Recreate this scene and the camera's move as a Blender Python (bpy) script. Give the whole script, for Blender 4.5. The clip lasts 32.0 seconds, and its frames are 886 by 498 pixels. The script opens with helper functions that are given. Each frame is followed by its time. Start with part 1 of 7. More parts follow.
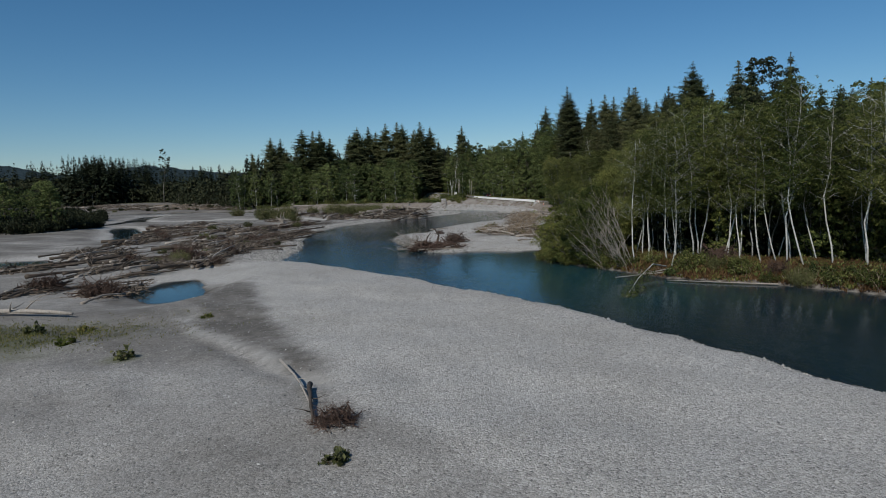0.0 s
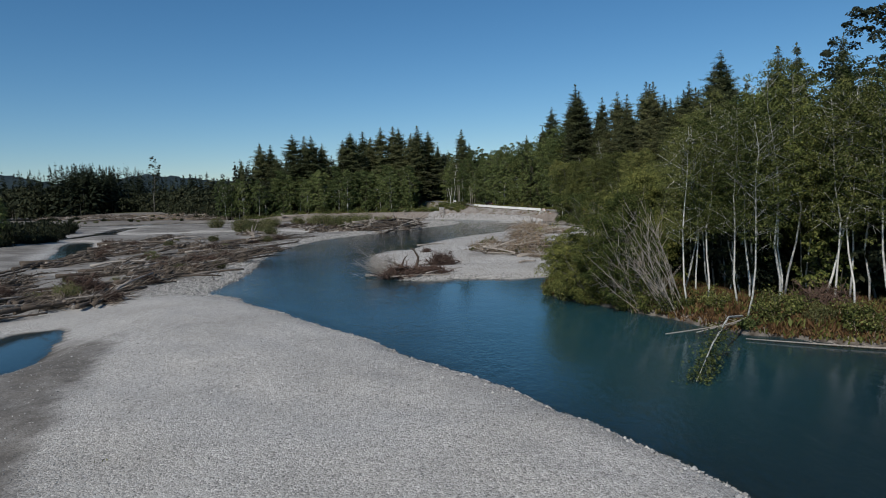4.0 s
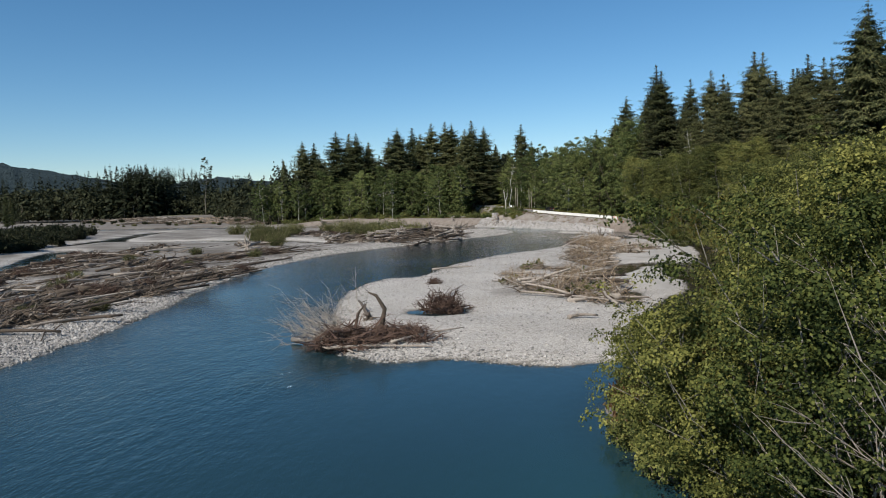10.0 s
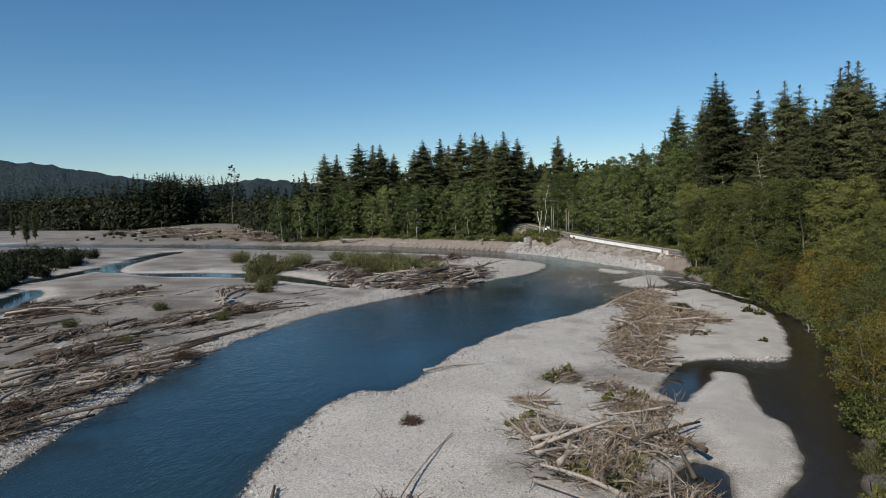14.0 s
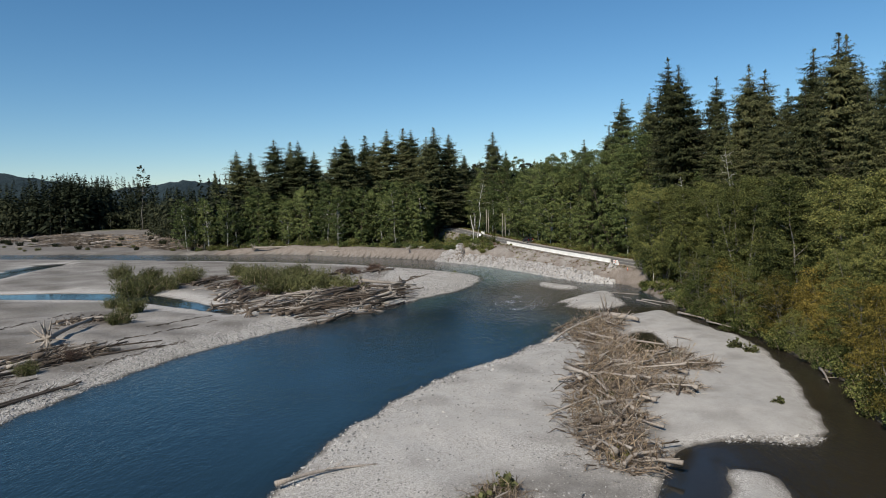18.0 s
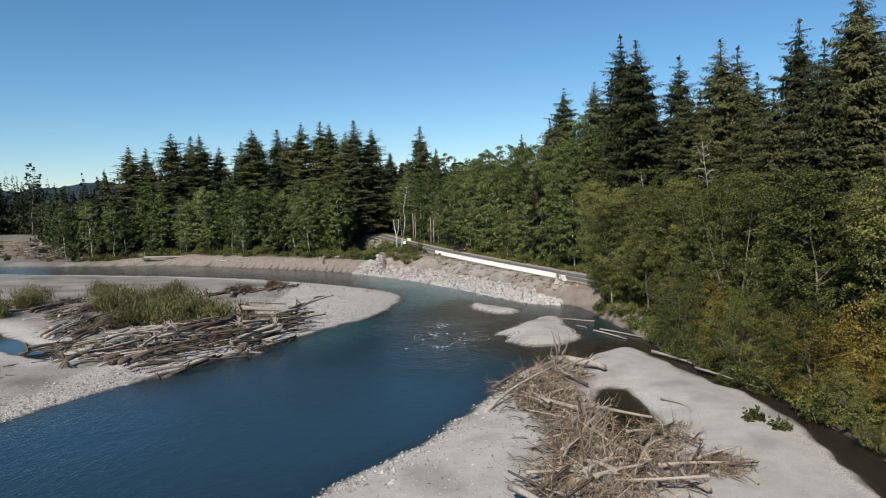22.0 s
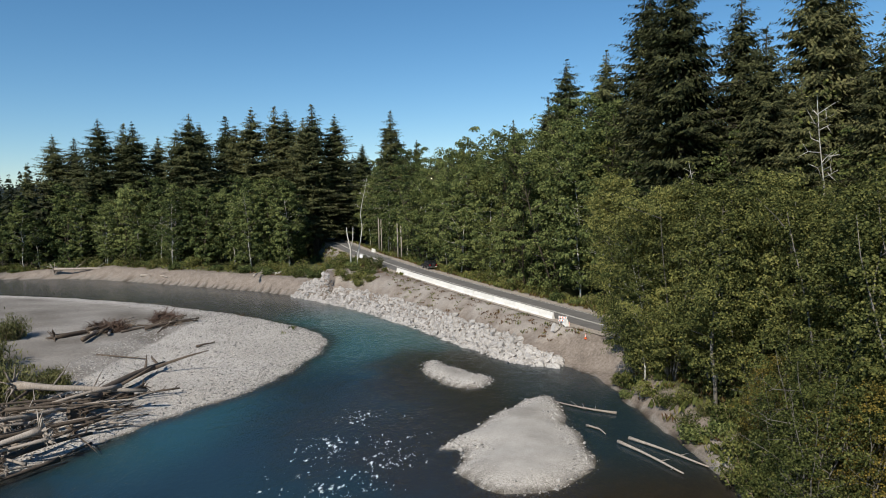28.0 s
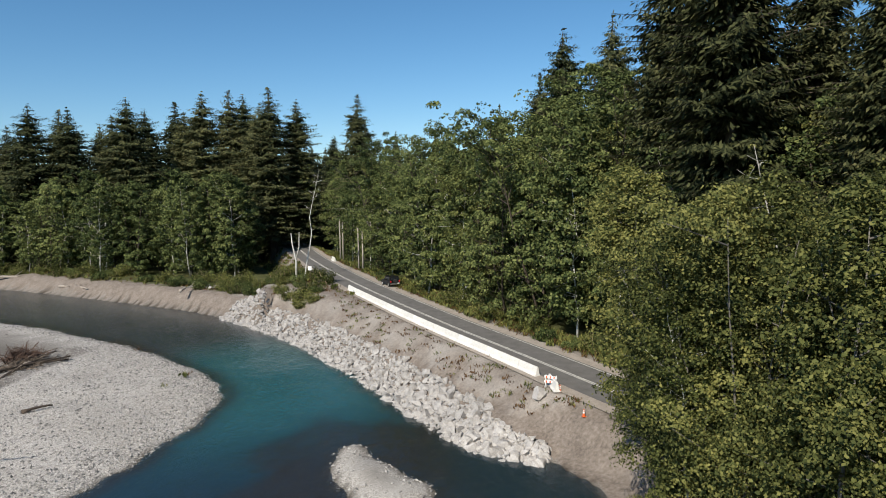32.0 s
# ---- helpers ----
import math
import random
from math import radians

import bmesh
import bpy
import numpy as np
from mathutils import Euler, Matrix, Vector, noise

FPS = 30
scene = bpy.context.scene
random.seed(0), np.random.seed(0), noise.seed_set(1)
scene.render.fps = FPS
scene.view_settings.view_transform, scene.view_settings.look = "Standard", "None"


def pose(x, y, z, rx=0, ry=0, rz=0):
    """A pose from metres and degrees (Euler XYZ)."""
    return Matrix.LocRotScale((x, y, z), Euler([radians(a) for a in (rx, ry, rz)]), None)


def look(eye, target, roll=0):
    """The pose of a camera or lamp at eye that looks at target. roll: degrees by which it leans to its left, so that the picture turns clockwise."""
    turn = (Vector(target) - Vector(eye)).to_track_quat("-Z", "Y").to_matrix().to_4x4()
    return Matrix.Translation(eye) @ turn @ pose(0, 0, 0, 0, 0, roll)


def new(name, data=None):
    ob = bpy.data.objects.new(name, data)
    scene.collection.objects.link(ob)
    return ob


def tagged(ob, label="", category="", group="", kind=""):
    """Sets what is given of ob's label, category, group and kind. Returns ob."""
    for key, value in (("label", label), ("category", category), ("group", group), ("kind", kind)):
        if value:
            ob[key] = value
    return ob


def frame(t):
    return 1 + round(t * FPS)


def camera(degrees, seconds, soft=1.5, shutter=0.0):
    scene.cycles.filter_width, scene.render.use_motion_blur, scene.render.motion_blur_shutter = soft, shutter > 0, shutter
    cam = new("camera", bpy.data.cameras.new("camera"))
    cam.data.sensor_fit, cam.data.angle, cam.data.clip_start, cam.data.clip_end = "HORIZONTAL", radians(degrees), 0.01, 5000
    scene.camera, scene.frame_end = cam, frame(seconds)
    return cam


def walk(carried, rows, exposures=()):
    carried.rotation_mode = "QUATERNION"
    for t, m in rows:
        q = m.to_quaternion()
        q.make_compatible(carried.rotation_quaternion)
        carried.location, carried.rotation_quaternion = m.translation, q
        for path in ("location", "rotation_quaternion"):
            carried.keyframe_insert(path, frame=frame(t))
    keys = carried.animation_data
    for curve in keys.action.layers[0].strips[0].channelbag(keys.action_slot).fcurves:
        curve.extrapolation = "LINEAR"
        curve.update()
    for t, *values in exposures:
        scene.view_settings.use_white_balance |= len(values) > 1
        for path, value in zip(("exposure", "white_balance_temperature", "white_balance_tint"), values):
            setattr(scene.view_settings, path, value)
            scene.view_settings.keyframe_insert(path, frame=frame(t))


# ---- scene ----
import itertools

cam = camera(67.4, 32.0, 1.0)
METRES, EYE, TILT, LEAN, TURN = 226.5, 11.0, 0.0, 0.0, 0.0
ROWS = [
    (0.0, 0.0, 0.0, 0.0, -0.16, -5.31, 1.75),
    (0.5, 0.0014, 0.0121, 0.0001, -0.1, -5.21, 1.82),
    (1.0, 0.0031, 0.0252, 0.0003, -0.02, -5.13, 1.89),
    (1.5, 0.0051, 0.0391, 0.0004, 0.05, -5.03, 1.93),
    (2.0, 0.0072, 0.0531, 0.0006, 0.1, -4.95, 1.97),
    (2.5, 0.0094, 0.0678, 0.0007, 0.17, -4.86, 2.01),
    (3.0, 0.0117, 0.083, 0.0008, 0.22, -4.8, 2.04),
    (3.5, 0.014, 0.0983, 0.0008, 0.28, -4.74, 2.06),
    (5.5, 0.0198, 0.1547, -0.0019, 0.31, -4.45, 2.01),
    (6.0, 0.0226, 0.1704, -0.0018, 0.37, -4.39, 2.01),
    (6.5, 0.0254, 0.1859, -0.0018, 0.53, -4.35, 1.99),
    (7.0, 0.028, 0.2003, -0.0018, 1.17, -4.3, 1.94),
    (7.5, 0.0309, 0.2161, -0.0016, 1.9, -4.25, 1.91),
    (8.0, 0.0336, 0.232, -0.0015, 2.6, -4.22, 1.87),
    (8.5, 0.0362, 0.2479, -0.0013, 3.32, -4.2, 1.83),
    (9.0, 0.0387, 0.2642, -0.0011, 4.25, -4.2, 1.78),
    (9.5, 0.0409, 0.2798, -0.001, 5.5, -4.17, 1.73),
    (10.0, 0.0432, 0.2956, -0.0006, 6.27, -4.16, 1.7),
    (10.5, 0.0462, 0.3107, 0.0012, 6.7, -4.15, 1.64),
    (11.0, 0.0467, 0.3267, 0.0043, 7.16, -4.11, 1.62),
    (11.5, 0.0482, 0.3417, 0.0106, 7.86, -4.08, 1.56),
    (12.0, 0.0494, 0.3571, 0.018, 8.71, -4.09, 1.51),
    (12.5, 0.0506, 0.3725, 0.0256, 9.54, -4.11, 1.47),
    (13.0, 0.0513, 0.388, 0.0322, 9.67, -4.14, 1.51),
    (13.5, 0.0519, 0.4031, 0.0352, 9.69, -4.15, 1.55),
    (15.5, 0.0548, 0.4638, 0.0382, 9.86, -4.12, 1.62),
    (16.0, 0.0549, 0.479, 0.038, 9.9, -4.1, 1.64),
    (16.5, 0.055, 0.4945, 0.0377, 9.18, -4.1, 1.66),
    (17.0, 0.0547, 0.5103, 0.0375, 7.98, -4.1, 1.69),
    (17.5, 0.0546, 0.5262, 0.0375, 6.3, -4.12, 1.75),
    (18.0, 0.0548, 0.5425, 0.0375, 4.34, -4.15, 1.83),
    (18.5, 0.0552, 0.5588, 0.0375, 2.46, -4.19, 1.87),
    (19.0, 0.0557, 0.5752, 0.0375, 0.89, -4.21, 1.9),
    (19.5, 0.0566, 0.5914, 0.0376, -0.22, -4.22, 1.91),
    (20.0, 0.0578, 0.6077, 0.0377, -0.95, -4.23, 1.93),
    (20.5, 0.0595, 0.6241, 0.0375, -1.29, -4.21, 1.92),
    (21.0, 0.0614, 0.6401, 0.0377, -1.27, -4.21, 1.9),
    (21.5, 0.0637, 0.656, 0.0376, -1.24, -4.19, 1.85),
    (22.0, 0.066, 0.6718, 0.0374, -1.24, -4.15, 1.8),
    (22.5, 0.0686, 0.6874, 0.0375, -1.22, -4.13, 1.78),
    (23.0, 0.0715, 0.703, 0.0376, -1.19, -4.11, 1.74),
    (23.5, 0.0744, 0.7186, 0.0377, -1.17, -4.09, 1.7),
    (24.0, 0.0775, 0.734, 0.0378, -1.15, -4.07, 1.66),
    (24.5, 0.0806, 0.7496, 0.0378, -1.14, -4.06, 1.62),
    (25.0, 0.0837, 0.765, 0.0379, -1.12, -4.04, 1.57),
    (25.5, 0.087, 0.7806, 0.0379, -1.1, -4.03, 1.54),
    (27.5, 0.101, 0.8436, 0.0388, -1.05, -4.15, 1.48),
    (28.0, 0.1045, 0.8595, 0.0387, -1.04, -4.15, 1.44),
    (28.5, 0.1081, 0.8756, 0.0388, -1.04, -4.18, 1.42),
    (29.0, 0.1116, 0.8917, 0.0388, -1.02, -4.19, 1.39),
    (29.5, 0.1152, 0.9077, 0.0391, -1.01, -4.22, 1.38),
    (30.0, 0.1189, 0.9236, 0.0392, -1.0, -4.24, 1.37),
    (30.5, 0.1224, 0.9396, 0.0393, -1.0, -4.26, 1.34),
    (31.0, 0.126, 0.9555, 0.0395, -1.15, -4.27, 1.32),
    (31.5, 0.1295, 0.9699, 0.04, -1.07, -4.3, 1.21),
    (32.0, 0.1329, 0.9814, 0.0404, -1.05, -4.35, 1.05),
]
# The river valley: metres, water level at z = 0, y upstream.
WAYS = [(t, pose(0, 0, EYE, TILT, LEAN, TURN) @ pose(METRES * x, METRES * y, METRES * z, 90 + pitch, roll, yaw)) for t, x, y, z, yaw, pitch, roll in ROWS]
walk(cam, WAYS, exposures=[(0.0, -0.62, 6150, 8), (3.5, -0.5, 6150, 9), (5.5, 0.02, 6480, 10), (7.0, 0.1, 6520, 10), (9.0, 0.1, 6560, 10), (12.0, -0.03, 6560, 10), (15.5, -0.1, 6560, 10), (18.0, 0.0, 6600, 10), (21.5, 0.18, 6650, 10), (25.0, 0.05, 6650, 10), (32.0, 0.22, 6720, 10)])

# ---- light ----
SUN_FROM = Vector((-0.46, -0.88, 0.84)).normalized()
world = bpy.data.worlds.new("sky")
scene.world = world
world.use_nodes = True
_n = world.node_tree.nodes
_sky = _n.new("ShaderNodeTexSky")
_sky.sky_type = "NISHITA"
_sky.sun_disc = False
_sky.sun_elevation = math.asin(SUN_FROM.z)
_sky.sun_rotation = math.atan2(SUN_FROM.x, SUN_FROM.y)
_sky.altitude = 100
_sky.air_density, _sky.dust_density, _sky.ozone_density = 0.95, 0.0, 5.0
_tone = _n.new("ShaderNodeHueSaturation")
_tone.inputs["Hue"].default_value, _tone.inputs["Saturation"].default_value = 0.494, 1.16
world.node_tree.links.new(_sky.outputs[0], _tone.inputs["Color"])
world.node_tree.links.new(_tone.outputs[0], _n["Background"].inputs[0])
_n["Background"].inputs[1].default_value = 0.102
sun = new("sun", bpy.data.lights.new("sun", "SUN"))
sun.data.energy, sun.data.angle, sun.data.color = 5.0, radians(0.5), (1.0, 0.94, 0.83)
sun.matrix_world = look(SUN_FROM * 100, (0, 0, 0))

# ---- material helpers ----


class Mat:
    """A node material with short ways to add nodes."""

    def __init__(self, name, rough=0.9, spec=0.3):
        self.m = bpy.data.materials.new(name)
        self.m.use_nodes = True
        self.t = self.m.node_tree
        self.b = self.t.nodes["Principled BSDF"]
        self.b.inputs["Roughness"].default_value = rough
        self.b.inputs["Specular IOR Level"].default_value = spec

    def node(self, kind, **kw):
        n = self.t.nodes.new(kind)
        for k, v in kw.items():
            n.inputs[k.replace("_", " ")].default_value = v
        return n

    def link(self, a, b):
        self.t.links.new(a, b)

    def coords(self, kind="Object"):
        if kind == "Position":
            return self.node("ShaderNodeNewGeometry").outputs["Position"]
        return self.node("ShaderNodeTexCoord").outputs[kind]

    def stretch(self, vec, scale):
        n = self.node("ShaderNodeMapping")
        n.inputs["Scale"].default_value = scale
        self.link(vec, n.inputs["Vector"])
        return n.outputs[0]

    def noise(self, vec, scale, detail=4.0, rough=0.6):
        n = self.node("ShaderNodeTexNoise", Scale=scale, Detail=detail, Roughness=rough)
        self.link(vec, n.inputs["Vector"])
        return n.outputs["Fac"]

    def ramp(self, fac, stops):
        n = self.node("ShaderNodeValToRGB")
        e = n.color_ramp.elements
        while len(e) < len(stops):
            e.new(0.5)
        for el, (p, c) in zip(e, stops):
            el.position, el.color = p, (*c, 1)
        self.link(fac, n.inputs[0])
        return n.outputs[0]

    def mix(self, fac, a, b, blend="MIX"):
        n = self.node("ShaderNodeMix")
        n.data_type, n.blend_type = "RGBA", blend
        for sock, v in ((n.inputs["Factor"], fac), (n.inputs[6], a), (n.inputs[7], b)):
            if isinstance(v, (int, float)):
                sock.default_value = v
            elif isinstance(v, tuple):
                sock.default_value = (*v, 1)
            else:
                self.link(v, sock)
        return n.outputs[2]

    def calc(self, op, a, b=0.0, c=0.0):
        n = self.node("ShaderNodeMath")
        n.operation = op
        for sock, v in zip(n.inputs, (a, b, c)):
            if isinstance(v, (int, float)):
                sock.default_value = v
            else:
                self.link(v, sock)
        return n.outputs[0]

    def attr(self, name):
        n = self.node("ShaderNodeAttribute")
        n.attribute_name = name
        return n.outputs["Fac"]

    def bump(self, height, strength=0.5, distance=0.05):
        n = self.node("ShaderNodeBump", Strength=strength, Distance=distance)
        self.link(height, n.inputs["Height"])
        self.link(n.outputs[0], self.b.inputs["Normal"])

    def color(self, c):
        self.link(c, self.b.inputs["Base Color"])

    def done(self):
        return self.m


def plain(name, dark, light, scale=3.0, rough=0.85, spec=0.3, bump=0.3, dist=0.02, stretch=(1, 1, 1), metal=0.0):
    """A two-scale noise material between two colours, with a little difference from object to object."""
    m = Mat(name, rough, spec)
    v = m.stretch(m.coords(), stretch)
    f = m.calc("MULTIPLY_ADD", m.noise(v, scale * 6, 6), 0.5, m.calc("MULTIPLY", m.noise(v, scale, 3), 0.5))
    f = m.calc("MULTIPLY_ADD", m.node("ShaderNodeObjectInfo").outputs["Random"], 0.14, m.calc("SUBTRACT", f, 0.07))
    m.color(m.ramp(f, [(0.3, dark), (0.7, light)]))
    m.b.inputs["Metallic"].default_value = metal
    m.bump(m.noise(v, scale * 8, 5), bump, dist)
    return m.done()


def leafy(name, dark, mid, light, glow=0.25):
    """Leaves that let a part of the light through; each leaf and each tree a little different."""
    m = Mat(name, 0.7, 0.1)
    g = m.node("ShaderNodeNewGeometry")
    f = m.calc("MULTIPLY_ADD", g.outputs["Random Per Island"], 0.6, m.calc("MULTIPLY", m.node("ShaderNodeObjectInfo").outputs["Random"], 0.4))
    n = m.noise(m.coords(), 0.35, 2)
    f = m.calc("ADD", f, m.calc("MULTIPLY_ADD", n, 0.6, -0.3))
    c = m.ramp(f, [(0.1, dark), (0.5, mid), (0.92, light)])
    m.color(c)
    tr = m.node("ShaderNodeBsdfTranslucent")
    m.link(c, tr.inputs["Color"])
    mixer = m.node("ShaderNodeMixShader")
    mixer.inputs[0].default_value = glow
    m.link(m.b.outputs[0], mixer.inputs[1])
    m.link(tr.outputs[0], mixer.inputs[2])
    m.link(mixer.outputs[0], m.t.nodes["Material Output"].inputs["Surface"])
    return m.done()


M_NEEDLE = leafy("spruce_needles", (0.014, 0.021, 0.009), (0.062, 0.072, 0.031), (0.165, 0.162, 0.072), 0.1)
# olive needles, lightened so the near conifers' lit tone sits in the colour
M_LIT_NEEDLE = leafy("lit_conifer_needles", (0.016, 0.021, 0.009), (0.068, 0.075, 0.032), (0.165, 0.16, 0.072), 0.16)
M_ALDER = leafy("alder_leaves", (0.024, 0.034, 0.010), (0.092, 0.106, 0.032), (0.25, 0.245, 0.08), 0.22)
# alder leaves lightened and yellowed: sunlight on the near bushes put into the colour
M_SUNLIT_ALDER = leafy("sunlit_alder_leaves", (0.024, 0.031, 0.008), (0.105, 0.115, 0.031), (0.28, 0.27, 0.078), 0.26)
M_MAPLE = leafy("maple_leaves", (0.020, 0.032, 0.012), (0.085, 0.112, 0.038), (0.23, 0.25, 0.09), 0.22)
M_GROVE = leafy("grove_leaves", (0.016, 0.024, 0.009), (0.108, 0.124, 0.04), (0.30, 0.29, 0.095), 0.38)
M_OLIVE = leafy("autumn_alder_leaves", (0.024, 0.027, 0.008), (0.145, 0.118, 0.028), (0.35, 0.26, 0.062), 0.28)
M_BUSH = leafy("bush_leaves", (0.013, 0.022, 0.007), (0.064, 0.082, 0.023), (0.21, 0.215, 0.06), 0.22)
M_WILLOW = leafy("willow_leaves", (0.035, 0.04, 0.015), (0.105, 0.11, 0.044), (0.20, 0.195, 0.085), 0.25)
M_GRASS = leafy("bank_grass", (0.04, 0.055, 0.012), (0.11, 0.12, 0.03), (0.24, 0.2, 0.07))
M_RUST = leafy("dry_bracken", (0.045, 0.024, 0.013), (0.13, 0.072, 0.034), (0.23, 0.15, 0.07))
M_BARK = plain("dark_bark", (0.03, 0.024, 0.018), (0.10, 0.08, 0.06), 2.0, stretch=(3, 3, 0.6), bump=0.6, dist=0.05)
M_GREYBARK = plain("grey_alder_bark", (0.07, 0.065, 0.055), (0.26, 0.24, 0.21), 1.2, stretch=(1, 1, 2.5), bump=0.3)
M_WHITEBARK = plain("white_alder_bark", (0.22, 0.21, 0.19), (0.74, 0.72, 0.67), 1.2, stretch=(1, 1, 2.5), bump=0.3)
M_DRIFT = plain("bleached_driftwood", (0.16, 0.13, 0.105), (0.46, 0.41, 0.36), 2.0, stretch=(5, 5, 0.5), bump=0.5, dist=0.03)
M_DARKWOOD = plain("dark_driftwood", (0.035, 0.026, 0.02), (0.15, 0.118, 0.092), 2.0, stretch=(5, 5, 0.5), bump=0.5, dist=0.03)
M_TWIG = plain("dead_twigs", (0.12, 0.085, 0.06), (0.46, 0.36, 0.26), 1.5, bump=0.2)
def twig_material(name, stops):
    m = Mat(name, 0.85, 0.2)
    g = m.node("ShaderNodeNewGeometry")
    m.color(m.mix(0.3, m.ramp(g.outputs["Random Per Island"], stops), m.ramp(m.noise(m.coords(), 6, 5), [(0.3, (0.08, 0.06, 0.045)), (0.7, (0.5, 0.42, 0.33))])))
    return m.done()


M_BRUSH = twig_material("dead_brush", [(0.0, (0.05, 0.035, 0.025)), (0.45, (0.16, 0.105, 0.065)), (0.8, (0.31, 0.22, 0.14)), (1.0, (0.55, 0.46, 0.36))])
M_DEADSHRUB = twig_material("dead_shrub_stems", [(0.0, (0.04, 0.026, 0.016)), (0.35, (0.17, 0.105, 0.055)), (0.75, (0.35, 0.235, 0.125)), (1.0, (0.52, 0.43, 0.32))])
M_DARKTWIG = twig_material("dark_drift_twigs", [(0.0, (0.025, 0.018, 0.014)), (0.5, (0.075, 0.055, 0.042)), (0.85, (0.17, 0.13, 0.10)), (1.0, (0.34, 0.28, 0.23))])
M_GREYTWIG = plain("bleached_twigs", (0.30, 0.27, 0.23), (0.58, 0.54, 0.48), 1.5, bump=0.2)
M_REDTWIG = plain("reddish_roots", (0.035, 0.022, 0.017), (0.125, 0.078, 0.058), 2.0, bump=0.3)
M_ROCK = plain("riprap_rock", (0.24, 0.228, 0.217), (0.57, 0.54, 0.515), 1.6, bump=0.7, dist=0.06)
M_STONE = None
M_CONCRETE = plain("pale_concrete", (0.52, 0.51, 0.48), (0.78, 0.76, 0.72), 1.5, bump=0.25)


def cobble_material():
    m = Mat("river_cobbles", 0.85, 0.3)
    g = m.node("ShaderNodeNewGeometry")
    m.color(m.ramp(g.outputs["Random Per Island"], [(0.0, (0.10, 0.098, 0.095)), (0.4, (0.27, 0.257, 0.242)), (0.85, (0.38, 0.362, 0.342)), (1.0, (0.47, 0.45, 0.425))]))
    m.bump(m.noise(m.coords("Position"), 30, 3), 0.3, 0.01)
    return m.done()


M_STONE = cobble_material()


def ground_material():
    """Gravel, sand, bank soil and turf, mixed by the plan's own zones; darker where the river wets it."""
    m = Mat("gravel_ground", 0.93, 0.25)
    p = m.coords("Position")
    v1 = m.node("ShaderNodeTexVoronoi", Scale=11.0, Randomness=1.0)
    v2 = m.node("ShaderNodeTexVoronoi", Scale=27.0, Randomness=1.0)
    for v in (v1, v2):
        m.link(p, v.inputs["Vector"])
    cell1 = m.node("ShaderNodeSeparateColor")
    cell2 = m.node("ShaderNodeSeparateColor")
    m.link(v1.outputs["Color"], cell1.inputs[0])
    m.link(v2.outputs["Color"], cell2.inputs[0])
    big = m.noise(p, 0.09, 4)
    patch = m.noise(p, 0.6, 5)
    stops = [(0.0, (0.09, 0.084, 0.078)), (0.25, (0.36, 0.338, 0.312)), (0.8, (0.57, 0.537, 0.50)), (1.0, (0.80, 0.76, 0.72))]
    gravel = m.mix(0.5, m.ramp(cell1.outputs[0], stops), m.ramp(cell2.outputs[0], stops))
    gravel = m.mix(1.0, gravel, m.ramp(big, [(0.3, (0.80, 0.79, 0.77)), (0.7, (1.0, 1.0, 1.0))]), "MULTIPLY")
    sand = m.ramp(m.calc("MULTIPLY_ADD", m.noise(p, 9, 6), 0.45, m.calc("MULTIPLY", patch, 0.55)), [(0.3, (0.27, 0.253, 0.232)), (0.7, (0.45, 0.426, 0.394))])
    soil = m.ramp(m.calc("MULTIPLY_ADD", m.noise(p, 3.5, 8), 0.6, m.calc("MULTIPLY", patch, 0.4)), [(0.3, (0.10, 0.081, 0.067)), (0.52, (0.21, 0.176, 0.15)), (0.75, (0.335, 0.29, 0.25))])
    turf = m.ramp(m.calc("MULTIPLY_ADD", m.noise(p, 5, 8), 0.6, m.calc("MULTIPLY", patch, 0.4)), [(0.3, (0.03, 0.035, 0.012)), (0.55, (0.08, 0.085, 0.03)), (0.75, (0.17, 0.14, 0.06))])
    c = m.mix(m.attr("sand"), gravel, sand)
    c = m.mix(m.attr("soil"), c, soil)
    c = m.mix(m.attr("turf"), c, turf)
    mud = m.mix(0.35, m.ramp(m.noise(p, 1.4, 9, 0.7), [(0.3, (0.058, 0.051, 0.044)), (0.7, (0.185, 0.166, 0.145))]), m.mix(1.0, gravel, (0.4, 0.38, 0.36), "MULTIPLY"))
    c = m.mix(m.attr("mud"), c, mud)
    c = m.mix(m.attr("wet"), c, m.mix(1.0, c, (0.24, 0.22, 0.19), "MULTIPLY"))
    m.color(c)
    grav = m.calc("MULTIPLY_ADD", v1.outputs["Distance"], -0.7, m.calc("MULTIPLY", v2.outputs["Distance"], -0.3))
    keep = m.calc("SUBTRACT", 1.0, m.calc("MINIMUM", 1.0, m.calc("ADD", m.attr("sand"), m.calc("ADD", m.attr("turf"), m.attr("mud")))))
    h = m.calc("MULTIPLY_ADD", grav, m.calc("MULTIPLY_ADD", keep, 0.9, 0.1), m.calc("MULTIPLY", m.noise(p, 4, 8), 0.5))
    m.bump(h, 0.85, 0.06)
    return m.done()


M_GROUND = ground_material()


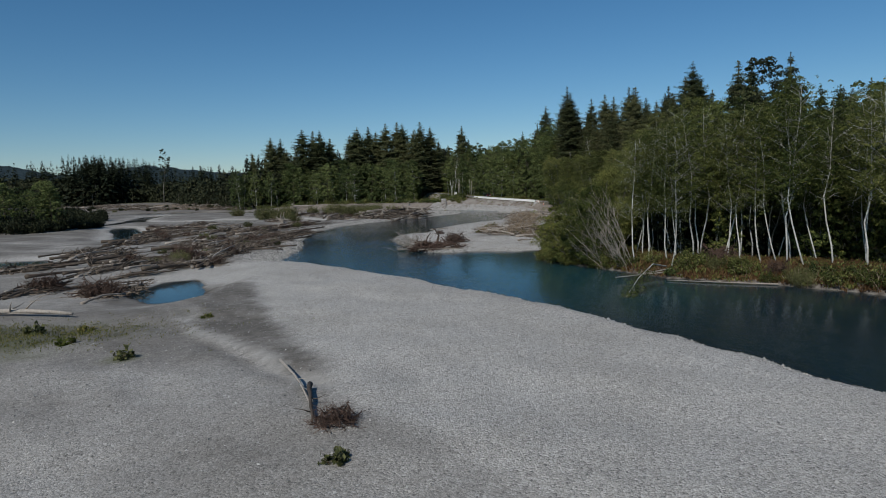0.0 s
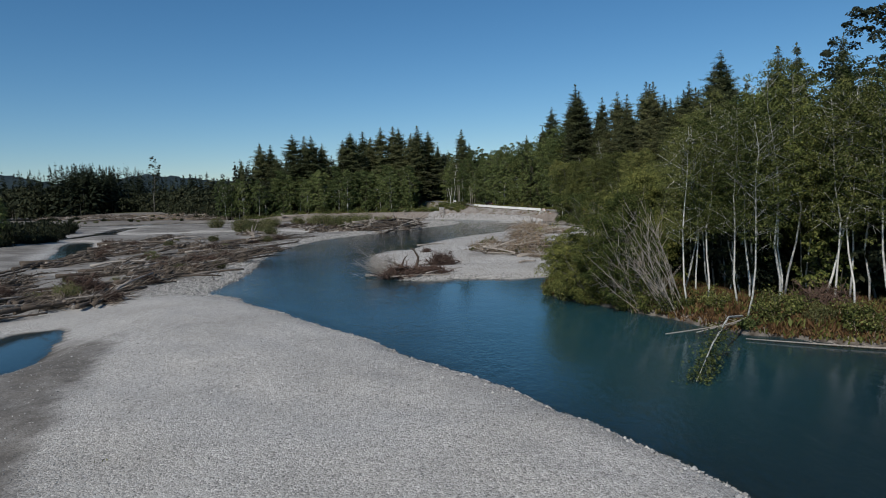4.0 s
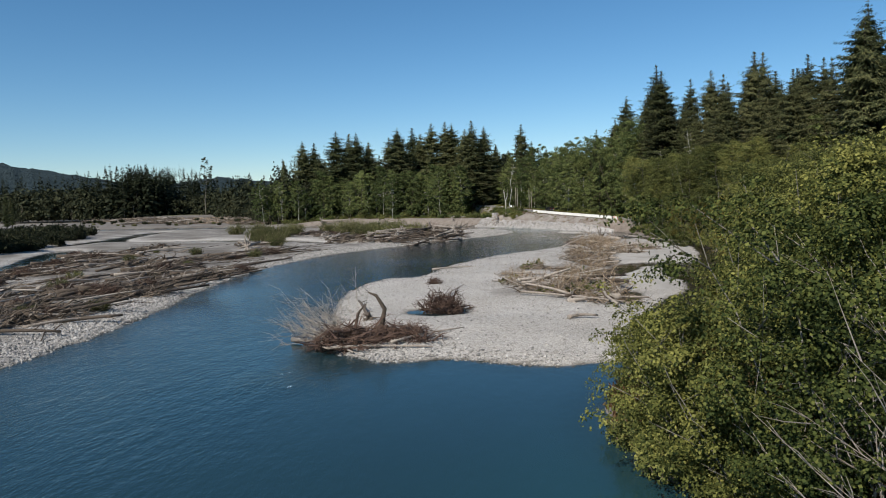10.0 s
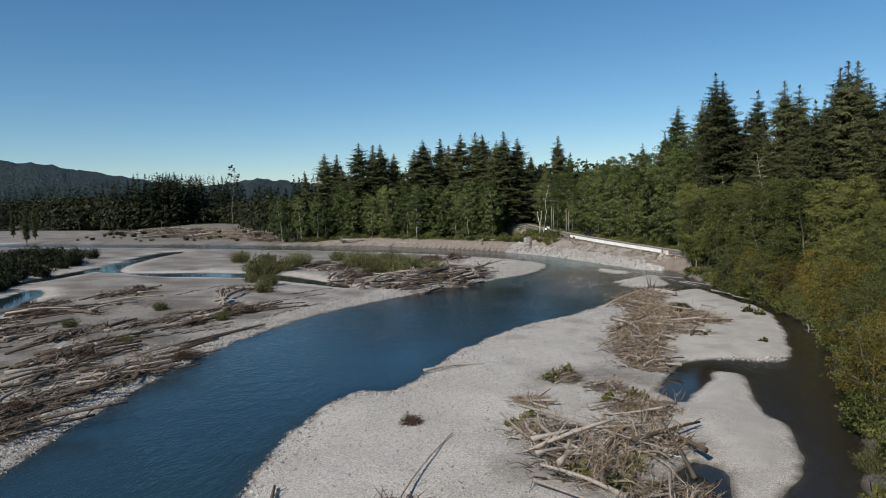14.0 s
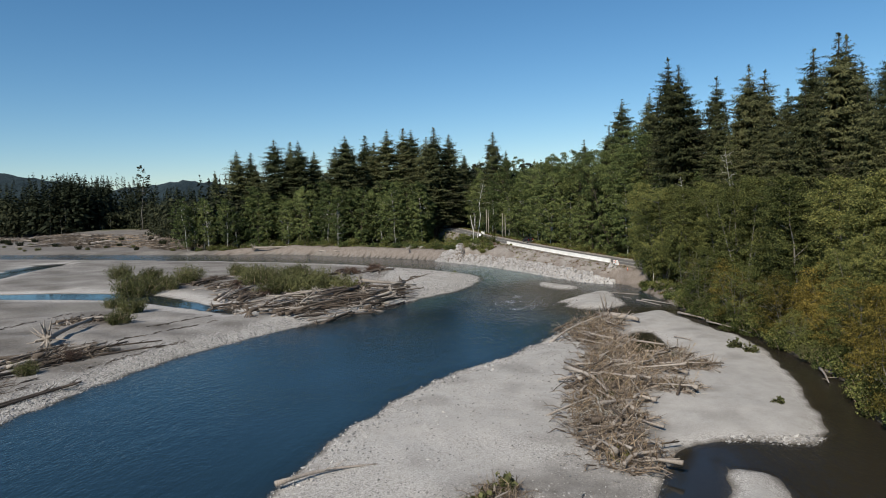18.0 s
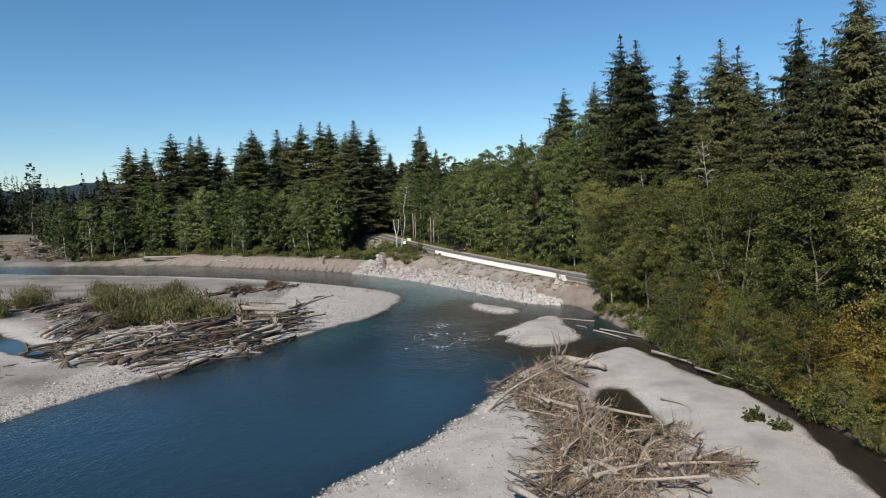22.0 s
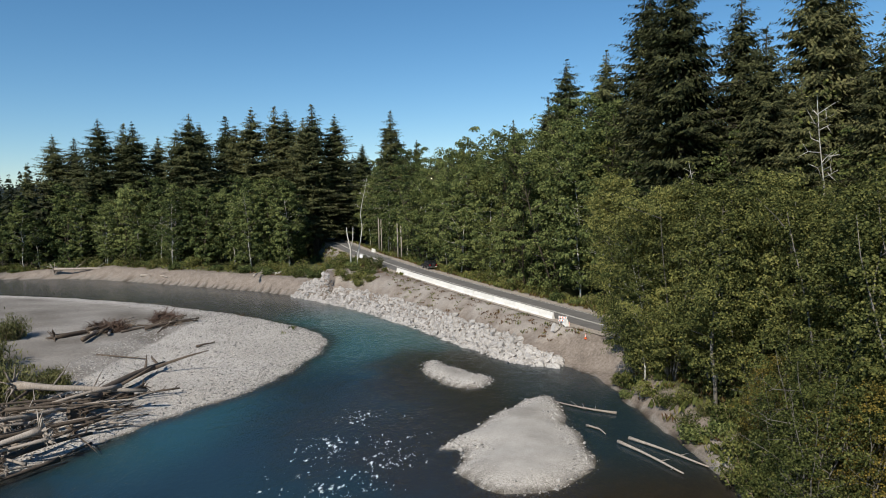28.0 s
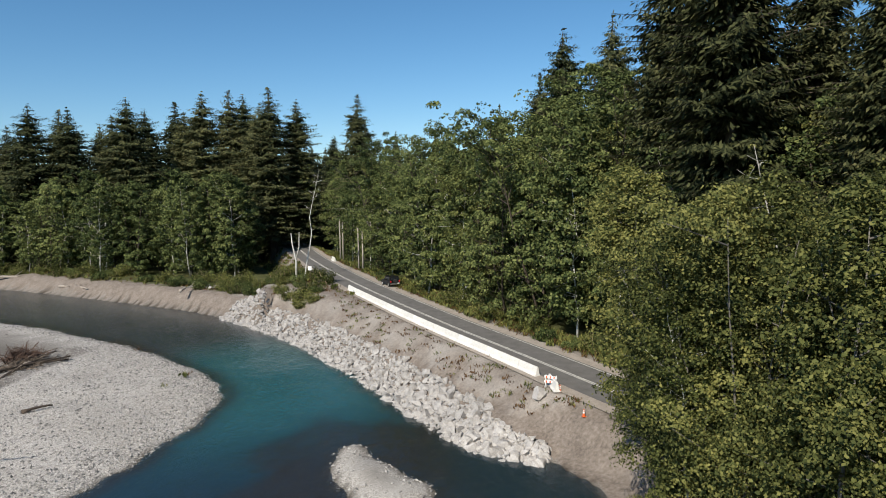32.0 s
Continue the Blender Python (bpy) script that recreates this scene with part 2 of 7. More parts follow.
def water_material():
    """River water: clear over the shallows, teal where it is deep, rippled, with foam on the riffles."""
    m = Mat("river_water", 0.06, 0.5)
    p = m.coords("Position")
    m.b.inputs["IOR"].default_value = 1.33
    q = m.stretch(p, (1.0, 0.45, 1.0))
    deep = m.attr("deep")
    riffle = m.attr("riffle")
    drift = m.noise(p, 0.035, 3)
    body = m.mix(drift, (0.010, 0.022, 0.032), (0.014, 0.034, 0.044))
    body = m.mix(m.attr("teal"), body, (0.022, 0.10, 0.115))
    # dark bed and the bank trees' reflection, put into the water colour as brown
    body = m.mix(m.attr("bed_and_reflection"), body, (0.024, 0.020, 0.015))
    lane = m.node("ShaderNodeMapping")
    lane.inputs["Rotation"].default_value = (0, 0, radians(-24))
    lane.inputs["Scale"].default_value = (1.9, 0.7, 1.0)
    m.link(p, lane.inputs["Vector"])
    spots = m.noise(lane.outputs[0], 1.5, 7, 0.75)
    patch = m.calc("MULTIPLY_ADD", m.noise(p, 0.22, 3), 0.5, -0.25)
    foam = m.calc("MULTIPLY", m.calc("GREATER_THAN", m.calc("ADD", patch, m.calc("MULTIPLY_ADD", riffle, 0.2, spots)), 0.82), m.calc("GREATER_THAN", riffle, 0.05))
    m.color(m.mix(foam, body, (0.75, 0.78, 0.78)))
    m.link(m.calc("MAXIMUM", m.calc("MULTIPLY_ADD", foam, 0.5, 0.06), 0.0), m.b.inputs["Roughness"])
    m.link(m.calc("MAXIMUM", m.ramp(deep, [(0.0, (0.5, 0.5, 0.5)), (0.22, (0.82, 0.82, 0.82)), (1.0, (0.97, 0.97, 0.97))]), foam), m.b.inputs["Alpha"])
    rip = m.calc("MULTIPLY_ADD", m.noise(q, 0.9, 4), 0.6, m.calc("MULTIPLY", m.noise(q, 3.2, 4), 0.4))
    rip = m.calc("MULTIPLY", m.calc("MULTIPLY", rip, m.calc("MULTIPLY_ADD", m.attr("still"), -0.93, 1.0)), m.calc("MULTIPLY_ADD", riffle, 0.6, m.calc("MULTIPLY_ADD", m.noise(p, 0.05, 2), 1.2, 0.1)))
    m.bump(rip, 0.5, 0.36)
    return m.done()


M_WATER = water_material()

# ---- plan of the river ----


def spline(pts, closed=True, n=4):
    """A smooth line through plan points."""
    p = np.array(pts, float)
    k = len(p)
    out = []
    for i in range(k if closed else k - 1):
        if closed:
            a, b, c, d = p[i - 1], p[i], p[(i + 1) % k], p[(i + 2) % k]
        else:
            a, b, c, d = p[max(i - 1, 0)], p[i], p[i + 1], p[min(i + 2, k - 1)]
        for s in range(n):
            u = s / n
            out.append(0.5 * (2 * b + (c - a) * u + (2 * a - 5 * b + 4 * c - d) * u * u + (3 * b - a - 3 * c + d) * u ** 3))
    if not closed:
        out.append(p[-1])
    return np.array(out)


def line_distance(x, y, line, closed=False):
    """Distance from points to a line, and how far along it the nearest place is (0 to 1)."""
    best = np.full(x.shape, 1e18)
    along = np.zeros(x.shape)
    n = len(line)
    m = n if closed else n - 1
    for i in range(m):
        a, b = line[i], line[(i + 1) % n]
        ex, ey = b - a
        u = np.clip(((x - a[0]) * ex + (y - a[1]) * ey) / max(ex * ex + ey * ey, 1e-9), 0, 1)
        d = (x - a[0] - u * ex) ** 2 + (y - a[1] - u * ey) ** 2
        near = d < best
        best = np.where(near, d, best)
        along = np.where(near, (i + u) / m, along)
    return np.sqrt(best), along


def inside(x, y, poly):
    hit = np.zeros(x.shape, bool)
    n = len(poly)
    for i in range(n):
        (ax, ay), (bx, by) = poly[i], poly[(i + 1) % n]
        if ay == by:
            continue
        hit ^= ((ay > y) != (by > y)) & (x < (bx - ax) * (y - ay) / (by - ay) + ax)
    return hit


def signed(x, y, poly):
    """Distance to a closed outline: above 0 inside it."""
    d, _ = line_distance(x, y, poly, True)
    return np.where(inside(x, y, poly), d, -d)


def wave(x, y, scale, seed=0):
    """Smooth irregular waves, about -1 to 1, out of a few rotated sines."""
    r = random.Random(seed)
    total = 0.0
    for k in range(5):
        a, f, ph = r.uniform(0, 6.28), r.uniform(0.6, 1.7) / scale, r.uniform(0, 6.28)
        ph2 = r.uniform(0, 6.28)
        total = total + np.sin((x * math.cos(a) + y * math.sin(a)) * f * 6.28 + ph + 1.3 * np.sin((y * math.cos(a) - x * math.sin(a)) * f * 3.1 + ph2))
    return total / 3.2


# gravel bars on the outer (western) side, from downstream to far upstream
WEST_SHORE = [(95, -75), (60, -30), (40, 0), (28, 20), (21.6, 32), (19.2, 38), (14.6, 47.2), (9.7, 56.2), (5.3, 63.4), (-1.5, 73.3), (-8.6, 83.3), (-16.2, 93.4), (-22.5, 103.5), (-25.5, 104.5), (-26.5, 109),
              (-26.5, 118), (-28, 131), (-31, 146), (-33, 160), (-34, 173), (-33, 189), (-30, 204), (-25, 216), (-17, 231), (-8, 244), (-2, 256), (4, 265), (7, 275), (8.5, 287), (6, 295),
              (0, 303), (-12, 315), (-24, 324), (-38, 334), (-63, 347), (-100, 361), (-133, 374), (-200, 395), (-300, 418), (-480, 440)]
# cut bank, riprap and wooded bank on the other side, back downstream
EAST_SHORE = [(-480, 475), (-300, 448), (-210, 423), (-150, 405), (-103, 391), (-76, 385), (-55, 373), (-37, 361), (-18, 348), (-6, 337), (7, 321), (17, 305), (25, 290), (29.5, 281), (33, 275), (36, 272.3),
              (39, 271), (41, 267), (42, 259), (42.5, 250), (43.5, 240), (43.5, 229), (46.5, 218), (47.5, 210), (47, 202), (47.5, 193), (46, 186), (43.5, 178), (42, 170), (38.5, 160),
              (36, 152), (32, 142), (28.5, 133), (26, 125), (23, 117), (18, 109), (14.5, 103), (14.5, 95), (18, 88), (21, 82.5), (25, 74.5), (29, 71), (35, 66), (40, 59), (50, 46), (75, 12), (150, -50)]
RIVER = spline(WEST_SHORE + EAST_SHORE, True, 3)
ISLAND = spline([(11.5, 109.5), (5, 111.5), (0, 111), (-3.5, 114), (-6, 122), (-8.5, 131), (-10.2, 140), (-10.6, 150), (-9, 158.5), (-4.5, 160), (-3, 167), (-0.5, 179), (4, 190.5), (8, 197.5), (13, 203.5),
                 (19.5, 215), (24, 224), (28, 229), (31, 226), (33.5, 231), (39.5, 236), (41.8, 229), (43, 221), (45, 214), (45.3, 206), (44.2, 200), (43, 193), (41, 185), (39, 178), (36.5, 174.6),
                 (31, 175.2), (26.5, 173.5), (29, 170.3), (31.2, 168), (29.8, 158), (30.2, 150), (28.5, 143), (25, 137), (22.8, 130), (21.4, 121), (19.2, 113.6), (15.5, 110.6)])
POOLS = [spline(p) for p in (
    [(23, 158), (26, 164), (28.8, 171.5), (26.5, 173.5), (23.5, 168), (21.8, 161)],
    [(27, 202), (29, 200), (32.5, 202), (34, 208), (34, 216.5), (31.5, 217), (29.5, 210)],
    [(20.5, 136.5), (22.5, 137.5), (22.8, 142.5), (21, 143.5), (20, 140)],
    [(-1.0, 130.6), (1.6, 128.8), (4.9, 129.8), (4.2, 132.6), (1.5, 133.4)],
    [(-31, 68.5), (-36, 75), (-35, 83), (-32, 85), (-28.5, 78), (-26.5, 71), (-28, 67.5)],
    [(-76, 162), (-84, 170), (-95, 192), (-108, 216), (-117, 238), (-108, 232), (-95, 208), (-82, 183)],
    [(-76, 105), (-80, 116), (-72, 119), (-66, 107)],
    [(-36, 240), (-50, 249), (-66, 259), (-83, 264), (-100, 266), (-120, 278), (-133, 298), (-143, 330), (-150, 362), (-160, 360), (-148, 318), (-135, 285), (-117, 276), (-92, 275), (-66, 268), (-51, 256), (-36.5, 243.5)],
    [(-129, 252), (-132, 280), (-138, 300), (-141, 298), (-137, 270), (-134, 250)],
)]
SAND_ISLE = spline([(35, 260), (35.3, 252), (35.3, 243), (32, 238.2), (28, 238), (25, 242), (26, 246), (24, 246.5), (27, 251.5), (31, 257)])
SMALL_ISLE = spline([(23, 276), (26.5, 271.5), (30, 266.5), (28, 263.3), (24.8, 265), (22.3, 270.5)])
EAST_LINE = spline(EAST_SHORE[1:-1], False, 3)

SCARP = spline([(-6.3, 33.6), (-7.8, 34.6), (-9.9, 37.4), (-13.3, 42.2), (-16.6, 46.4), (-20, 50), (-23, 54)], False, 4)
ROAD_LINE = spline([(-14, 418), (-5, 398), (2, 377), (9, 358), (16.6, 339.2), (25.3, 319.7), (32.8, 303.7), (39.1, 291.2), (45.3, 278.7), (53, 264), (62, 245), (74, 222), (90, 195), (110, 165), (140, 120)], False, 6)


def road_z(y):
    return np.clip(3.45 + 0.036 * (y - 279), 2.6, 8.2)


def smooth(a, b, v):
    u = np.clip((v - a) / (b - a), 0, 1)
    return u * u * (3 - 2 * u)


def land(x, y):
    """Height of the ground and its zones at plan points."""
    x, y = np.asarray(x, float), np.asarray(y, float)
    jx = x + 0.35 * wave(x, y, 6.5, 3) + 0.07 * wave(x, y, 2.6, 4)
    jy = y + 0.35 * wave(x, y, 6.5, 5) + 0.07 * wave(x, y, 2.6, 6)
    shore = -signed(jx, jy, RIVER)
    isles = np.maximum(signed(jx, jy, ISLAND), np.maximum(signed(jx, jy, SAND_ISLE), signed(jx, jy, SMALL_ISLE)))
    dry = np.maximum(shore, isles)
    pool = np.full(x.shape, 1e9)
    for p in POOLS:
        pool = np.minimum(pool, -signed(jx, jy, p))
    dry = np.minimum(dry, pool)
    nearbar = smooth(104, 92, y) * smooth(-30, -22, x) * (x < 30)
    # low bars: a short wet slope, then an uneven flat
    flat = 0.75 + 0.22 * wave(x, y, 60, 7) + 0.12 * wave(x, y, 17, 8) + 0.07 * wave(x, y, 5, 9) + 0.02 * wave(x, y, 1.9, 12)
    bar = np.where(dry > 0, (flat + 0.42 * nearbar) * (1 - np.exp(-np.maximum(dry, 0) / (5.0 - 3.7 * nearbar))) + 0.02 * dry.clip(0, 2), np.maximum(dry * 0.38, -1.4))
    crisp = np.maximum(signed(jx, jy, SAND_ISLE), signed(jx, jy, SMALL_ISLE))
    bar = np.where(crisp > 0, 0.85 * (1 - np.exp(-np.maximum(crisp, 0) / 2.2)) + 0.06 * wave(x, y, 4, 13), bar)
    step, _ = line_distance(x, y, SCARP)
    edge = (x - SCARP[0][0]) * 0.74 + (y - SCARP[0][1]) * 0.67
    bar = bar - 0.3 * smooth(2.2, 0.3, step) * (edge < 0) * (y < 75) * (x < 0)
    bed = -0.28 + 0.12 * wave(x, y, 4, 17) - 1.3 * smooth(-4, -13, isles + 1.5 * wave(x, y, 9, 18))
    bar = np.where((dry < 0) & (y > 232) & (y < 290), np.maximum(bar, bed), bar)
    # wooded terrace beyond the eastern line
    ed, ealong = line_distance(jx, jy, EAST_LINE)
    east = (shore > 0) & (ed < shore + 3.0)
    cut = (x < -9) & (y > 300)
    ragged = np.where(cut, (0.9 * wave(x, y, 13, 41) + 0.5 * wave(x, y, 6, 42)) * smooth(0.8, 2.5, ed), 0)
    ed = np.maximum(ed + ragged, 0)
    top = np.where(y > 262, road_z(np.minimum(y, 352)) - 0.35, 1.3 + 0.9 * smooth(200, 262, y))
    top = np.where(x < 0, np.minimum(top, 3.2) - 2.3 * smooth(-60, -125, x), top)
    run = np.where(y > 262, np.where(x < 2, 5.0, 9.5), 3.0)
    face = smooth(0, 1, ed / run) ** np.where(x < 2, 0.6, 0.9)
    bank = top * face + 0.12 * wave(x, y, 9, 10) * face + 0.25 * face * wave(x, y, 30, 11)
    bank = bank + 70 * smooth(110, 380, x) * smooth(460, 250, y) + 0.02 * np.maximum(y - 420, 0)
    h = np.where(east, bank, bar)
    # the road's bench
    rd, ra = line_distance(x, y, ROAD_LINE)
    bench = road_z(y) - 0.08
    h = np.where(east | (rd < 4.6), h + (bench - h) * (1 - smooth(4.2, 8.0, rd)), h)
    zones = {
        "east": east, "dry": dry, "ed": ed, "rd": rd, "isles": isles,
        "wet": np.where(h < 0.0, 1.0, 1 - smooth(0.1, 0.55, dry)) * np.where(east & (ed > 2), 0, 1),
    }
    return h, zones


GRID = {}


def ground_z(x, y):
    """Height of the ground sheet at a plan point."""
    xs, ys, h = GRID["x"], GRID["y"], GRID["h"]
    i = min(max(int(np.searchsorted(xs, x)) - 1, 0), len(xs) - 2)
    j = min(max(int(np.searchsorted(ys, y)) - 1, 0), len(ys) - 2)
    u, v = (x - xs[i]) / (xs[i + 1] - xs[i]), (y - ys[j]) / (ys[j + 1] - ys[j])
    return float((h[j, i] * (1 - u) + h[j, i + 1] * u) * (1 - v) + (h[j + 1, i] * (1 - u) + h[j + 1, i + 1] * u) * v)


def ground_zs(x, y):
    """The same for many points at once."""
    xs, ys, h = GRID["x"], GRID["y"], GRID["h"]
    i = np.clip(np.searchsorted(xs, x) - 1, 0, len(xs) - 2)
    j = np.clip(np.searchsorted(ys, y) - 1, 0, len(ys) - 2)
    u, v = (x - xs[i]) / (xs[i + 1] - xs[i]), (y - ys[j]) / (ys[j + 1] - ys[j])
    return (h[j, i] * (1 - u) + h[j, i + 1] * u) * (1 - v) + (h[j + 1, i] * (1 - u) + h[j + 1, i + 1] * u) * v


def gap_to(line, x, y):
    """Distance of one point from a line."""
    a, e = line[:-1], line[1:] - line[:-1]
    u = np.clip(((x - a[:, 0]) * e[:, 0] + (y - a[:, 1]) * e[:, 1]) / np.maximum((e ** 2).sum(1), 1e-9), 0, 1)
    return float(np.sqrt((((a + e * u[:, None]) - (x, y)) ** 2).sum(1).min()))


def point_in(poly, x, y):
    b = np.roll(poly, -1, 0)
    dy = np.where(poly[:, 1] == b[:, 1], 1e-9, b[:, 1] - poly[:, 1])
    return bool((((poly[:, 1] > y) != (b[:, 1] > y)) & (x < (b[:, 0] - poly[:, 0]) * (y - poly[:, 1]) / dy + poly[:, 0])).sum() % 2)


def mesh_of(name, verts, faces, mat=None, smooth_faces=False):
    me = bpy.data.meshes.new(name)
    me.from_pydata(verts if isinstance(verts, list) else verts.tolist(), [], faces if isinstance(faces, list) else faces.tolist())
    if mat:
        me.materials.append(mat)
    if smooth_faces:
        me.polygons.foreach_set("use_smooth", [True] * len(me.polygons))
    me.update()
    return me


def part(name, me, parent, label=""):
    """Links a mesh as one part under a thing or a part."""
    ob = new(name, me)
    ob.parent = parent
    if label:
        ob["label"] = label
    return ob


def thing(name, label, category, group="", kind="", at=None):
    ob = tagged(new(name), label, category, group, kind)
    ob.empty_display_size = 0.3
    if at is not None:
        ob.matrix_basis = at
    return ob


def axis(spans):
    """Plan lines, finer where the camera passes: (from, to, step) in order."""
    out = []
    for a, b, s in spans:
        out.extend(np.arange(a, b - 1e-6, s))
    out.append(spans[-1][1])
    return np.array(out)


def sheet(xs, ys):
    gx, gy = np.meshgrid(xs, ys)
    nx, ny = len(xs), len(ys)
    i = np.arange(nx * ny).reshape(ny, nx)
    faces = np.stack([i[:-1, :-1], i[:-1, 1:], i[1:, 1:], i[1:, :-1]], -1).reshape(-1, 4)
    return gx.ravel(), gy.ravel(), faces


def add_attr(me, name, values):
    a = me.attributes.new(name, "FLOAT", "POINT")
    a.data.foreach_set("value", np.asarray(values, np.float32))


def build_ground():
    xs = axis([(-4000, -1000, 500), (-1000, -400, 50), (-400, -140, 6), (-140, -50, 2), (-50, 54, 0.7), (54, 100, 2.5), (100, 400, 12), (400, 1000, 60), (1000, 4000, 500)])
    ys = axis([(-3000, -500, 500), (-500, -60, 40), (-60, 10, 5), (10, 300, 0.7), (300, 420, 1.5), (420, 700, 7), (700, 1500, 50), (1500, 4500, 500)])
    gx, gy, faces = sheet(xs, ys)
    h, z = land(gx, gy)
    GRID.update(x=xs, y=ys, h=h.reshape(len(ys), len(xs)))
    me = mesh_of("ground", np.stack([gx, gy, h], 1), faces, M_GROUND, True)
    east, dry, ed, rd = z["east"], z["dry"], z["ed"], z["rd"]
    n1, n2 = wave(gx, gy, 14, 21), wave(gx, gy, 5, 22)
    # sand: the upper island, the lee of the near bar and drifted strips
    sand = smooth(150, 215, gy + 14 * n1 + 6 * n2 + gx) * (z["isles"] > 0) * 0.9 * smooth(0.5, 3, dry)
    sand = np.maximum(sand, (z["isles"] > 0) * smooth(20, 27, gx + 2 * n2 + n1) * smooth(0.5, 2, dry) * 0.85 * (gy < 236))
    strip, _ = line_distance(gx, gy, spline([(-6.4, 32.6), (-9.6, 37.4), (-12.4, 41.6), (-16.4, 45.8), (-18.5, 47.5)], False, 4))
    sand = np.maximum(sand, smooth(1.1, 0.3, strip + 0.2 * n2) * 1.0)
    sand = np.maximum(sand, smooth(0.1, 0.8, wave(gx, gy, 45, 24) + 0.3 * n2) * (gx < -34) * 0.45 * (~east))
    hillside = east & (gy > 262) & (gx > -5) & (rd > 3) & (ed > 5)
    soil = np.where(east, 1 - smooth(8.0, 14.0, ed) * (gy <= 262), 0.0) * smooth(236, 246, gy)
    soil = np.where(east & (gy > 262), np.where(ed < 14, 1.0, 0.6), soil)
    turf = np.where(east, smooth(0.4 + 1.6 * smooth(236, 246, gy), 1.4 + 3.1 * smooth(236, 246, gy), ed + 0.4 * n2) * (1 - hillside * smooth(16, 11, ed)), 0)
    bare = (gy < 108) & east
    turf = np.where(bare, turf * smooth(3.0, 9.0, ed + 2 * n2), turf)
    soil = np.where(bare, 1.0, soil)
    turf = np.where(east & (gx < 2) & (gy > 300), smooth(5.5, 7.5, ed + 0.8 * n2), turf)
    turf = np.where(rd < 7.5, np.minimum(turf, smooth(4.4, 7.0, rd + 0.6 * n2)), turf)
    slope = east & (gy > 262) & (gx > -7) & (ed < 13) & (rd > 3.2) & (gx < 60)
    bank_face = slope & (ed < 9.6)
    turf = np.where(bank_face, 0.0, turf)
    soil = np.where(bank_face, 0.72 + 0.25 * n2, soil)
    # darker bedding under the riprap, standing in for shadow between the rocks
    rubble = bank_face & (ed < 5.2)
    soil = np.where(rubble, 1.0, soil)
    sand = np.where(bank_face, np.where(rubble, 0.0, 0.4), sand)
    # bank mud under the overhanging bushes, darkened further for their shade
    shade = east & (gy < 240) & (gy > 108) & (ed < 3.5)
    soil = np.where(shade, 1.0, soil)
    far = (~east) & (gx < -60)
    turf = np.maximum(turf, far * smooth(0.5, 1.0, wave(gx, gy, 50, 25)) * 0.35)
    flats = east & (gx < -105) & (gy < 620)
    turf = np.where(flats, smooth(0.35, 0.9, wave(gx, gy, 26, 27) + 0.4 * n2) * 0.5, turf)
    soil = np.where(flats, 0.55 + 0.3 * n1, soil)
    spot = np.maximum(smooth(9, 3, np.hypot((gx + 32) / 1.6, gy - 48) + 2 * n2), smooth(1.6, 0.6, np.hypot(gx + 19.7, gy - 39.7) + 0.4 * n2))
    turf = np.maximum(turf, spot * 0.85)
    mud = np.maximum(smooth(3.5, 0.5, np.abs(np.hypot(gx + 28, (gy - 66) * 0.6) - 5) + n2) * 0.7, (~east) * smooth(-31, -37, gx + n2) * smooth(-0.35, 0.5, wave(gx, gy, 24, 26) + 0.45 * n2) * 0.6 * smooth(3, 6, dry))
    mud = np.maximum(mud, (~east) * smooth(-33, -40, gx + 2 * n2) * smooth(250, 225, gy) * smooth(3, 7, dry) * (0.46 + 0.2 * smooth(150, 175, gy) + 0.2 * smooth(-44, -60, gx) + 0.3 * n1 + 0.15 * n2))
    mud = np.maximum(mud, (~east) * smooth(-24, -29, gx + n2) * smooth(98, 106, gy) * smooth(3.0, 6.5, dry + n2) * (0.46 + 0.2 * smooth(150, 175, gy) + 0.3 * n1 + 0.1 * n2) * smooth(262, 244, gy))
    mud = np.maximum(mud, (~east) * (gx < -16) * (gy > 235) * smooth(3, 8, dry + n2) * (0.76 + 0.25 * n1))
    mud = np.maximum(mud, (~east) * (gx < -95) * smooth(1, 5, dry) * (0.6 + 0.3 * n1))
    mud = np.where(flats, 0.8 + 0.2 * n1, mud)
    # the damp hollow behind the near bar's crest, and the older, darker gravel beyond its sand lip
    hollow = spline([(-6.2, 32.6), (-9.2, 37.0), (-12.0, 41.3), (-16.0, 45.6), (-19.6, 51), (-22, 58.5), (-27.5, 66), (-27, 76), (-22, 74), (-18.7, 65), (-15.6, 56.4), (-13.1, 50.3), (-9.7, 42.2), (-7.3, 37.4)])
    sd = signed(gx, gy, hollow)
    n3 = wave(gx, gy, 2.4, 28)
    mud = np.maximum(mud, (~east) * smooth(-0.7, 0.7, sd + 0.5 * n2 + 0.3 * n3) * np.clip(0.95 + 0.2 * n1 + 0.2 * n3, 0.5, 1))
    side = (gx + 9.8) * 0.8 + (gy - 37.8) * 0.6
    mud = np.maximum(mud, (~east) * smooth(0.2, -1.0, side + 0.5 * n2) * (gy < 60) * (gx > -60) * np.clip(0.42 + 0.4 * smooth(34, 43, gy) + 0.15 * n1 + 0.12 * n3, 0.2, 1) * (1 - smooth(1.0, 0.3, strip)))
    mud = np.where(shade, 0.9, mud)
    mud = mud * (1 - 0.85 * np.clip(spot, 0, 1))
    mud = np.maximum(mud, (~east) * smooth(-18, -23, gx + n2) * smooth(38, 46, gy) * smooth(72, 64, gy) * (0.55 + 0.25 * n1 + 0.2 * n3) * (gx > -60))
    mud = np.maximum(mud, (~east) * smooth(9, 4, np.hypot(gx + 30, (gy - 70) * 0.8) + 1.2 * n2) * np.clip(0.9 + 0.2 * n3, 0.5, 1))
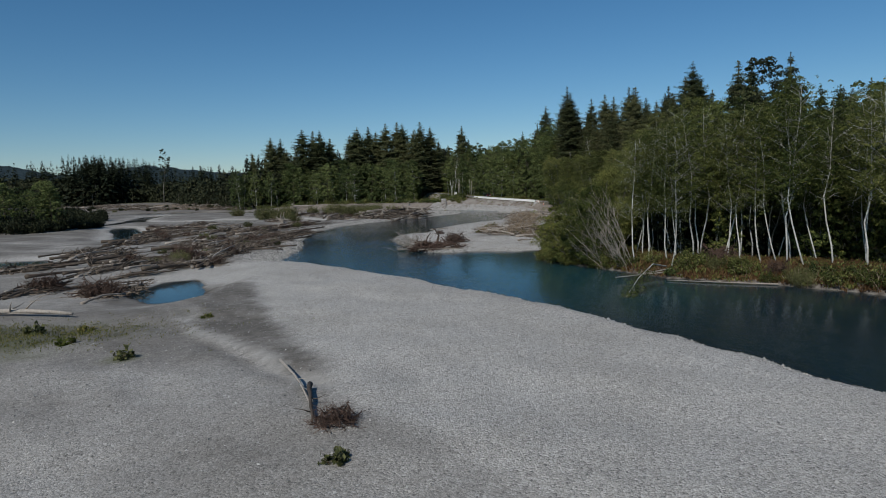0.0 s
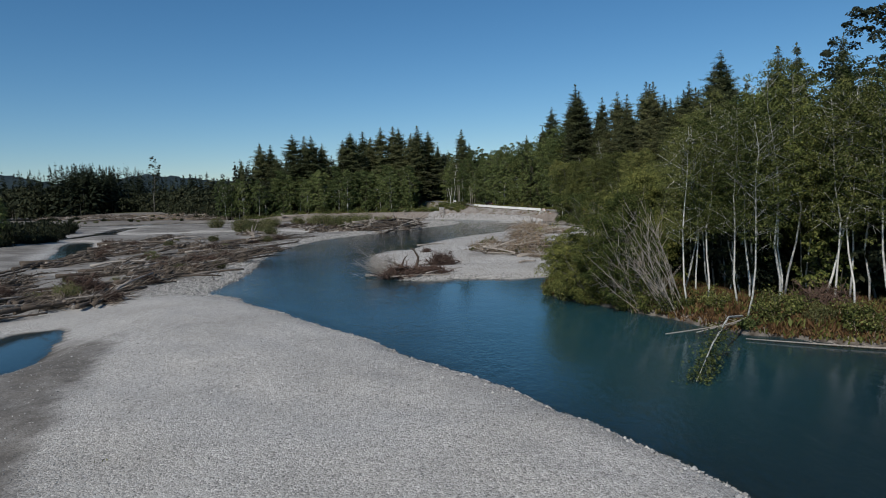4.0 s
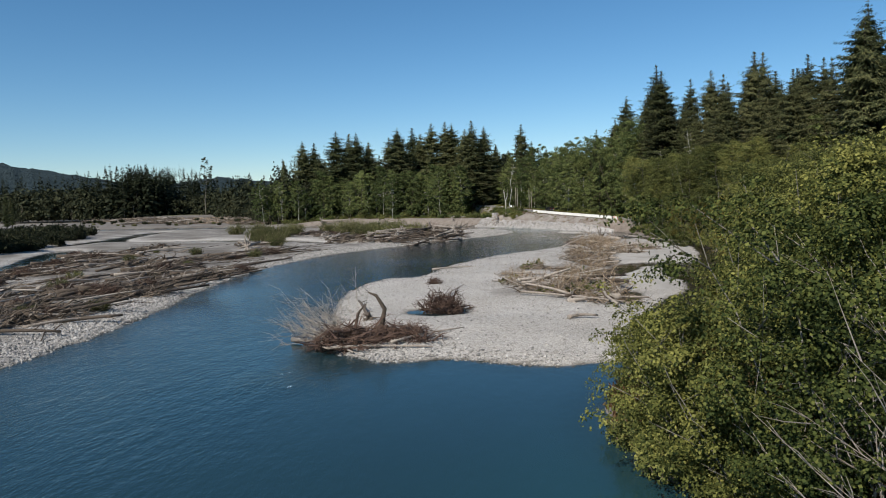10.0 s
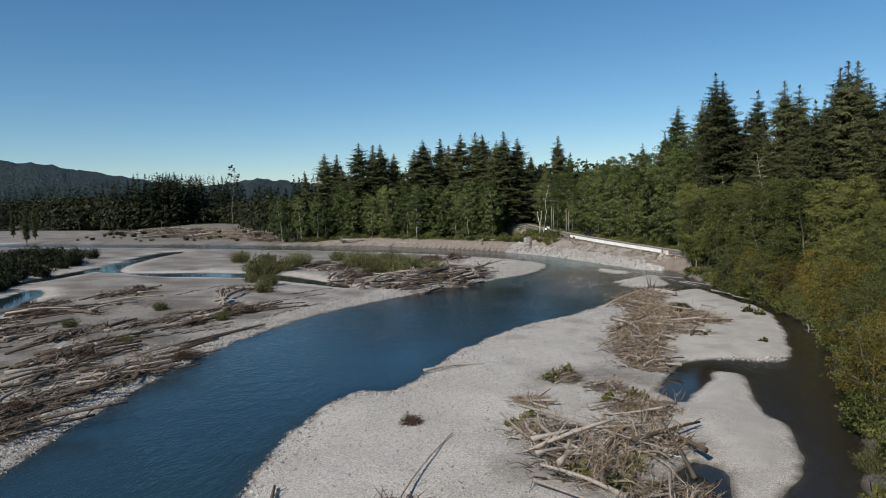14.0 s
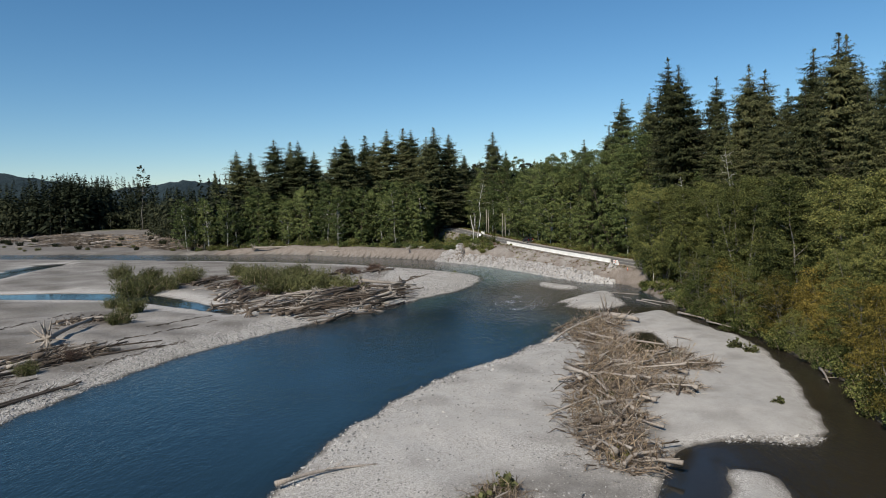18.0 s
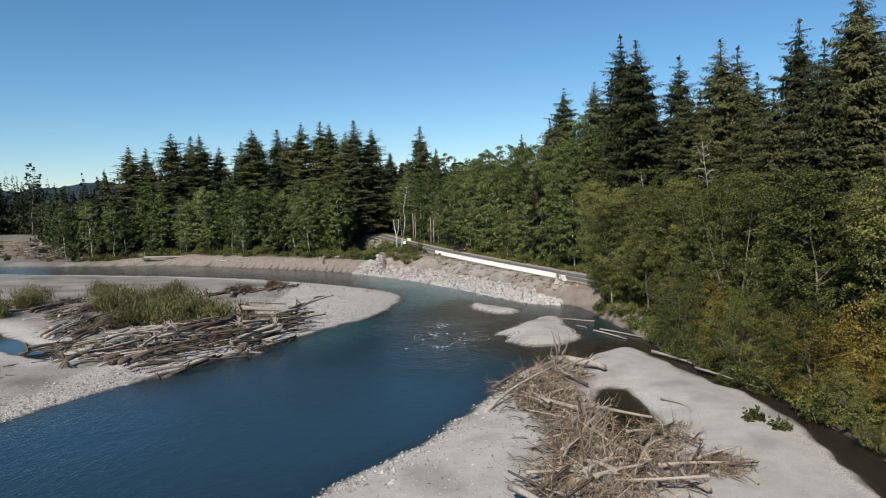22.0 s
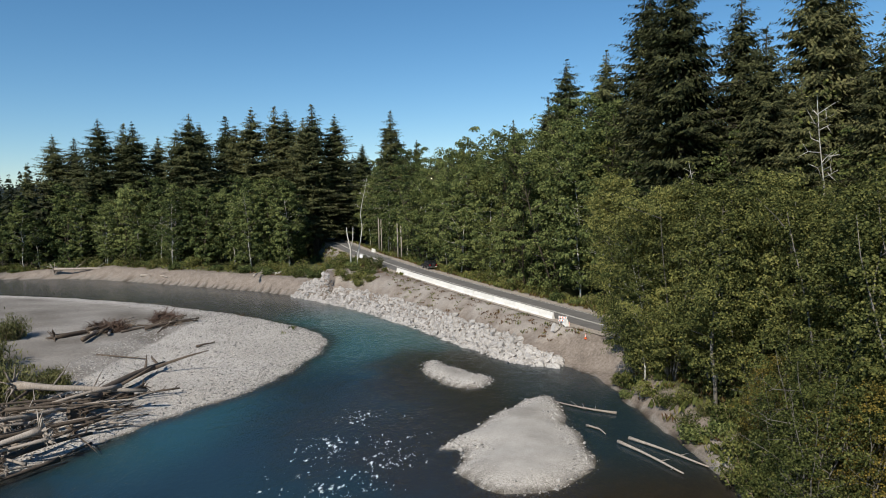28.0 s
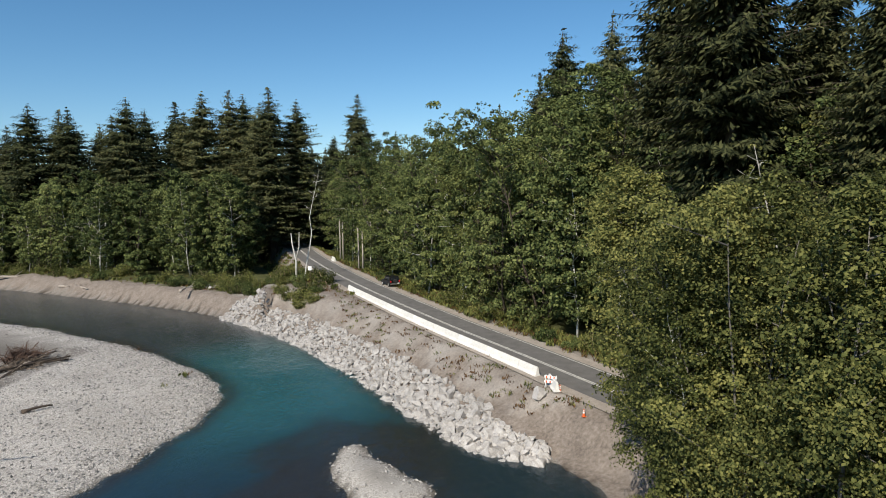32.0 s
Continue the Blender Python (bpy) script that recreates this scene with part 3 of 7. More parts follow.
    litter, _ = line_distance(gx, gy, spline([(12, 163), (18, 166), (21.5, 173), (23, 186), (26, 199), (27, 210), (28.5, 222)], False, 4))
    litter = np.minimum(litter, np.hypot(gx - 15, gy - 143) * 0.45)
    mud = np.maximum(mud, (z["isles"] > 0) * smooth(5.0, 1.5, litter + 1.1 * n2 + 0.6 * n3) * np.clip(0.6 + 0.25 * n1 + 0.2 * n3, 0.2, 0.9))
    mud = np.maximum(mud, (z["isles"] > 0) * smooth(0.35, 0.9, wave(gx, gy, 8, 29) + 0.4 * n2) * 0.35 * (gy > 165))
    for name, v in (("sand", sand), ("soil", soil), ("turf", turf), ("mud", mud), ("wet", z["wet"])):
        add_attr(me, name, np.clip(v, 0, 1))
    return tagged(new("ground", me), "grey river gravel bars, sand flats and wooded banks", "ground", kind="structure")


def build_water():
    xs = axis([(-480, -140, 10), (-140, -50, 3), (-50, 56, 1.2), (56, 150, 8)])
    ys = axis([(-75, 10, 6), (10, 320, 1.2), (320, 480, 3)])
    gx, gy, faces = sheet(xs, ys)
    h, z = land(gx, gy)
    me = mesh_of("water", np.stack([gx, gy, 0 * gx], 1), faces, M_WATER, True)
    add_attr(me, "deep", np.clip(-h / 1.2, 0, 1))
    rif = smooth(13, 3, np.hypot(gx - 18, (gy - 249) * 0.8)) + 1.0 * smooth(4.0, 1.0, np.hypot(gx + 5.3, (gy - 106) * 0.8)) + 0.6 * smooth(7, 2, np.hypot(gx - 10, gy - 303)) + 0.6 * smooth(3, 0.5, np.hypot((gx - 0.5) * 0.5, gy - 108.5))
    rif = rif + 0.55 * smooth(10, 2, np.hypot(gx - 14, (gy - 235) * 0.6)) + 0.5 * smooth(5, 1, np.hypot((gx - 36) * 0.5, gy - 173.5))
    add_attr(me, "riffle", np.clip(rif, 0, 1))
    calm = np.full(gx.shape, -1e9)
    for p in POOLS:
        calm = np.maximum(calm, signed(gx, gy, p))
    lee, _ = line_distance(gx, gy, EAST_LINE[EAST_LINE[:, 1] < 112])
    add_attr(me, "still", np.maximum(smooth(-3, 0, calm), 0.8 * smooth(26, 8, lee) * (gy < 112)))
    add_attr(me, "bed_and_reflection", np.maximum(smooth(24, 30, gx) * smooth(120, 135, gy), smooth(19.5, 23.5, gx) * smooth(112, 120, gy) * (gy < 140)) * smooth(246, 236, gy) + smooth(16, 20, gx) * (gy > 128) * (gy < 180) * (gx < 30) * 0.8 + np.clip(0.6 * smooth(20, 5, np.hypot((gx - 20) / 0.75, gy - 254) + 3.5 * wave(gx, gy, 11, 51) + 2 * wave(gx, gy, 4, 52)) + 0.7 * smooth(0.75, 0.25, -h) * (h < 0) * (gy > 225), 0, 0.85) * (1 - smooth(28, 34, gx)))
    add_attr(me, "teal", 0.15 * smooth(48, 14, np.hypot(gx + 4, (gy - 96) * 0.8)) + 0.9 * smooth(26, 8, np.hypot(gx - 12, (gy - 298) * 0.8)) + 0.3 * smooth(18, 5, np.hypot(gx - 18, (gy - 76) * 0.6)) + 0.45 * smooth(10, 3, np.hypot(gx + 1, (gy - 256) * 0.5)))
    return tagged(new("water", me), "clear blue-green river water with light ripples", "river", kind="structure")


build_ground()
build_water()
# ---- trees and shrubs ----


class Soup:
    """Collects vertices and faces of one mesh."""

    def __init__(self):
        self.v, self.f, self.q, self.n = [], [], [], 0

    def add(self, verts, faces):
        self.v.append(np.asarray(verts, float))
        self.f.extend([tuple(i + self.n for i in f) for f in faces])
        self.n += len(verts)

    def tube(self, pts, radii, sides=6):
        """A round limb along points."""
        pts = np.asarray(pts, float)
        ring = []
        for i, p in enumerate(pts):
            d = pts[min(i + 1, len(pts) - 1)] - pts[max(i - 1, 0)]
            d = d / (np.linalg.norm(d) + 1e-9)
            u = np.cross(d, (0.31, 0.95, 0.1) if abs(d[1]) < 0.9 else (1, 0, 0))
            u /= np.linalg.norm(u) + 1e-9
            w = np.cross(d, u)
            a = np.arange(sides) * 2 * math.pi / sides
            ring.append(p + radii[i] * (np.outer(np.cos(a), u) + np.outer(np.sin(a), w)))
        faces = []
        for i in range(len(pts) - 1):
            for k in range(sides):
                a, b = i * sides + k, i * sides + (k + 1) % sides
                faces.append((a, b, b + sides, a + sides))
        faces.append(tuple(range(sides))[::-1])
        faces.append(tuple(range((len(pts) - 1) * sides, len(pts) * sides)))
        start = self.n
        self.add(np.concatenate(ring), faces)
        return start

    def join(self, a, b):
        """Ties the foot of one limb to a ring of another, inside the wood."""
        self.f.append((a, b, b + 1))

    def kites(self, centre, way, side, length, width):
        """Many leaves at once: each a kite with its own heading."""
        c = np.asarray(centre)
        n = len(c)
        a = c - way * length[:, None] * 0.5
        b = c + side * width[:, None] * 0.5
        d = c - side * width[:, None] * 0.5
        e = c + way * length[:, None] * 0.5
        v = np.stack([a, b, e, d], 1).reshape(-1, 3)
        self.v.append(v)
        self.q.append(np.arange(n)[:, None] * 4 + self.n + np.array([[0, 1, 2, 3]]))
        self.n += 4 * n

    def mesh(self, name, mat, smooth_faces=False):
        me = bpy.data.meshes.new(name)
        quads = np.concatenate(self.q) if self.q else np.zeros((0, 4), int)
        size = np.concatenate([np.array([len(f) for f in self.f], int), np.full(len(quads), 4)])
        loops = np.concatenate([np.fromiter(itertools.chain.from_iterable(self.f), int), quads.ravel()])
        me.vertices.add(self.n)
        me.vertices.foreach_set("co", np.concatenate(self.v).ravel().astype(np.float32))
        me.loops.add(len(loops))
        me.loops.foreach_set("vertex_index", loops.astype(np.int32))
        me.polygons.add(len(size))
        me.polygons.foreach_set("loop_start", np.concatenate([[0], np.cumsum(size)[:-1]]).astype(np.int32))
        if mat:
            me.materials.append(mat)
        me.polygons.foreach_set("use_smooth", np.full(len(size), smooth_faces))
        me.update(calc_edges=True)
        return me


def unit(v):
    return v / (np.linalg.norm(v, axis=-1, keepdims=True) + 1e-9)


def leaves(soup, rng, centres, size, spread, flat=0.35, droop=0.0, slim=1.0):
    """Leaves round given centres."""
    n = len(centres)
    c = centres + rng.normal(0, 1, (n, 3)) * np.asarray(spread)
    way = rng.normal(0, 1, (n, 3))
    way[:, 2] = way[:, 2] * flat - droop
    way = unit(way)
    up = rng.normal(0, 0.6, (n, 3)) + (0, 0, 1)
    side = unit(np.cross(way, up))
    s = size * rng.uniform(0.6, 1.4, n)
    soup.kites(c, way, side, s, s * slim * rng.uniform(0.55, 0.8, n))


def puffs(soup, rng, centres, who, spread, axis_at, size, slim=1.0, ragged=0.55):
    """Leaves laid over rounded clumps, each facing outward from its clump and from the crown."""
    n = len(who)
    o = unit(rng.normal(0, 1, (n, 3)))
    o[:, 2] = np.where(o[:, 2] < -0.25, -o[:, 2], o[:, 2])
    sp = spread[who]
    c = centres[who] + o * (sp * rng.uniform(0.55, 1.08, n) ** 0.6)[:, None] * (1, 1, 0.85)
    away = centres[who] - axis_at
    away[:, 2] *= 0.35
    face = unit(o + 0.45 * unit(away) + (0, 0, 0.15) + rng.normal(0, ragged, (n, 3)))
    way = unit(np.cross(face, rng.normal(0, 1, (n, 3))) + (0, 0, -0.12))
    side = unit(np.cross(face, way))
    s = size * rng.uniform(0.6, 1.4, n)
    soup.kites(c, way, side, s, s * slim * rng.uniform(0.6, 0.85, n))


def conifer_meshes(seed, h=45.0, r=5.6, crown=0.12, gaps=0.12, droop=0.35, spray=1.0, needle=None):
    """A spruce: tapered trunk and whorls of drooping limbs with hanging sprays."""
    rng = np.random.default_rng(seed)
    wood, green = Soup(), Soup()
    lean = rng.normal(0, 0.006, 2)
    zz = np.linspace(0, 1, 7)
    wood.tube([(lean[0] * h * z, lean[1] * h * z, h * z - 1.0 * (z == 0)) for z in zz], [0.014 * h * (1 - 0.97 * z) + 0.02 for z in zz], 7)
    z = h * crown
    while z < h - 0.4:
        u = (z - h * crown) / (h * (1 - crown))
        reach = r * (1 - math.exp(-(h - z) / 13.0)) ** 1.06 * (0.6 + 0.4 * min(1, u * 6 + 0.3)) + 0.22
        n = int(rng.integers(5, 8)) if u < 0.9 else 4
        turn = rng.uniform(0, 6.28)
        for k in range(n):
            if rng.random() < gaps:
                continue
            a = turn + 6.283 * k / n + rng.normal(0, 0.22)
            ln = reach * (rng.uniform(0.55, 1.0) if rng.random() < 0.9 else rng.uniform(1.0, 1.15))
            out = np.array([math.cos(a), math.sin(a), 0])
            root = np.array([lean[0] * z, lean[1] * z, z + rng.normal(0, 0.4 + 0.7 * min(1, (h - z) / 12))])
            m = max(3, int(ln / (0.27 * spray)))
            s = np.linspace(0.12, 1, m)
            lift = (0.5 - 0.6 * (1 - u)) * droop
            line = root + np.outer(s * ln, out) + np.outer(lift * s * ln - droop * 0.55 * (s ** 2) * ln * (0.4 + 0.6 * (1 - u)) + 0.12 * ln * s ** 3, (0, 0, 1))
            if ln > 2.2 and u < 0.7:
                wood.tube([root, line[m // 2], line[-1]], [0.07, 0.045, 0.015], 3)
            side = np.array([-out[1], out[0], 0])
            w = (0.34 + 0.28 * min(1, ln / 3) + 1.1 * (1 - s) * min(1, ln / 3)) * spray
            for sg in (-1, 1):
                c = line + np.outer(w * 0.45 * sg, side) + rng.normal(0, 0.07, (m, 3)) - np.outer(0.1 * w, (0, 0, 1))
                way = unit(side * sg + out * 0.75 + rng.normal(0, 0.25, (m, 3)) + np.array((0, 0, -0.5 - 0.6 * droop)))
                cross = unit(np.cross(way, rng.normal(0, 0.55, (m, 3)) + (0, 0, 1) + out * 0.5))
                green.kites(c, way, cross, w * rng.uniform(0.7, 1.25, m), w * rng.uniform(0.18, 0.33, m))
            c = line - np.outer(w * 0.3, (0, 0, 1)) + rng.normal(0, 0.1, (m, 3))
            way = unit(np.array((0, 0, -1.0)) + out * 0.5 + rng.normal(0, 0.25, (m, 3)))
            green.kites(c, way, unit(side + rng.normal(0, 0.35, (m, 3))), w * 0.9, w * 0.24)
        z += rng.uniform(0.55, 0.95) * (0.7 if u > 0.8 else 1.0) * spray
    # inner sprays that close the crown round the trunk
    n = int(3600 / spray)
    u = rng.random(n) * 0.86
    zz = h * crown + u * h * (1 - crown) * 0.97
    rr = r * (1 - np.exp(-(h - zz) / 13.0)) * 0.55 * np.sqrt(rng.random(n)) + 0.1
    a = rng.uniform(0, 6.283, n)
    out = np.stack([np.cos(a), np.sin(a), 0 * a], 1)
    c = out * rr[:, None] + np.stack([lean[0] * zz, lean[1] * zz, zz], 1)
    way = unit(out * 0.7 + np.array((0, 0, -0.8)) + rng.normal(0, 0.3, (n, 3)))
    w = (0.35 + 0.6 * np.minimum(1, (h - zz) / 10)) * spray ** 0.5
    green.kites(c, way, unit(np.cross(way, rng.normal(0, 1, (n, 3)))), w * 0.85, w * 0.24)
    tip = np.array([[lean[0] * h, lean[1] * h, h - 0.2]] * 4)
    leaves(green, rng, tip, 0.7, (0.08, 0.08, 0.3), 2.0)
    return wood.mesh("trunk", M_BARK), green.mesh("crown", needle or M_NEEDLE)


def broadleaf_meshes(seed, h=20.0, r=4.5, base=0.35, stems=1, nleaf=3600, size=0.42, bark=None, leaf=None, lean=0.05, clump=70, bare=0.0, limb=1.0, thick=1.0, limbw=0.6, push=(0.0, 0.0), puff=1.0):
    """A leafy tree: stems that fork into limbs, with leaves gathered in uneven clumps."""
    rng = np.random.default_rng(seed)
    wood, green = Soup(), Soup()
    tips = []
    for s in range(stems):
        a0 = 6.283 * s / stems + rng.uniform(0, 1.0)
        off = np.array([math.cos(a0), math.sin(a0), 0]) * (0.25 if stems > 1 else 0.0)
        tilt = np.array([math.cos(a0), math.sin(a0), 0]) * (rng.uniform(0.08, 0.3) if stems > 1 else lean) + rng.normal(0, 0.02, 3)
        tilt[:2] += push
        hs = h * rng.uniform(0.8, 1.0) if stems > 1 else h
        k = 8
        u = np.linspace(0, 1, k)
        wob = np.cumsum(rng.normal(0, 0.012 * hs, (k, 2)), 0)
        wob[0] = 0
        pts = np.stack([off[0] + tilt[0] * hs * u + wob[:, 0], off[1] + tilt[1] * hs * u + wob[:, 1], hs * 0.94 * u - 0.5 * (u == 0)], 1)
        rad = (0.0085 * h / max(1, stems ** 0.4) + 0.03) * (1 - 0.9 * u) * thick
        wood.tube(pts, rad, 6)
        for j in range(int((14 if stems == 1 else 7) * limb)):
            w = rng.uniform(base * 0.8, 0.95)
            i = w * (k - 1)
            q = pts[int(i)] + (i - int(i)) * (pts[min(int(i) + 1, k - 1)] - pts[int(i)])
            a = rng.uniform(0, 6.283)
            v = (w - base) / (1 - base)
            ln = r * (0.45 + 0.7 * math.sin(max(0.05, min(1, v + 0.25)) * 2.6) ** 1.0) * rng.uniform(0.55, 1.1)
            d = np.array([math.cos(a), math.sin(a), rng.uniform(0.25, 0.9)])
            end = q + d * ln * 0.85
            mid = q + d * ln * 0.45 + rng.normal(0, 0.15, 3)
            wood.tube([q, mid, end], [(0.0035 * h + 0.02) * thick * limbw, (0.002 * h + 0.015) * thick * limbw, 0.01], 4)
            tips += [end, mid, (mid + end) / 2]
            for _ in range(2):
                e2 = mid + rng.normal(0, 0.3 * ln, 3)
                wood.tube([mid, e2], [(0.0015 * h + 0.012) * limbw, 0.006], 3)
                tips.append(e2)
        tips.append(pts[-1])
    tips = np.array(tips)
    n = max(8, nleaf // clump)
    # clump centres: on the limbs and over an uneven crown
    pick = tips[rng.integers(0, len(tips), n)] + rng.normal(0, 0.11 * r + 0.2, (n, 3))
    ax = rng.uniform(0, 6.283, n)
    vz = rng.uniform(0, 1, n)
    rr = r * np.sin(np.clip(vz * 0.9 + 0.12, 0, 1) * 3.0) ** 0.7 * rng.uniform(0.55, 1.0, n)
    lob = 1 + 0.25 * np.sin(3 * ax + seed) * np.sin(5 * vz + seed)
    mid = np.array([pts[k // 2][0], pts[k // 2][1]])
    shell = np.stack([mid[0] + np.cos(ax) * rr * lob, mid[1] + np.sin(ax) * rr * lob, h * (base * 0.9 + (1 - base * 0.9) * vz * 0.98)], 1)
    cen = np.concatenate([pick, shell])
    cen = cen[cen[:, 2] > h * base * 0.55]
    keep = rng.random(len(cen)) > bare
    cen = cen[keep]
    if len(cen):
        weight = rng.uniform(0.3, 1.5, len(cen))
        weight /= weight.sum()
        who = rng.choice(len(cen), nleaf, p=weight)
        sp = (0.105 * r + 0.2) * rng.uniform(0.6, 1.35, len(cen)) * puff
        puffs(green, rng, cen, who, sp, np.array([mid[0], mid[1], h * (0.3 + 0.3 * base)]), size)
    return wood.mesh("trunk", bark or M_WHITEBARK, True), green.mesh("crown", leaf or M_ALDER)


def shrub_meshes(seed, h=2.5, r=1.6, stems=22, nleaf=1200, size=0.2, bark=None, leaf=None, slim=1.0):
    """A bush of many thin stems fanning out from the ground."""
    rng = np.random.default_rng(seed)
    wood, green = Soup(), Soup()
    cen = []
    for s in range(stems):
        a, o = rng.uniform(0, 6.283), r * math.sqrt(rng.random())
        foot = np.array([math.cos(a) * o * 0.55, math.sin(a) * o * 0.55, -0.15])
        ln = h * rng.uniform(0.55, 1.0) * (1 - 0.3 * o / r)
        d = np.array([math.cos(a) * o / r * 0.5, math.sin(a) * o / r * 0.5, 1.0]) + rng.normal(0, 0.12, 3)
        d /= np.linalg.norm(d)
        p = [foot, foot + d * ln * 0.5, foot + d * ln + rng.normal(0, 0.1 * h, 3) * (1, 1, 0.3)]
        wood.tube(p, [0.012 * h + 0.006, 0.008 * h + 0.005, 0.004], 3)
        for u in np.linspace(0.25, 1, 7):
            cen.append(p[0] + (p[2] - p[0]) * u + rng.normal(0, 0.04 * h, 3))
    cen = np.array(cen)
    if nleaf:
        leaves(green, rng, cen[rng.integers(0, len(cen), nleaf)], size, (0.09 * h, 0.09 * h, 0.07 * h), 0.9 if slim == 1 else 1.6, -0.3 if slim == 1 else -1.0, slim)
    return wood.mesh("stems", bark or M_TWIG), (green.mesh("foliage", leaf or M_WILLOW) if nleaf else None)


def plant(kind, meshes, label, category, group, x, y, scale=1.0, turn=0.0, tall=1.0, names=("trunk", "crown"), sink=0.1, z=None):
    """Stands a tree or bush on the ground."""
    zz = ground_z(x, y) if z is None else z
    e = thing(kind, label, category, group, at=pose(x, y, zz - sink, 0, 0, turn) @ Matrix.Diagonal((scale, scale, scale * tall, 1)))
    for nm, me in zip(names, meshes):
        if me:
            part(nm, me, e)
    return e


rnd = random.Random(11)

SPRUCE_DEEP = [conifer_meshes(9, 45, 7.2, 0.1, 0.1, 0.35, 1.7), conifer_meshes(10, 45, 6.2, 0.12, 0.12, 0.3, 1.7)]
SPRUCE = [conifer_meshes(s, 45, r, c, g, d) for s, r, c, g, d in ((1, 7.4, 0.06, 0.08, 0.38), (2, 6.4, 0.09, 0.12, 0.30), (3, 7.8, 0.05, 0.10, 0.42), (4, 5.8, 0.12, 0.14, 0.34))]
LIT_CONIFER = [conifer_meshes(s, 45, r, c, g, d, 0.8, M_LIT_NEEDLE) for s, r, c, g, d in ((11, 7.2, 0.05, 0.06, 0.5), (12, 6.4, 0.08, 0.08, 0.45))]
# tall spruces that make the skyline: place and height of the tip
SKYLINE = [(-109, 434, 46.0), (-104, 437, 45.5), (-98, 428, 38), (-85, 417, 49.3), (-80, 424, 48.5), (-75, 420, 48), (-70, 428, 44), (-54, 401, 43.6), (-47.4, 399, 47.6), (-52, 421, 47.5), (-45, 422, 49.8),
           (-39, 414, 46), (-33, 410, 50.5), (-26, 412, 51.3), (-21.5, 416, 50.5), (-16.5, 404, 46), (-11.6, 398, 49.6), (-6, 404, 47), (-1, 437, 39.8), (12.5, 386, 45.6), (53.5, 345, 50.2), (61, 339, 50.5), (66, 345, 47),
           (55.7, 290.5, 51.9), (54, 274.5, 47.5), (63.5, 279, 45), (66, 267, 45.5), (70, 270, 44.5), (82, 287, 43.1), (74.7, 259, 46.5), (64.5, 229, 42.5), (68, 234, 43.1), (78, 204, 46.2), (82, 210, 43), (86.6, 254, 46),
           (60, 308, 42), (70, 316, 43), (76, 300, 42), (90, 232, 45), (92, 275, 46), (76, 246, 41), (58, 262, 36), (72, 222, 37), (62, 250, 34), (84, 222, 40), (70, 190, 40), (80, 180, 42)]
for i, (x, y, top) in enumerate(SKYLINE):
    g = ground_z(x, y)
    wide = 1.7 if y > 380 else 1.36
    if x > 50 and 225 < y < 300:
        kind, meshes, lab = "lit_conifer_tree", LIT_CONIFER[i % 2], "tall olive green conifer with drooping, lightened sprays behind the grove"
    else:
        kind, meshes, lab = "spruce_tree", SPRUCE[(i * 7 + i // 3) % 4], "tall dark green spruce with drooping limbs in the forest edge"
    plant(kind, meshes, lab, "tree", "hemlocks of the forest" if kind == "lit_conifer_tree" else "spruces of the forest", x, y, (top - g) / 45 * wide, rnd.uniform(0, 360), 1 / wide, z=g)
for i in range(46):
    # spruces deeper in the wood that close the gaps
    if i < 26:
        x, y = rnd.uniform(66, 120), rnd.uniform(60, 330)
        tall = rnd.uniform(30, 40) if y > 150 else rnd.uniform(18, 25)
    else:
        x = rnd.uniform(-125, 40)
        y, tall = 428 + rnd.uniform(0, 40), rnd.uniform(30, 38)
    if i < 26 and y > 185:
        plant("lit_conifer_tree", LIT_CONIFER[i % 2], "olive green conifer with lightened needles deep in the forest", "tree", "hemlocks of the forest", x, y, tall / 45 * 1.25, rnd.uniform(0, 360), 0.8)
    else:
        plant("spruce_tree", SPRUCE_DEEP[rnd.randrange(2)], "dark spruce deep in the forest", "tree", "spruces of the forest", x, y, tall / 45, rnd.uniform(0, 360))

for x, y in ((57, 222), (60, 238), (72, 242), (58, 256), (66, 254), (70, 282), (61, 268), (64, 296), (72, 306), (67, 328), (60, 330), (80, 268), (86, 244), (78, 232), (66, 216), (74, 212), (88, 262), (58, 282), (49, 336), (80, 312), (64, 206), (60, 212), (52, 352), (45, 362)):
    plant("lit_conifer_tree", LIT_CONIFER[rnd.randrange(2)], "mid-height olive green conifer with lightened needles filling the forest", "tree", "hemlocks of the forest", x, y, rnd.uniform(26, 37) / 45 * 1.3, rnd.uniform(0, 360), 0.8)

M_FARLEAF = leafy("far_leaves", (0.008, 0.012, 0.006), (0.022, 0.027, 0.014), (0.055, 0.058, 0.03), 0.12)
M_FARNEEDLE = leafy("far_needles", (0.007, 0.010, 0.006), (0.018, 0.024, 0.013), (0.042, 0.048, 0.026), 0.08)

# broadleaf kinds
ALDER = [broadleaf_meshes(20 + s, 20, r, b, 1, 9000, 0.32, M_WHITEBARK, M_MAPLE, clump=70, limb=1.5, thick=0.7) for s, (r, b) in enumerate(((4.4, 0.12), (3.8, 0.2), (5.0, 0.1)))]
FULL = [broadleaf_meshes(30 + s, 22, r, b, st, 8000, 0.45, M_BARK, M_MAPLE, clump=70, limb=1.2) for s, (r, b, st) in enumerate(((5.8, 0.05, 1), (6.4, 0.04, 3), (5.2, 0.08, 1)))]
RICH = [broadleaf_meshes(35 + s, 22, r, b, st, 19000, 0.27, M_BARK, lf, clump=140, limb=1.5) for s, (r, b, st, lf) in enumerate(((6.2, 0.05, 1, M_MAPLE), (6.6, 0.04, 3, M_MAPLE), (5.0, 0.06, 1, M_ALDER)))]
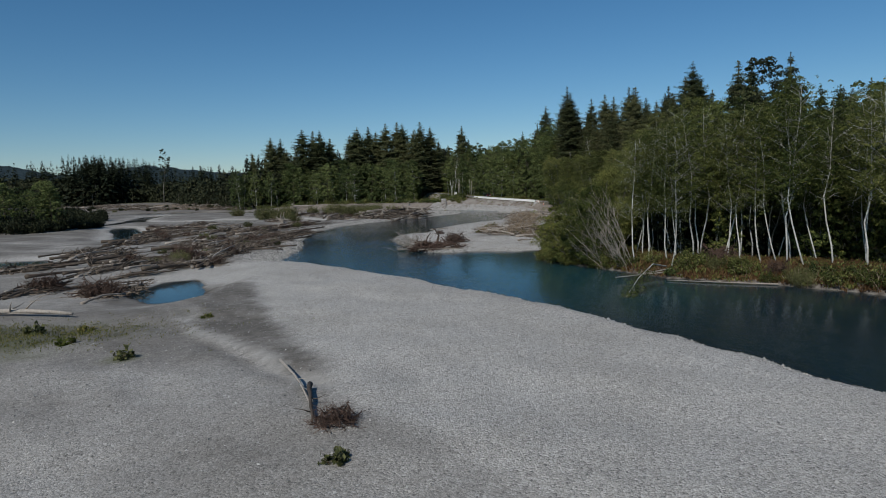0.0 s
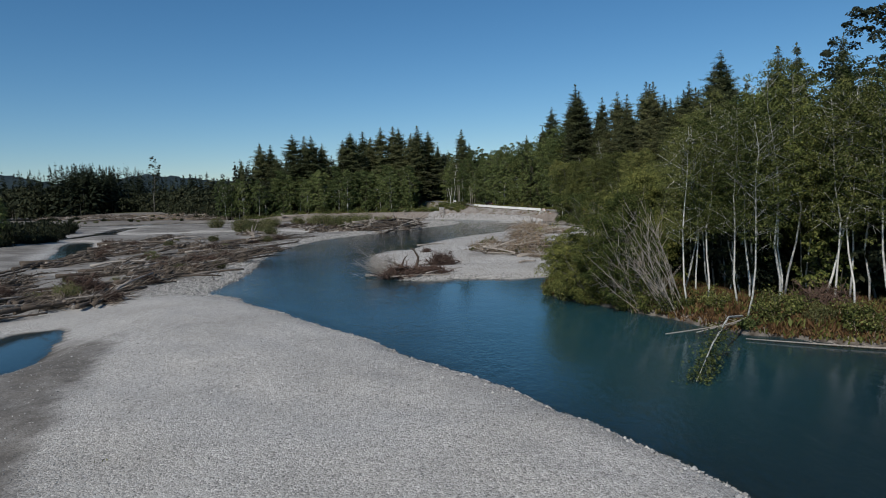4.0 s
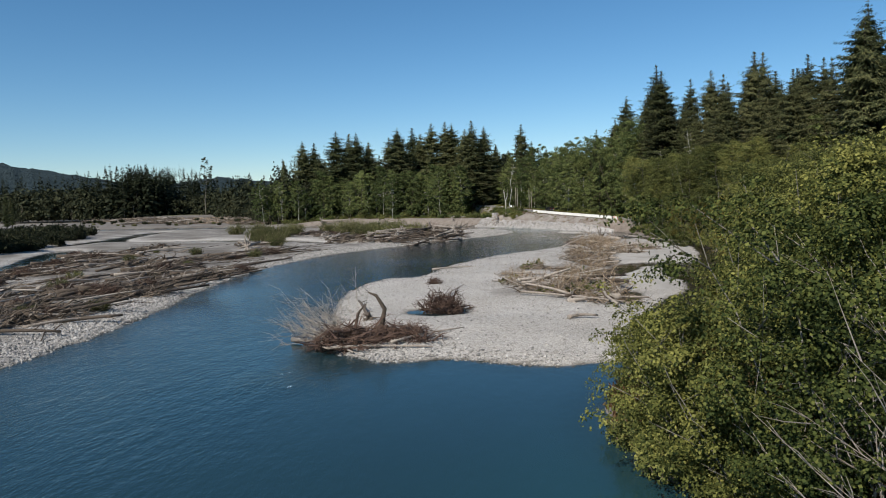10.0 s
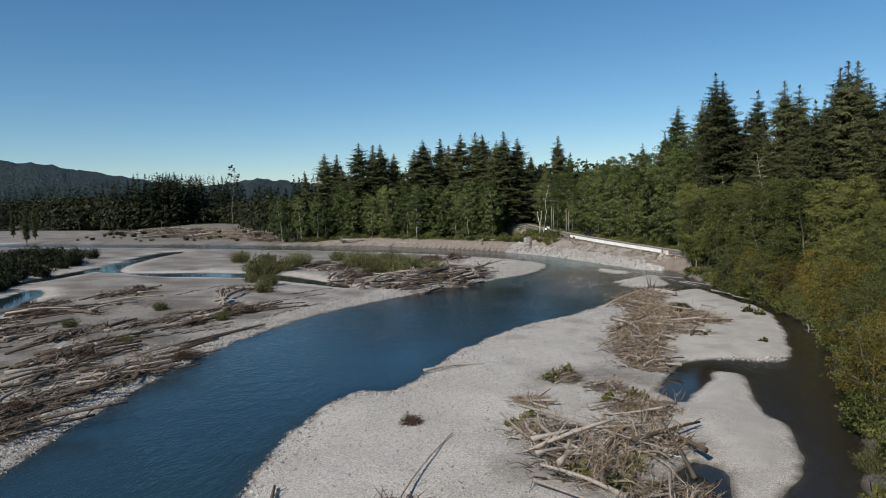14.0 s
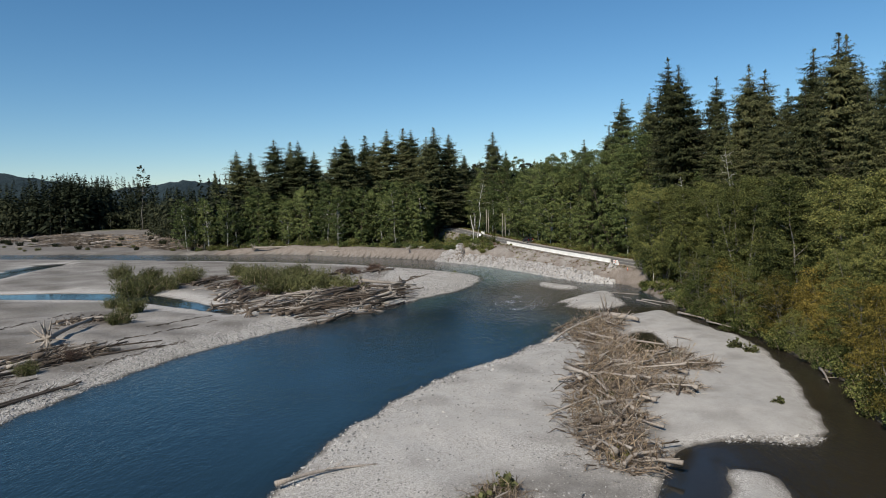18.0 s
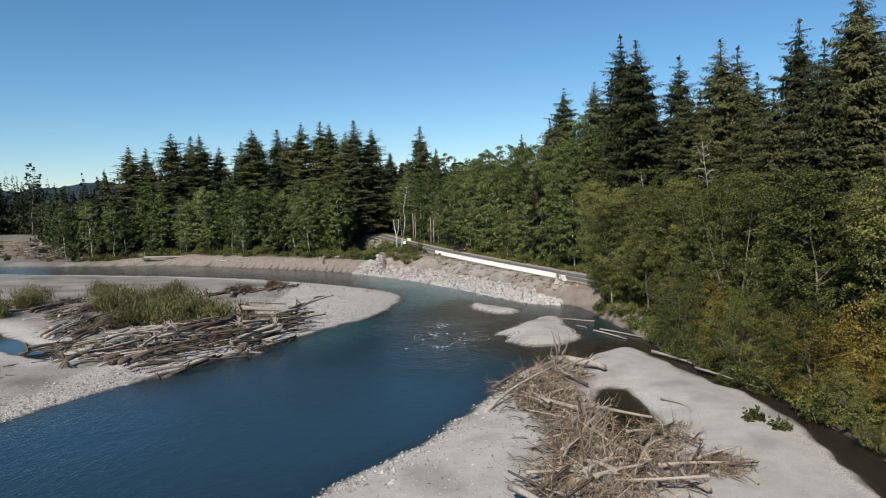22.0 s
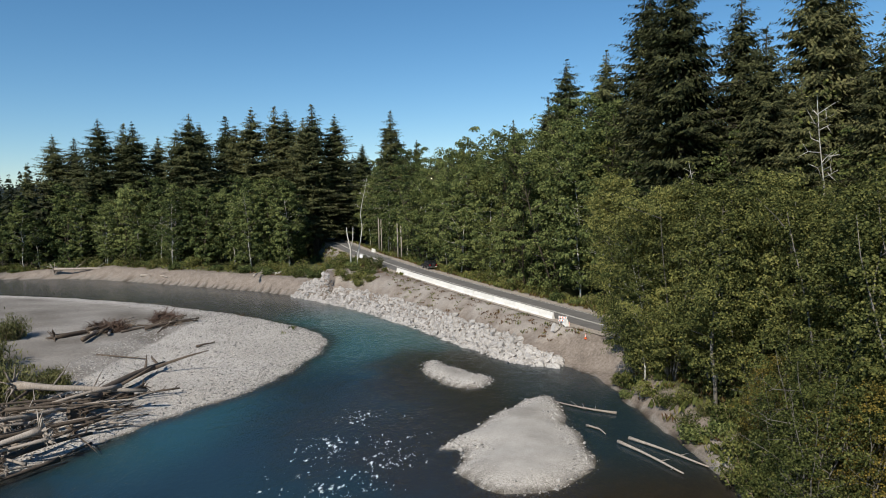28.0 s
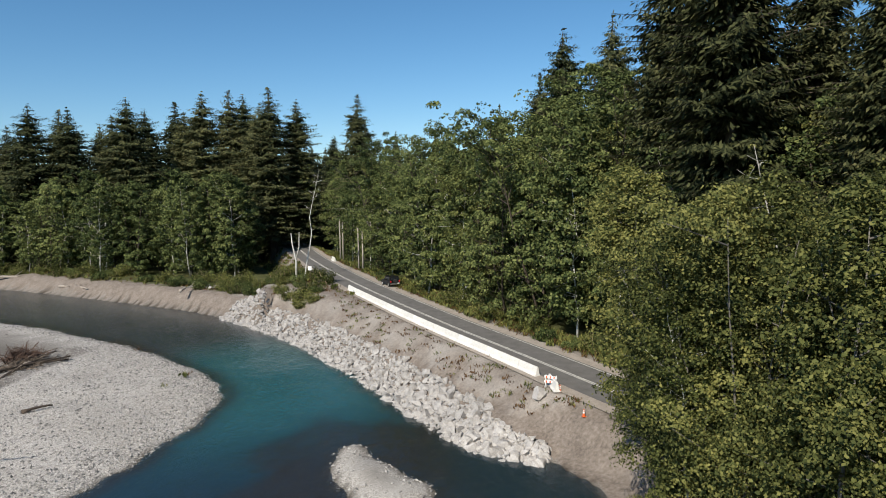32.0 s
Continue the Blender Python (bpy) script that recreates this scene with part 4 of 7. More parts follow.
GROVE = [broadleaf_meshes(40 + s, 17, r, b, st, 28000, 0.165, M_GREYBARK, M_GROVE, clump=120, limb=0.7, puff=1.1) for s, (r, b, st) in enumerate(((4.0, 0.10, 3), (3.6, 0.16, 1), (4.4, 0.06, 4)))]
OLIVE = [broadleaf_meshes(50 + s, 8, r, 0.06, 5, 11000, 0.125, M_GREYBARK, lf, clump=90, limb=0.7) for s, (r, lf) in enumerate(((3.0, M_OLIVE), (2.5, M_OLIVE), (3.4, M_ALDER)))]
BIRCHY = [broadleaf_meshes(60 + s, 20, r, b, 1, 10000, 0.14, M_WHITEBARK, (M_ALDER, M_BUSH)[s % 2], lean=l, clump=34, limb=2.2, thick=0.55, limbw=0.4, puff=0.75) for s, (r, b, l) in enumerate(((3.2, 0.44, 0.03), (2.8, 0.5, 0.06), (3.4, 0.4, 0.09), (2.7, 0.48, 0.02)))]
# understory alders with dark leaves that paint in the shade inside the wood
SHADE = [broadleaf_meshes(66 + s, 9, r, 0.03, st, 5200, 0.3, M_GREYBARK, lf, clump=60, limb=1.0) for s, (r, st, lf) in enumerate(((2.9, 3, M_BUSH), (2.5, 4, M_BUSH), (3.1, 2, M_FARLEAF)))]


def stand(kind, meshes, label, group, spots, h, ref, jitter=0.15):
    for x, y in spots:
        s = h / ref * rnd.uniform(1 - jitter, 1 + jitter)
        plant(kind, meshes[rnd.randrange(len(meshes))], label, "tree", group, x, y, s, rnd.uniform(0, 360))


def scatter(n, box, keep, gap):
    """Spots in a box of the plan that pass a test and keep apart."""
    out = []
    for _ in range(n * 30):
        if len(out) >= n:
            break
        x, y = rnd.uniform(box[0], box[1]), rnd.uniform(box[2], box[3])
        if keep(x, y) and all((x - a) ** 2 + (y - b) ** 2 > gap * gap for a, b in out):
            out.append((x, y))
    return out


def road_gap(x, y):
    return gap_to(ROAD_LINE, x, y)


def bank_gap(x, y):
    """How far inland of the eastern shore, below 0 in the river."""
    d = gap_to(EAST_LINE, x, y)
    return -d if point_in(RIVER, x, y) else d


def side_of_road(x, y):
    """Above 0 on the forest's side of the road."""
    j = int(np.argmin((ROAD_LINE[:, 0] - x) ** 2 + (ROAD_LINE[:, 1] - y) ** 2))
    a, b = ROAD_LINE[max(j - 1, 0)], ROAD_LINE[min(j + 1, len(ROAD_LINE) - 1)]
    return (a[1] - b[1]) * (x - a[0]) + (b[0] - a[0]) * (y - a[1])


# forest edge along the road and behind the far bank
stand("maple_tree", RICH, "full dark green broadleaf tree in the forest edge", "broadleaf trees of the forest",
      scatter(30, (8, 75, 268, 400), lambda x, y: side_of_road(x, y) > 0 and 9 < road_gap(x, y) < 26, 5.5), 25, 22)
stand("alder_tree", ALDER, "grey-green alder with a pale trunk in the forest edge", "broadleaf trees of the forest",
      scatter(24, (4, 60, 275, 420), lambda x, y: side_of_road(x, y) > 0 and 7.5 < road_gap(x, y) < 16, 3.6), 20, 20)
stand("alder_tree", ALDER, "grey-green alder with a pale trunk above the cut bank", "broadleaf trees of the forest",
      scatter(30, (-128, -12, 372, 412), lambda x, y: 8 < bank_gap(x, y) < 30 and road_gap(x, y) > 10, 4.2), 21, 20)
stand("maple_tree", FULL, "full dark green broadleaf tree behind the cut bank", "broadleaf trees of the forest",
      scatter(22, (-128, -14, 374, 425), lambda x, y: 12 < bank_gap(x, y) < 45 and road_gap(x, y) > 11, 5.0), 23, 22)
# the wooded eastern bank, from the road's end down to the birches
stand("alder_tree", GROVE, "leafy green alder in the grove on the bank", "alders of the bank grove",
      scatter(40, (42, 74, 196, 268), lambda x, y: (3.5 if y > 243 else 6.5) < bank_gap(x, y) < 26 and road_gap(x, y) > 5.5, 3.4), 17.5, 17)
stand("alder_tree", GROVE, "leafy green alder leaning out over the cut bank", "alders of the bank grove",
      [(44.6, 260.2), (46.2, 264.6), (46.0, 256.0), (48.6, 259.5)], 15.5, 17, 0.1)
stand("young_alder", OLIVE, "young yellow-green alder at the edge of the grove", "young alders of the bank",
      scatter(64, (36, 62, 150, 262), lambda x, y: 0.9 < bank_gap(x, y) < 8.5 and y < 243, 2.0), 7.2, 8, 0.3)
stand("alder_tree", GROVE, "olive green alder leaning over the side channel", "alders of the bank grove",
      scatter(26, (22, 62, 112, 200), lambda x, y: 4.0 < bank_gap(x, y) < 22, 3.6), 13.5, 17)
stand("spruce_tree", SPRUCE_DEEP, "dark young spruce behind the white trunks", "spruces of the forest",
      scatter(30, (32, 80, 48, 125), lambda x, y: 11 < bank_gap(x, y) < 27, 4.2), 17, 45, 0.2)
stand("maple_tree", FULL, "dense broadleaf tree behind the alders", "broadleaf trees of the forest",
      scatter(34, (40, 95, 62, 275), lambda x, y: 22 < bank_gap(x, y) < 48 and road_gap(x, y) > 8, 6.0), 22, 22)
stand("white_alder", BIRCHY, "slender alder with a white trunk and thin crown on the bank", "white-barked alders",
      [(27.8, 79), (28.8, 76), (31, 80), (33, 73.5), (34.6, 71.5), (36.5, 70), (38, 72), (40, 67.5), (42.5, 66), (30.5, 86), (34, 82), (38.5, 78), (45, 70), (47.5, 62), (50, 66), (32, 95), (44, 60), (29.6, 82.5), (35.6, 76), (41, 72), (32.4, 77), (37.2, 67.6), (43.6, 63)], 18.2, 20, 0.12)
stand("white_alder", BIRCHY, "young slender alder with a white trunk on the bank", "white-barked alders",
      [(23.6, 81), (24.6, 79.5), (25.3, 84), (26, 75.8), (26.6, 78.2), (25.0, 86.5), (27.2, 85.5), (27.4, 92), (28.2, 84), (29.2, 85.5), (30.2, 83.4), (30.8, 84.6), (27.6, 87.5), (29.8, 88.5), (28.6, 82.2)], 15.5, 20, 0.1)
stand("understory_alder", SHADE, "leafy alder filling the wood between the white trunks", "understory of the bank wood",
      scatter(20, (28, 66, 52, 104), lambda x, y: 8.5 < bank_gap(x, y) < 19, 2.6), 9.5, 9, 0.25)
stand("white_alder", BIRCHY, "slender alder with a white trunk and thin crown in the wood", "white-barked alders",
      scatter(22, (28, 62, 52, 104), lambda x, y: 3.5 < bank_gap(x, y) < 15, 2.6), 17.0, 20, 0.14)
stand("spruce_tree", SPRUCE_DEEP, "tall dark spruce behind the alder wood", "spruces of the forest",
      scatter(16, (62, 100, 85, 170), lambda x, y: bank_gap(x, y) > 26, 6.0), 26, 45, 0.14)
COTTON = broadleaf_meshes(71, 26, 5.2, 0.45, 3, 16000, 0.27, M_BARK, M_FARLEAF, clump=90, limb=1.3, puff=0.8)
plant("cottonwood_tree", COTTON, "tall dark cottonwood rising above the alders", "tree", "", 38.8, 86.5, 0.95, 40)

# the dense alder that hangs over the water, and its dead grey neighbour
OVERHANG = broadleaf_meshes(81, 12.6, 4.8, 0.03, 6, 62000, 0.135, M_GREYBARK, M_BUSH, clump=190, limb=0.8, push=(-0.05, 0.0))
plant("alder_bush", OVERHANG, "dense green multi-stemmed alder hanging over the water", "tree", "", 19.2, 87.2, 0.83, 0)
plant("alder_bush", OVERHANG, "dense green multi-stemmed alder behind the overhanging one", "tree", "", 24.6, 97.4, 0.86, 140)
LOWBUSH = broadleaf_meshes(84, 7.4, 3.5, 0.02, 6, 24000, 0.14, M_GREYBARK, M_SUNLIT_ALDER, clump=150, limb=0.6, push=(-0.3, 0.0))
for x, y, s, tn in ((16.6, 92.2, 0.84, 0), (16.2, 96.6, 0.6, -15), (17.4, 89.8, 0.8, 10), (16.4, 101.5, 0.45, -40)):
    plant("alder_bush", LOWBUSH, "low yellow-green alder spreading over the water", "tree", "low alders over the water", x, y, s, tn)
NEAR = broadleaf_meshes(82, 9.5, 4.2, 0.03, 5, 32000, 0.125, M_GREYBARK, M_SUNLIT_ALDER, clump=120, limb=0.7)
for x, y, s, tn in ((23, 103, 0.95, 0), (27, 110, 1.1, 80), (30, 117, 1.15, 200), (24.5, 97, 1.2, 130), (32.5, 125, 1.2, 300), (35.5, 134, 1.25, 30), (28.5, 103, 1.2, 250)):
    plant("alder_bush", NEAR, "yellow-green multi-stemmed alder on the bank", "tree", "alders over the side channel", x, y, s, tn)


def thicket_mesh(seed, n, h, spread, tilt):
    """A stand of thin dead stems with fine side twigs."""
    rng = np.random.default_rng(seed)
    s = Soup()
    for _ in range(n):
        a = np.append(rng.normal(0, spread, 2), -0.3)
        hh = h * rng.uniform(0.55, 1.0)
        d = unit(np.array([tilt[0] + rng.normal(0, 0.16), tilt[1] + rng.normal(0, 0.2), 1.0]))
        m = a + d * hh * 0.5 + rng.normal(0, 0.25, 3)
        c = a + d * hh + rng.normal(0, 0.5, 3)
        s.tube([a, m, c], [0.032, 0.021, 0.005], 5)
        for _ in range(9):
            k = rng.uniform(0.2, 0.95)
            p = m + (c - m) * (k * 2 - 1) if k > 0.5 else a + (m - a) * k * 2
            w = unit(d + rng.normal(0, 0.42, 3)) * hh * rng.uniform(0.08, 0.26)
            s.tube([p, p + w * 0.5 + rng.normal(0, 0.05, 3), p + w], [0.022, 0.014, 0.004], 3)
    return s.mesh("dead_stem_clump", M_DRIFT)


for x, y, n, h, tilt in ((22.9, 81.4, 13, 11.8, -0.42), (20.6, 84.7, 7, 10.0, -0.1), (22.0, 83.3, 6, 10.5, -0.28)):
    e = thing("dead_alder", "thicket of dead bleached alder stems on the bank", "tree", "dead alders", at=pose(x, y, ground_z(x, y)))
    part("dead_stem_clump", thicket_mesh(int(x * 10), n, h, 0.55, (tilt, 0.05)), e)
    part("leaning_stem_clump", thicket_mesh(int(x * 10) + 1, 4, h * 0.75, 0.5, (-0.95, -0.1)), e)

# far woods: trees too many to count, one mesh each of wood edge and hill cover


def far_tree(soup, rng, x, y, z, h, kind):
    at = np.array([x, y, z])
    if kind:
        n = 130
        u = rng.random(n) ** 0.75
        a = rng.uniform(0, 6.283, n)
        rr = 0.17 * h * (1 - u) ** 0.85 * rng.uniform(0.45, 1.1, n) + 0.25
        out = np.stack([np.cos(a), np.sin(a), 0 * a], 1)
        c = at + out * rr[:, None] * 0.75 + np.outer(h * (0.06 + 0.93 * u), (0, 0, 1))
        way = unit(out + (0, 0, -0.45) + rng.normal(0, 0.2, (n, 3)))
        side = unit(np.cross(way, rng.normal(0, 0.4, (n, 3)) + (0, 0, 1)))
        soup.kites(c, way, side, rr * 0.85 + 0.7, rr * 0.36 + 0.55)
    else:
        cen = at + np.stack([rng.normal(0, 0.12 * h, 11), rng.normal(0, 0.12 * h, 11), h * rng.uniform(0.12, 0.9, 11)], 1)
        puffs(soup, rng, cen, rng.integers(0, 11, 130), np.full(11, 0.13 * h), at + (0, 0, 0.4 * h), 0.085 * h)


def build_far_woods():
    rng = np.random.default_rng(5)
    edge = spline([(-95, 412), (-128, 428), (-190, 520), (-275, 640), (-330, 606), (-445, 652), (-545, 690), (-800, 700)], False, 8)
    dark, light, trunks = Soup(), Soup(), Soup()
    for i in range(2300):
        j = rng.integers(0, len(edge) - 1)
        p = edge[j] + (edge[j + 1] - edge[j]) * rng.random()
        q = edge[j + 1] - edge[j]
        nrm = np.array([-q[1], q[0]]) / np.linalg.norm(q)
        nrm = nrm if nrm[1] > 0 else -nrm
        back = rng.random() ** 1.5 * 110
        x, y = p + nrm * back + rng.normal(0, 4, 2)
        kind = rng.random() < 0.25
        h = rng.uniform(14, 25) if not kind else rng.uniform(20, 36)
        h *= 1 + 0.35 * min(1.0, max(0.0, (-x - 300) / 80))
        if -350 < x < -300 and rng.random() < 0.6:
            h, kind = rng.uniform(38, 52), True
        far_tree(dark if kind else light, rng, x, y, 0.5, h, kind)
        if back < 9 and rng.random() < 0.3:
            trunks.tube([(x, y, 0), (x + rng.normal(0, 0.6), y, h * 0.7)], [0.17, 0.07], 4)
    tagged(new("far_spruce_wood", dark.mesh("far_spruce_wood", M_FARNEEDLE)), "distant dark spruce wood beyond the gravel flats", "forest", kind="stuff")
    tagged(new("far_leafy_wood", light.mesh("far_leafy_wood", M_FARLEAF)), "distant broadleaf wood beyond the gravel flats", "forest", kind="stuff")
    tagged(new("far_trunks", trunks.mesh("far_trunks", M_GREYBARK)), "pale trunks along the far wood's edge", "forest", kind="stuff")
    hill = Soup()
    for i in range(900):
        x, y = rng.uniform(95, 420), rng.uniform(20, 420)
        if gap_to(ROAD_LINE, x, y) > 8:
            z = 70 * smooth(110, 380, x) * smooth(460, 250, y) + 1
            far_tree(hill, rng, x, y, z, rng.uniform(20, 32), rng.random() < 0.7)
    for i in range(500):
        x, y = rng.uniform(-130, 60), rng.uniform(440, 560)
        far_tree(hill, rng, x, y, 4 + 0.02 * (y - 420), rng.uniform(22, 34), rng.random() < 0.7)
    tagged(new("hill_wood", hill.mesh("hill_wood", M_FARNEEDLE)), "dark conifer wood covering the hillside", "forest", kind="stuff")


build_far_woods()
SNAGTREE = broadleaf_meshes(91, 45, 5.5, 0.4, 1, 2600, 0.75, M_GREYBARK, M_FARLEAF, clump=40, bare=0.2)
plant("tall_pine", SNAGTREE, "tall thin pale tree standing alone before the far wood", "tree", "", -251, 603, 1.08, 0)


def far_ridge(name, dist, tops, label):
    """A wooded ridge on the horizon: bearing and rise in degrees."""
    b = np.linspace(tops[0][0], tops[-1][0], 120)
    rise = np.interp(b, [t[0] for t in tops], [t[1] for t in tops])
    v, f = [], []
    rows = 8
    for k in range(rows):
        u = k / (rows - 1)
        for j, (bb, rr) in enumerate(zip(b, rise)):
            d = dist + 500 * u
            jag = 1 + 0.05 * wave(np.array(bb * 9.0), np.array(k * 3.0), 7, 31) + 0.025 * wave(np.array(bb * 40.0), np.array(k * 9.0), 6, 32)
            z = (math.tan(radians(rr)) * d + 14) * math.sin(min(1, u * 1.25) * 1.571) * float(jag) + (-8 if k == 0 else 0)
            v.append((d * math.sin(radians(bb)), d * math.cos(radians(bb)), z))
    n = len(b)
    for k in range(rows - 1):
        for j in range(n - 1):
            f.append((k * n + j, k * n + j + 1, (k + 1) * n + j + 1, (k + 1) * n + j))
    m = Mat(name + "_hazed_cover", 0.95, 0.1)
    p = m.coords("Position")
    # distance haze is tinted into the cover's bluish colour
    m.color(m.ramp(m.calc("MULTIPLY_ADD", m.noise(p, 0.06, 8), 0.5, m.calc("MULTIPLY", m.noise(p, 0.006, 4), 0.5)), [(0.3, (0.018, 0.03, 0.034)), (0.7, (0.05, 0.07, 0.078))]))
    m.bump(m.noise(p, 0.08, 6), 1.0, 12)
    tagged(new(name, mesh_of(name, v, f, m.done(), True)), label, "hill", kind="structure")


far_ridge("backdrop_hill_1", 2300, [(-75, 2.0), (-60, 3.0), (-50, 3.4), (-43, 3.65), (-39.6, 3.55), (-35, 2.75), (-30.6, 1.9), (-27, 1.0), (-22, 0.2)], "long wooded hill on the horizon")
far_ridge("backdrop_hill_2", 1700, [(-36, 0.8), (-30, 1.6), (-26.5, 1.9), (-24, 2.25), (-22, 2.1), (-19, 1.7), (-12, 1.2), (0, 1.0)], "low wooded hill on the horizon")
# ---- road and its fittings ----


def along(line, dist):
    """Place and heading at a distance along a plan line."""
    seg = np.linalg.norm(np.diff(line, axis=0), axis=1)
    cum = np.concatenate([[0], np.cumsum(seg)])
    i = min(max(int(np.searchsorted(cum, dist)) - 1, 0), len(seg) - 1)
    u = (dist - cum[i]) / seg[i]
    return line[i] + (line[i + 1] - line[i]) * u, (line[i + 1] - line[i]) / seg[i]


ROAD_LEN = float(np.linalg.norm(np.diff(ROAD_LINE, axis=0), axis=1).sum())


def road_station(y):
    """Distance along the road at which it passes a plan y."""
    ds = np.linspace(0, ROAD_LEN, 800)
    return float(ds[np.argmin([abs(along(ROAD_LINE, d)[0][1] - y) for d in ds])])


def strip(name, offset0, offset1, lift, mat, d0, d1, step=2.0, thick=0.06):
    v, f = [], []
    ds = np.arange(d0, d1, step)
    for d in ds:
        p, w = along(ROAD_LINE, d)
        n = np.array([-w[1], w[0]])
        z = float(road_z(p[1])) + lift
        for o in (offset0, offset1):
            q = p + n * o
            v.append((q[0], q[1], z))
        for o in (offset1, offset0):
            q = p + n * o
            v.append((q[0], q[1], z - thick))
    for i in range(len(ds) - 1):
        for k in range(4):
            f.append((i * 4 + k, i * 4 + (k + 1) % 4, i * 4 + 4 + (k + 1) % 4, i * 4 + 4 + k))
    return mesh_of(name, v, f, mat)


def asphalt_material():
    m = Mat("worn_asphalt", 0.88, 0.3)
    p = m.coords("Position")
    f = m.calc("MULTIPLY_ADD", m.noise(p, 25, 4), 0.4, m.calc("MULTIPLY", m.noise(p, 0.8, 6), 0.6))
    m.color(m.ramp(f, [(0.3, (0.09, 0.086, 0.082)), (0.7, (0.17, 0.163, 0.155))]))
    m.bump(m.noise(p, 60, 3), 0.4, 0.01)
    return m.done()


M_ASPHALT = asphalt_material()
M_PAINT = plain("worn_road_paint", (0.35, 0.34, 0.31), (0.70, 0.69, 0.64), 2.0, bump=0.1)
M_SHOULDER = plain("dusty_shoulder", (0.22, 0.19, 0.16), (0.42, 0.37, 0.32), 1.2, bump=0.5)
# the left of the heading is the forest's side: the road runs from upstream down to the grove
road = tagged(new("road", strip("road", -3.05, 3.05, 0.05, M_ASPHALT, 0, ROAD_LEN - 1)), "grey two-lane asphalt road along the river bank", "road", kind="structure")
part("centre_line", strip("centre_line", -0.65, -0.5, 0.057, M_PAINT, 0, ROAD_LEN - 2, thick=0.004), road, "worn pale centre line")
part("centre_line", strip("centre_line", -0.38, -0.25, 0.057, M_PAINT, 0, ROAD_LEN - 2, thick=0.004), road, "worn pale centre line")
part("edge_line", strip("edge_line", 2.7, 2.8, 0.057, M_PAINT, 0, ROAD_LEN - 2, thick=0.004), road, "thin worn edge line")
part("shoulder", strip("shoulder", 3.05, 4.6, 0.02, M_SHOULDER, 0, ROAD_LEN - 2), road, "dusty gravel shoulder")
part("shoulder", strip("shoulder", -4.3, -3.05, 0.02, M_SHOULDER, 0, ROAD_LEN - 2), road, "dusty gravel shoulder")


def barrier_mesh():
    """One precast road barrier, 3.0 m long, with its sloped foot."""
    prof = [(-0.30, 0.0), (-0.30, 0.08), (-0.17, 0.28), (-0.09, 0.82), (-0.06, 0.86), (0.06, 0.86), (0.09, 0.82), (0.17, 0.28), (0.30, 0.08), (0.30, 0.0)]
    v, f = [], []
    n = len(prof)
    for x in (-1.47, -1.44, 1.44, 1.47):
        s = 0.97 if abs(x) > 1.45 else 1.0
        v += [(x, y * s, z * s) for y, z in prof]
    for k in range(3):
        for i in range(n):
            f.append((k * n + i, k * n + (i + 1) % n, (k + 1) * n + (i + 1) % n, (k + 1) * n + i))
    f += [tuple(range(n)), tuple(range(3 * n, 4 * n))[::-1]]
    return mesh_of("concrete_barrier", v, f, M_CONCRETE)


BARRIER = barrier_mesh()


def put_barrier(d, off, label="weathered white concrete barrier section beside the road", group="barrier sections"):
    p, w = along(ROAD_LINE, d)
    n = np.array([-w[1], w[0]])
    q = p + n * off
    ob = tagged(new("concrete_barrier", BARRIER), label, "barrier", group)
    ob.matrix_basis = pose(q[0], q[1], float(road_z(p[1])) + 0.02, 0, 0, math.degrees(math.atan2(w[1], w[0]))) @ pose(0, 0, 0, 0, math.degrees(math.atan(0.033)), 0)
    return ob


RIVER_SIDE = -3.45
_d0, _d1 = road_station(332.5), road_station(281.5)
for _i in range(int((_d1 - _d0) / 3.0)):
    put_barrier(_d0 + 1.5 + 3.0 * _i, RIVER_SIDE)
put_barrier(road_station(369.5), 3.6, "pale concrete barrier section on the forest side of the road", "")
# the last one is turned away from the traffic
_p, _w = along(ROAD_LINE, _d1 + 0.6)
_end = tagged(new("concrete_barrier", BARRIER), "white concrete barrier section turned out at the end of the row", "barrier", "barrier sections")
_q = _p + np.array([-_w[1], _w[0]]) * (RIVER_SIDE - 0.55)
_end.matrix_basis = pose(_q[0], _q[1], float(road_z(_q[1])) - 0.02, 0, 0, math.degrees(math.atan2(_w[1], _w[0])) - 24)

M_ORANGE = plain("orange_plastic", (0.55, 0.09, 0.02), (0.75, 0.15, 0.04), 3, 0.5)
M_REFLECT = plain("white_reflective_band", (0.7, 0.7, 0.7), (0.85, 0.85, 0.85), 3, 0.4)
M_BLACK = plain("black_rubber", (0.012, 0.012, 0.012), (0.03, 0.03, 0.03), 3, 0.8)


def lathe(name, prof, mat, sides=16):
    v, f = [], []
    for r, z in prof:
        v += [(r * math.cos(6.2832 * k / sides), r * math.sin(6.2832 * k / sides), z) for k in range(sides)]
    for i in range(len(prof) - 1):
        for k in range(sides):
            f.append((i * sides + k, i * sides + (k + 1) % sides, (i + 1) * sides + (k + 1) % sides, (i + 1) * sides + k))
    f += [tuple(range(sides))[::-1], tuple(range((len(prof) - 1) * sides, len(prof) * sides))]
    return mesh_of(name, v, f, mat)


def box_mesh(name, sx, sy, sz, mat, bevel=0.01, shift=(0, 0, 0)):
    bm = bmesh.new()
    bmesh.ops.create_cube(bm, size=1.0)
    for v in bm.verts:
        v.co = Vector((v.co.x * sx, v.co.y * sy, v.co.z * sz)) + Vector(shift)
    if bevel:
        bmesh.ops.bevel(bm, geom=bm.edges[:], offset=bevel, segments=1, affect="EDGES")
    me = bpy.data.meshes.new(name)
    bm.to_mesh(me)
    bm.free()
    me.materials.append(mat)
    return me


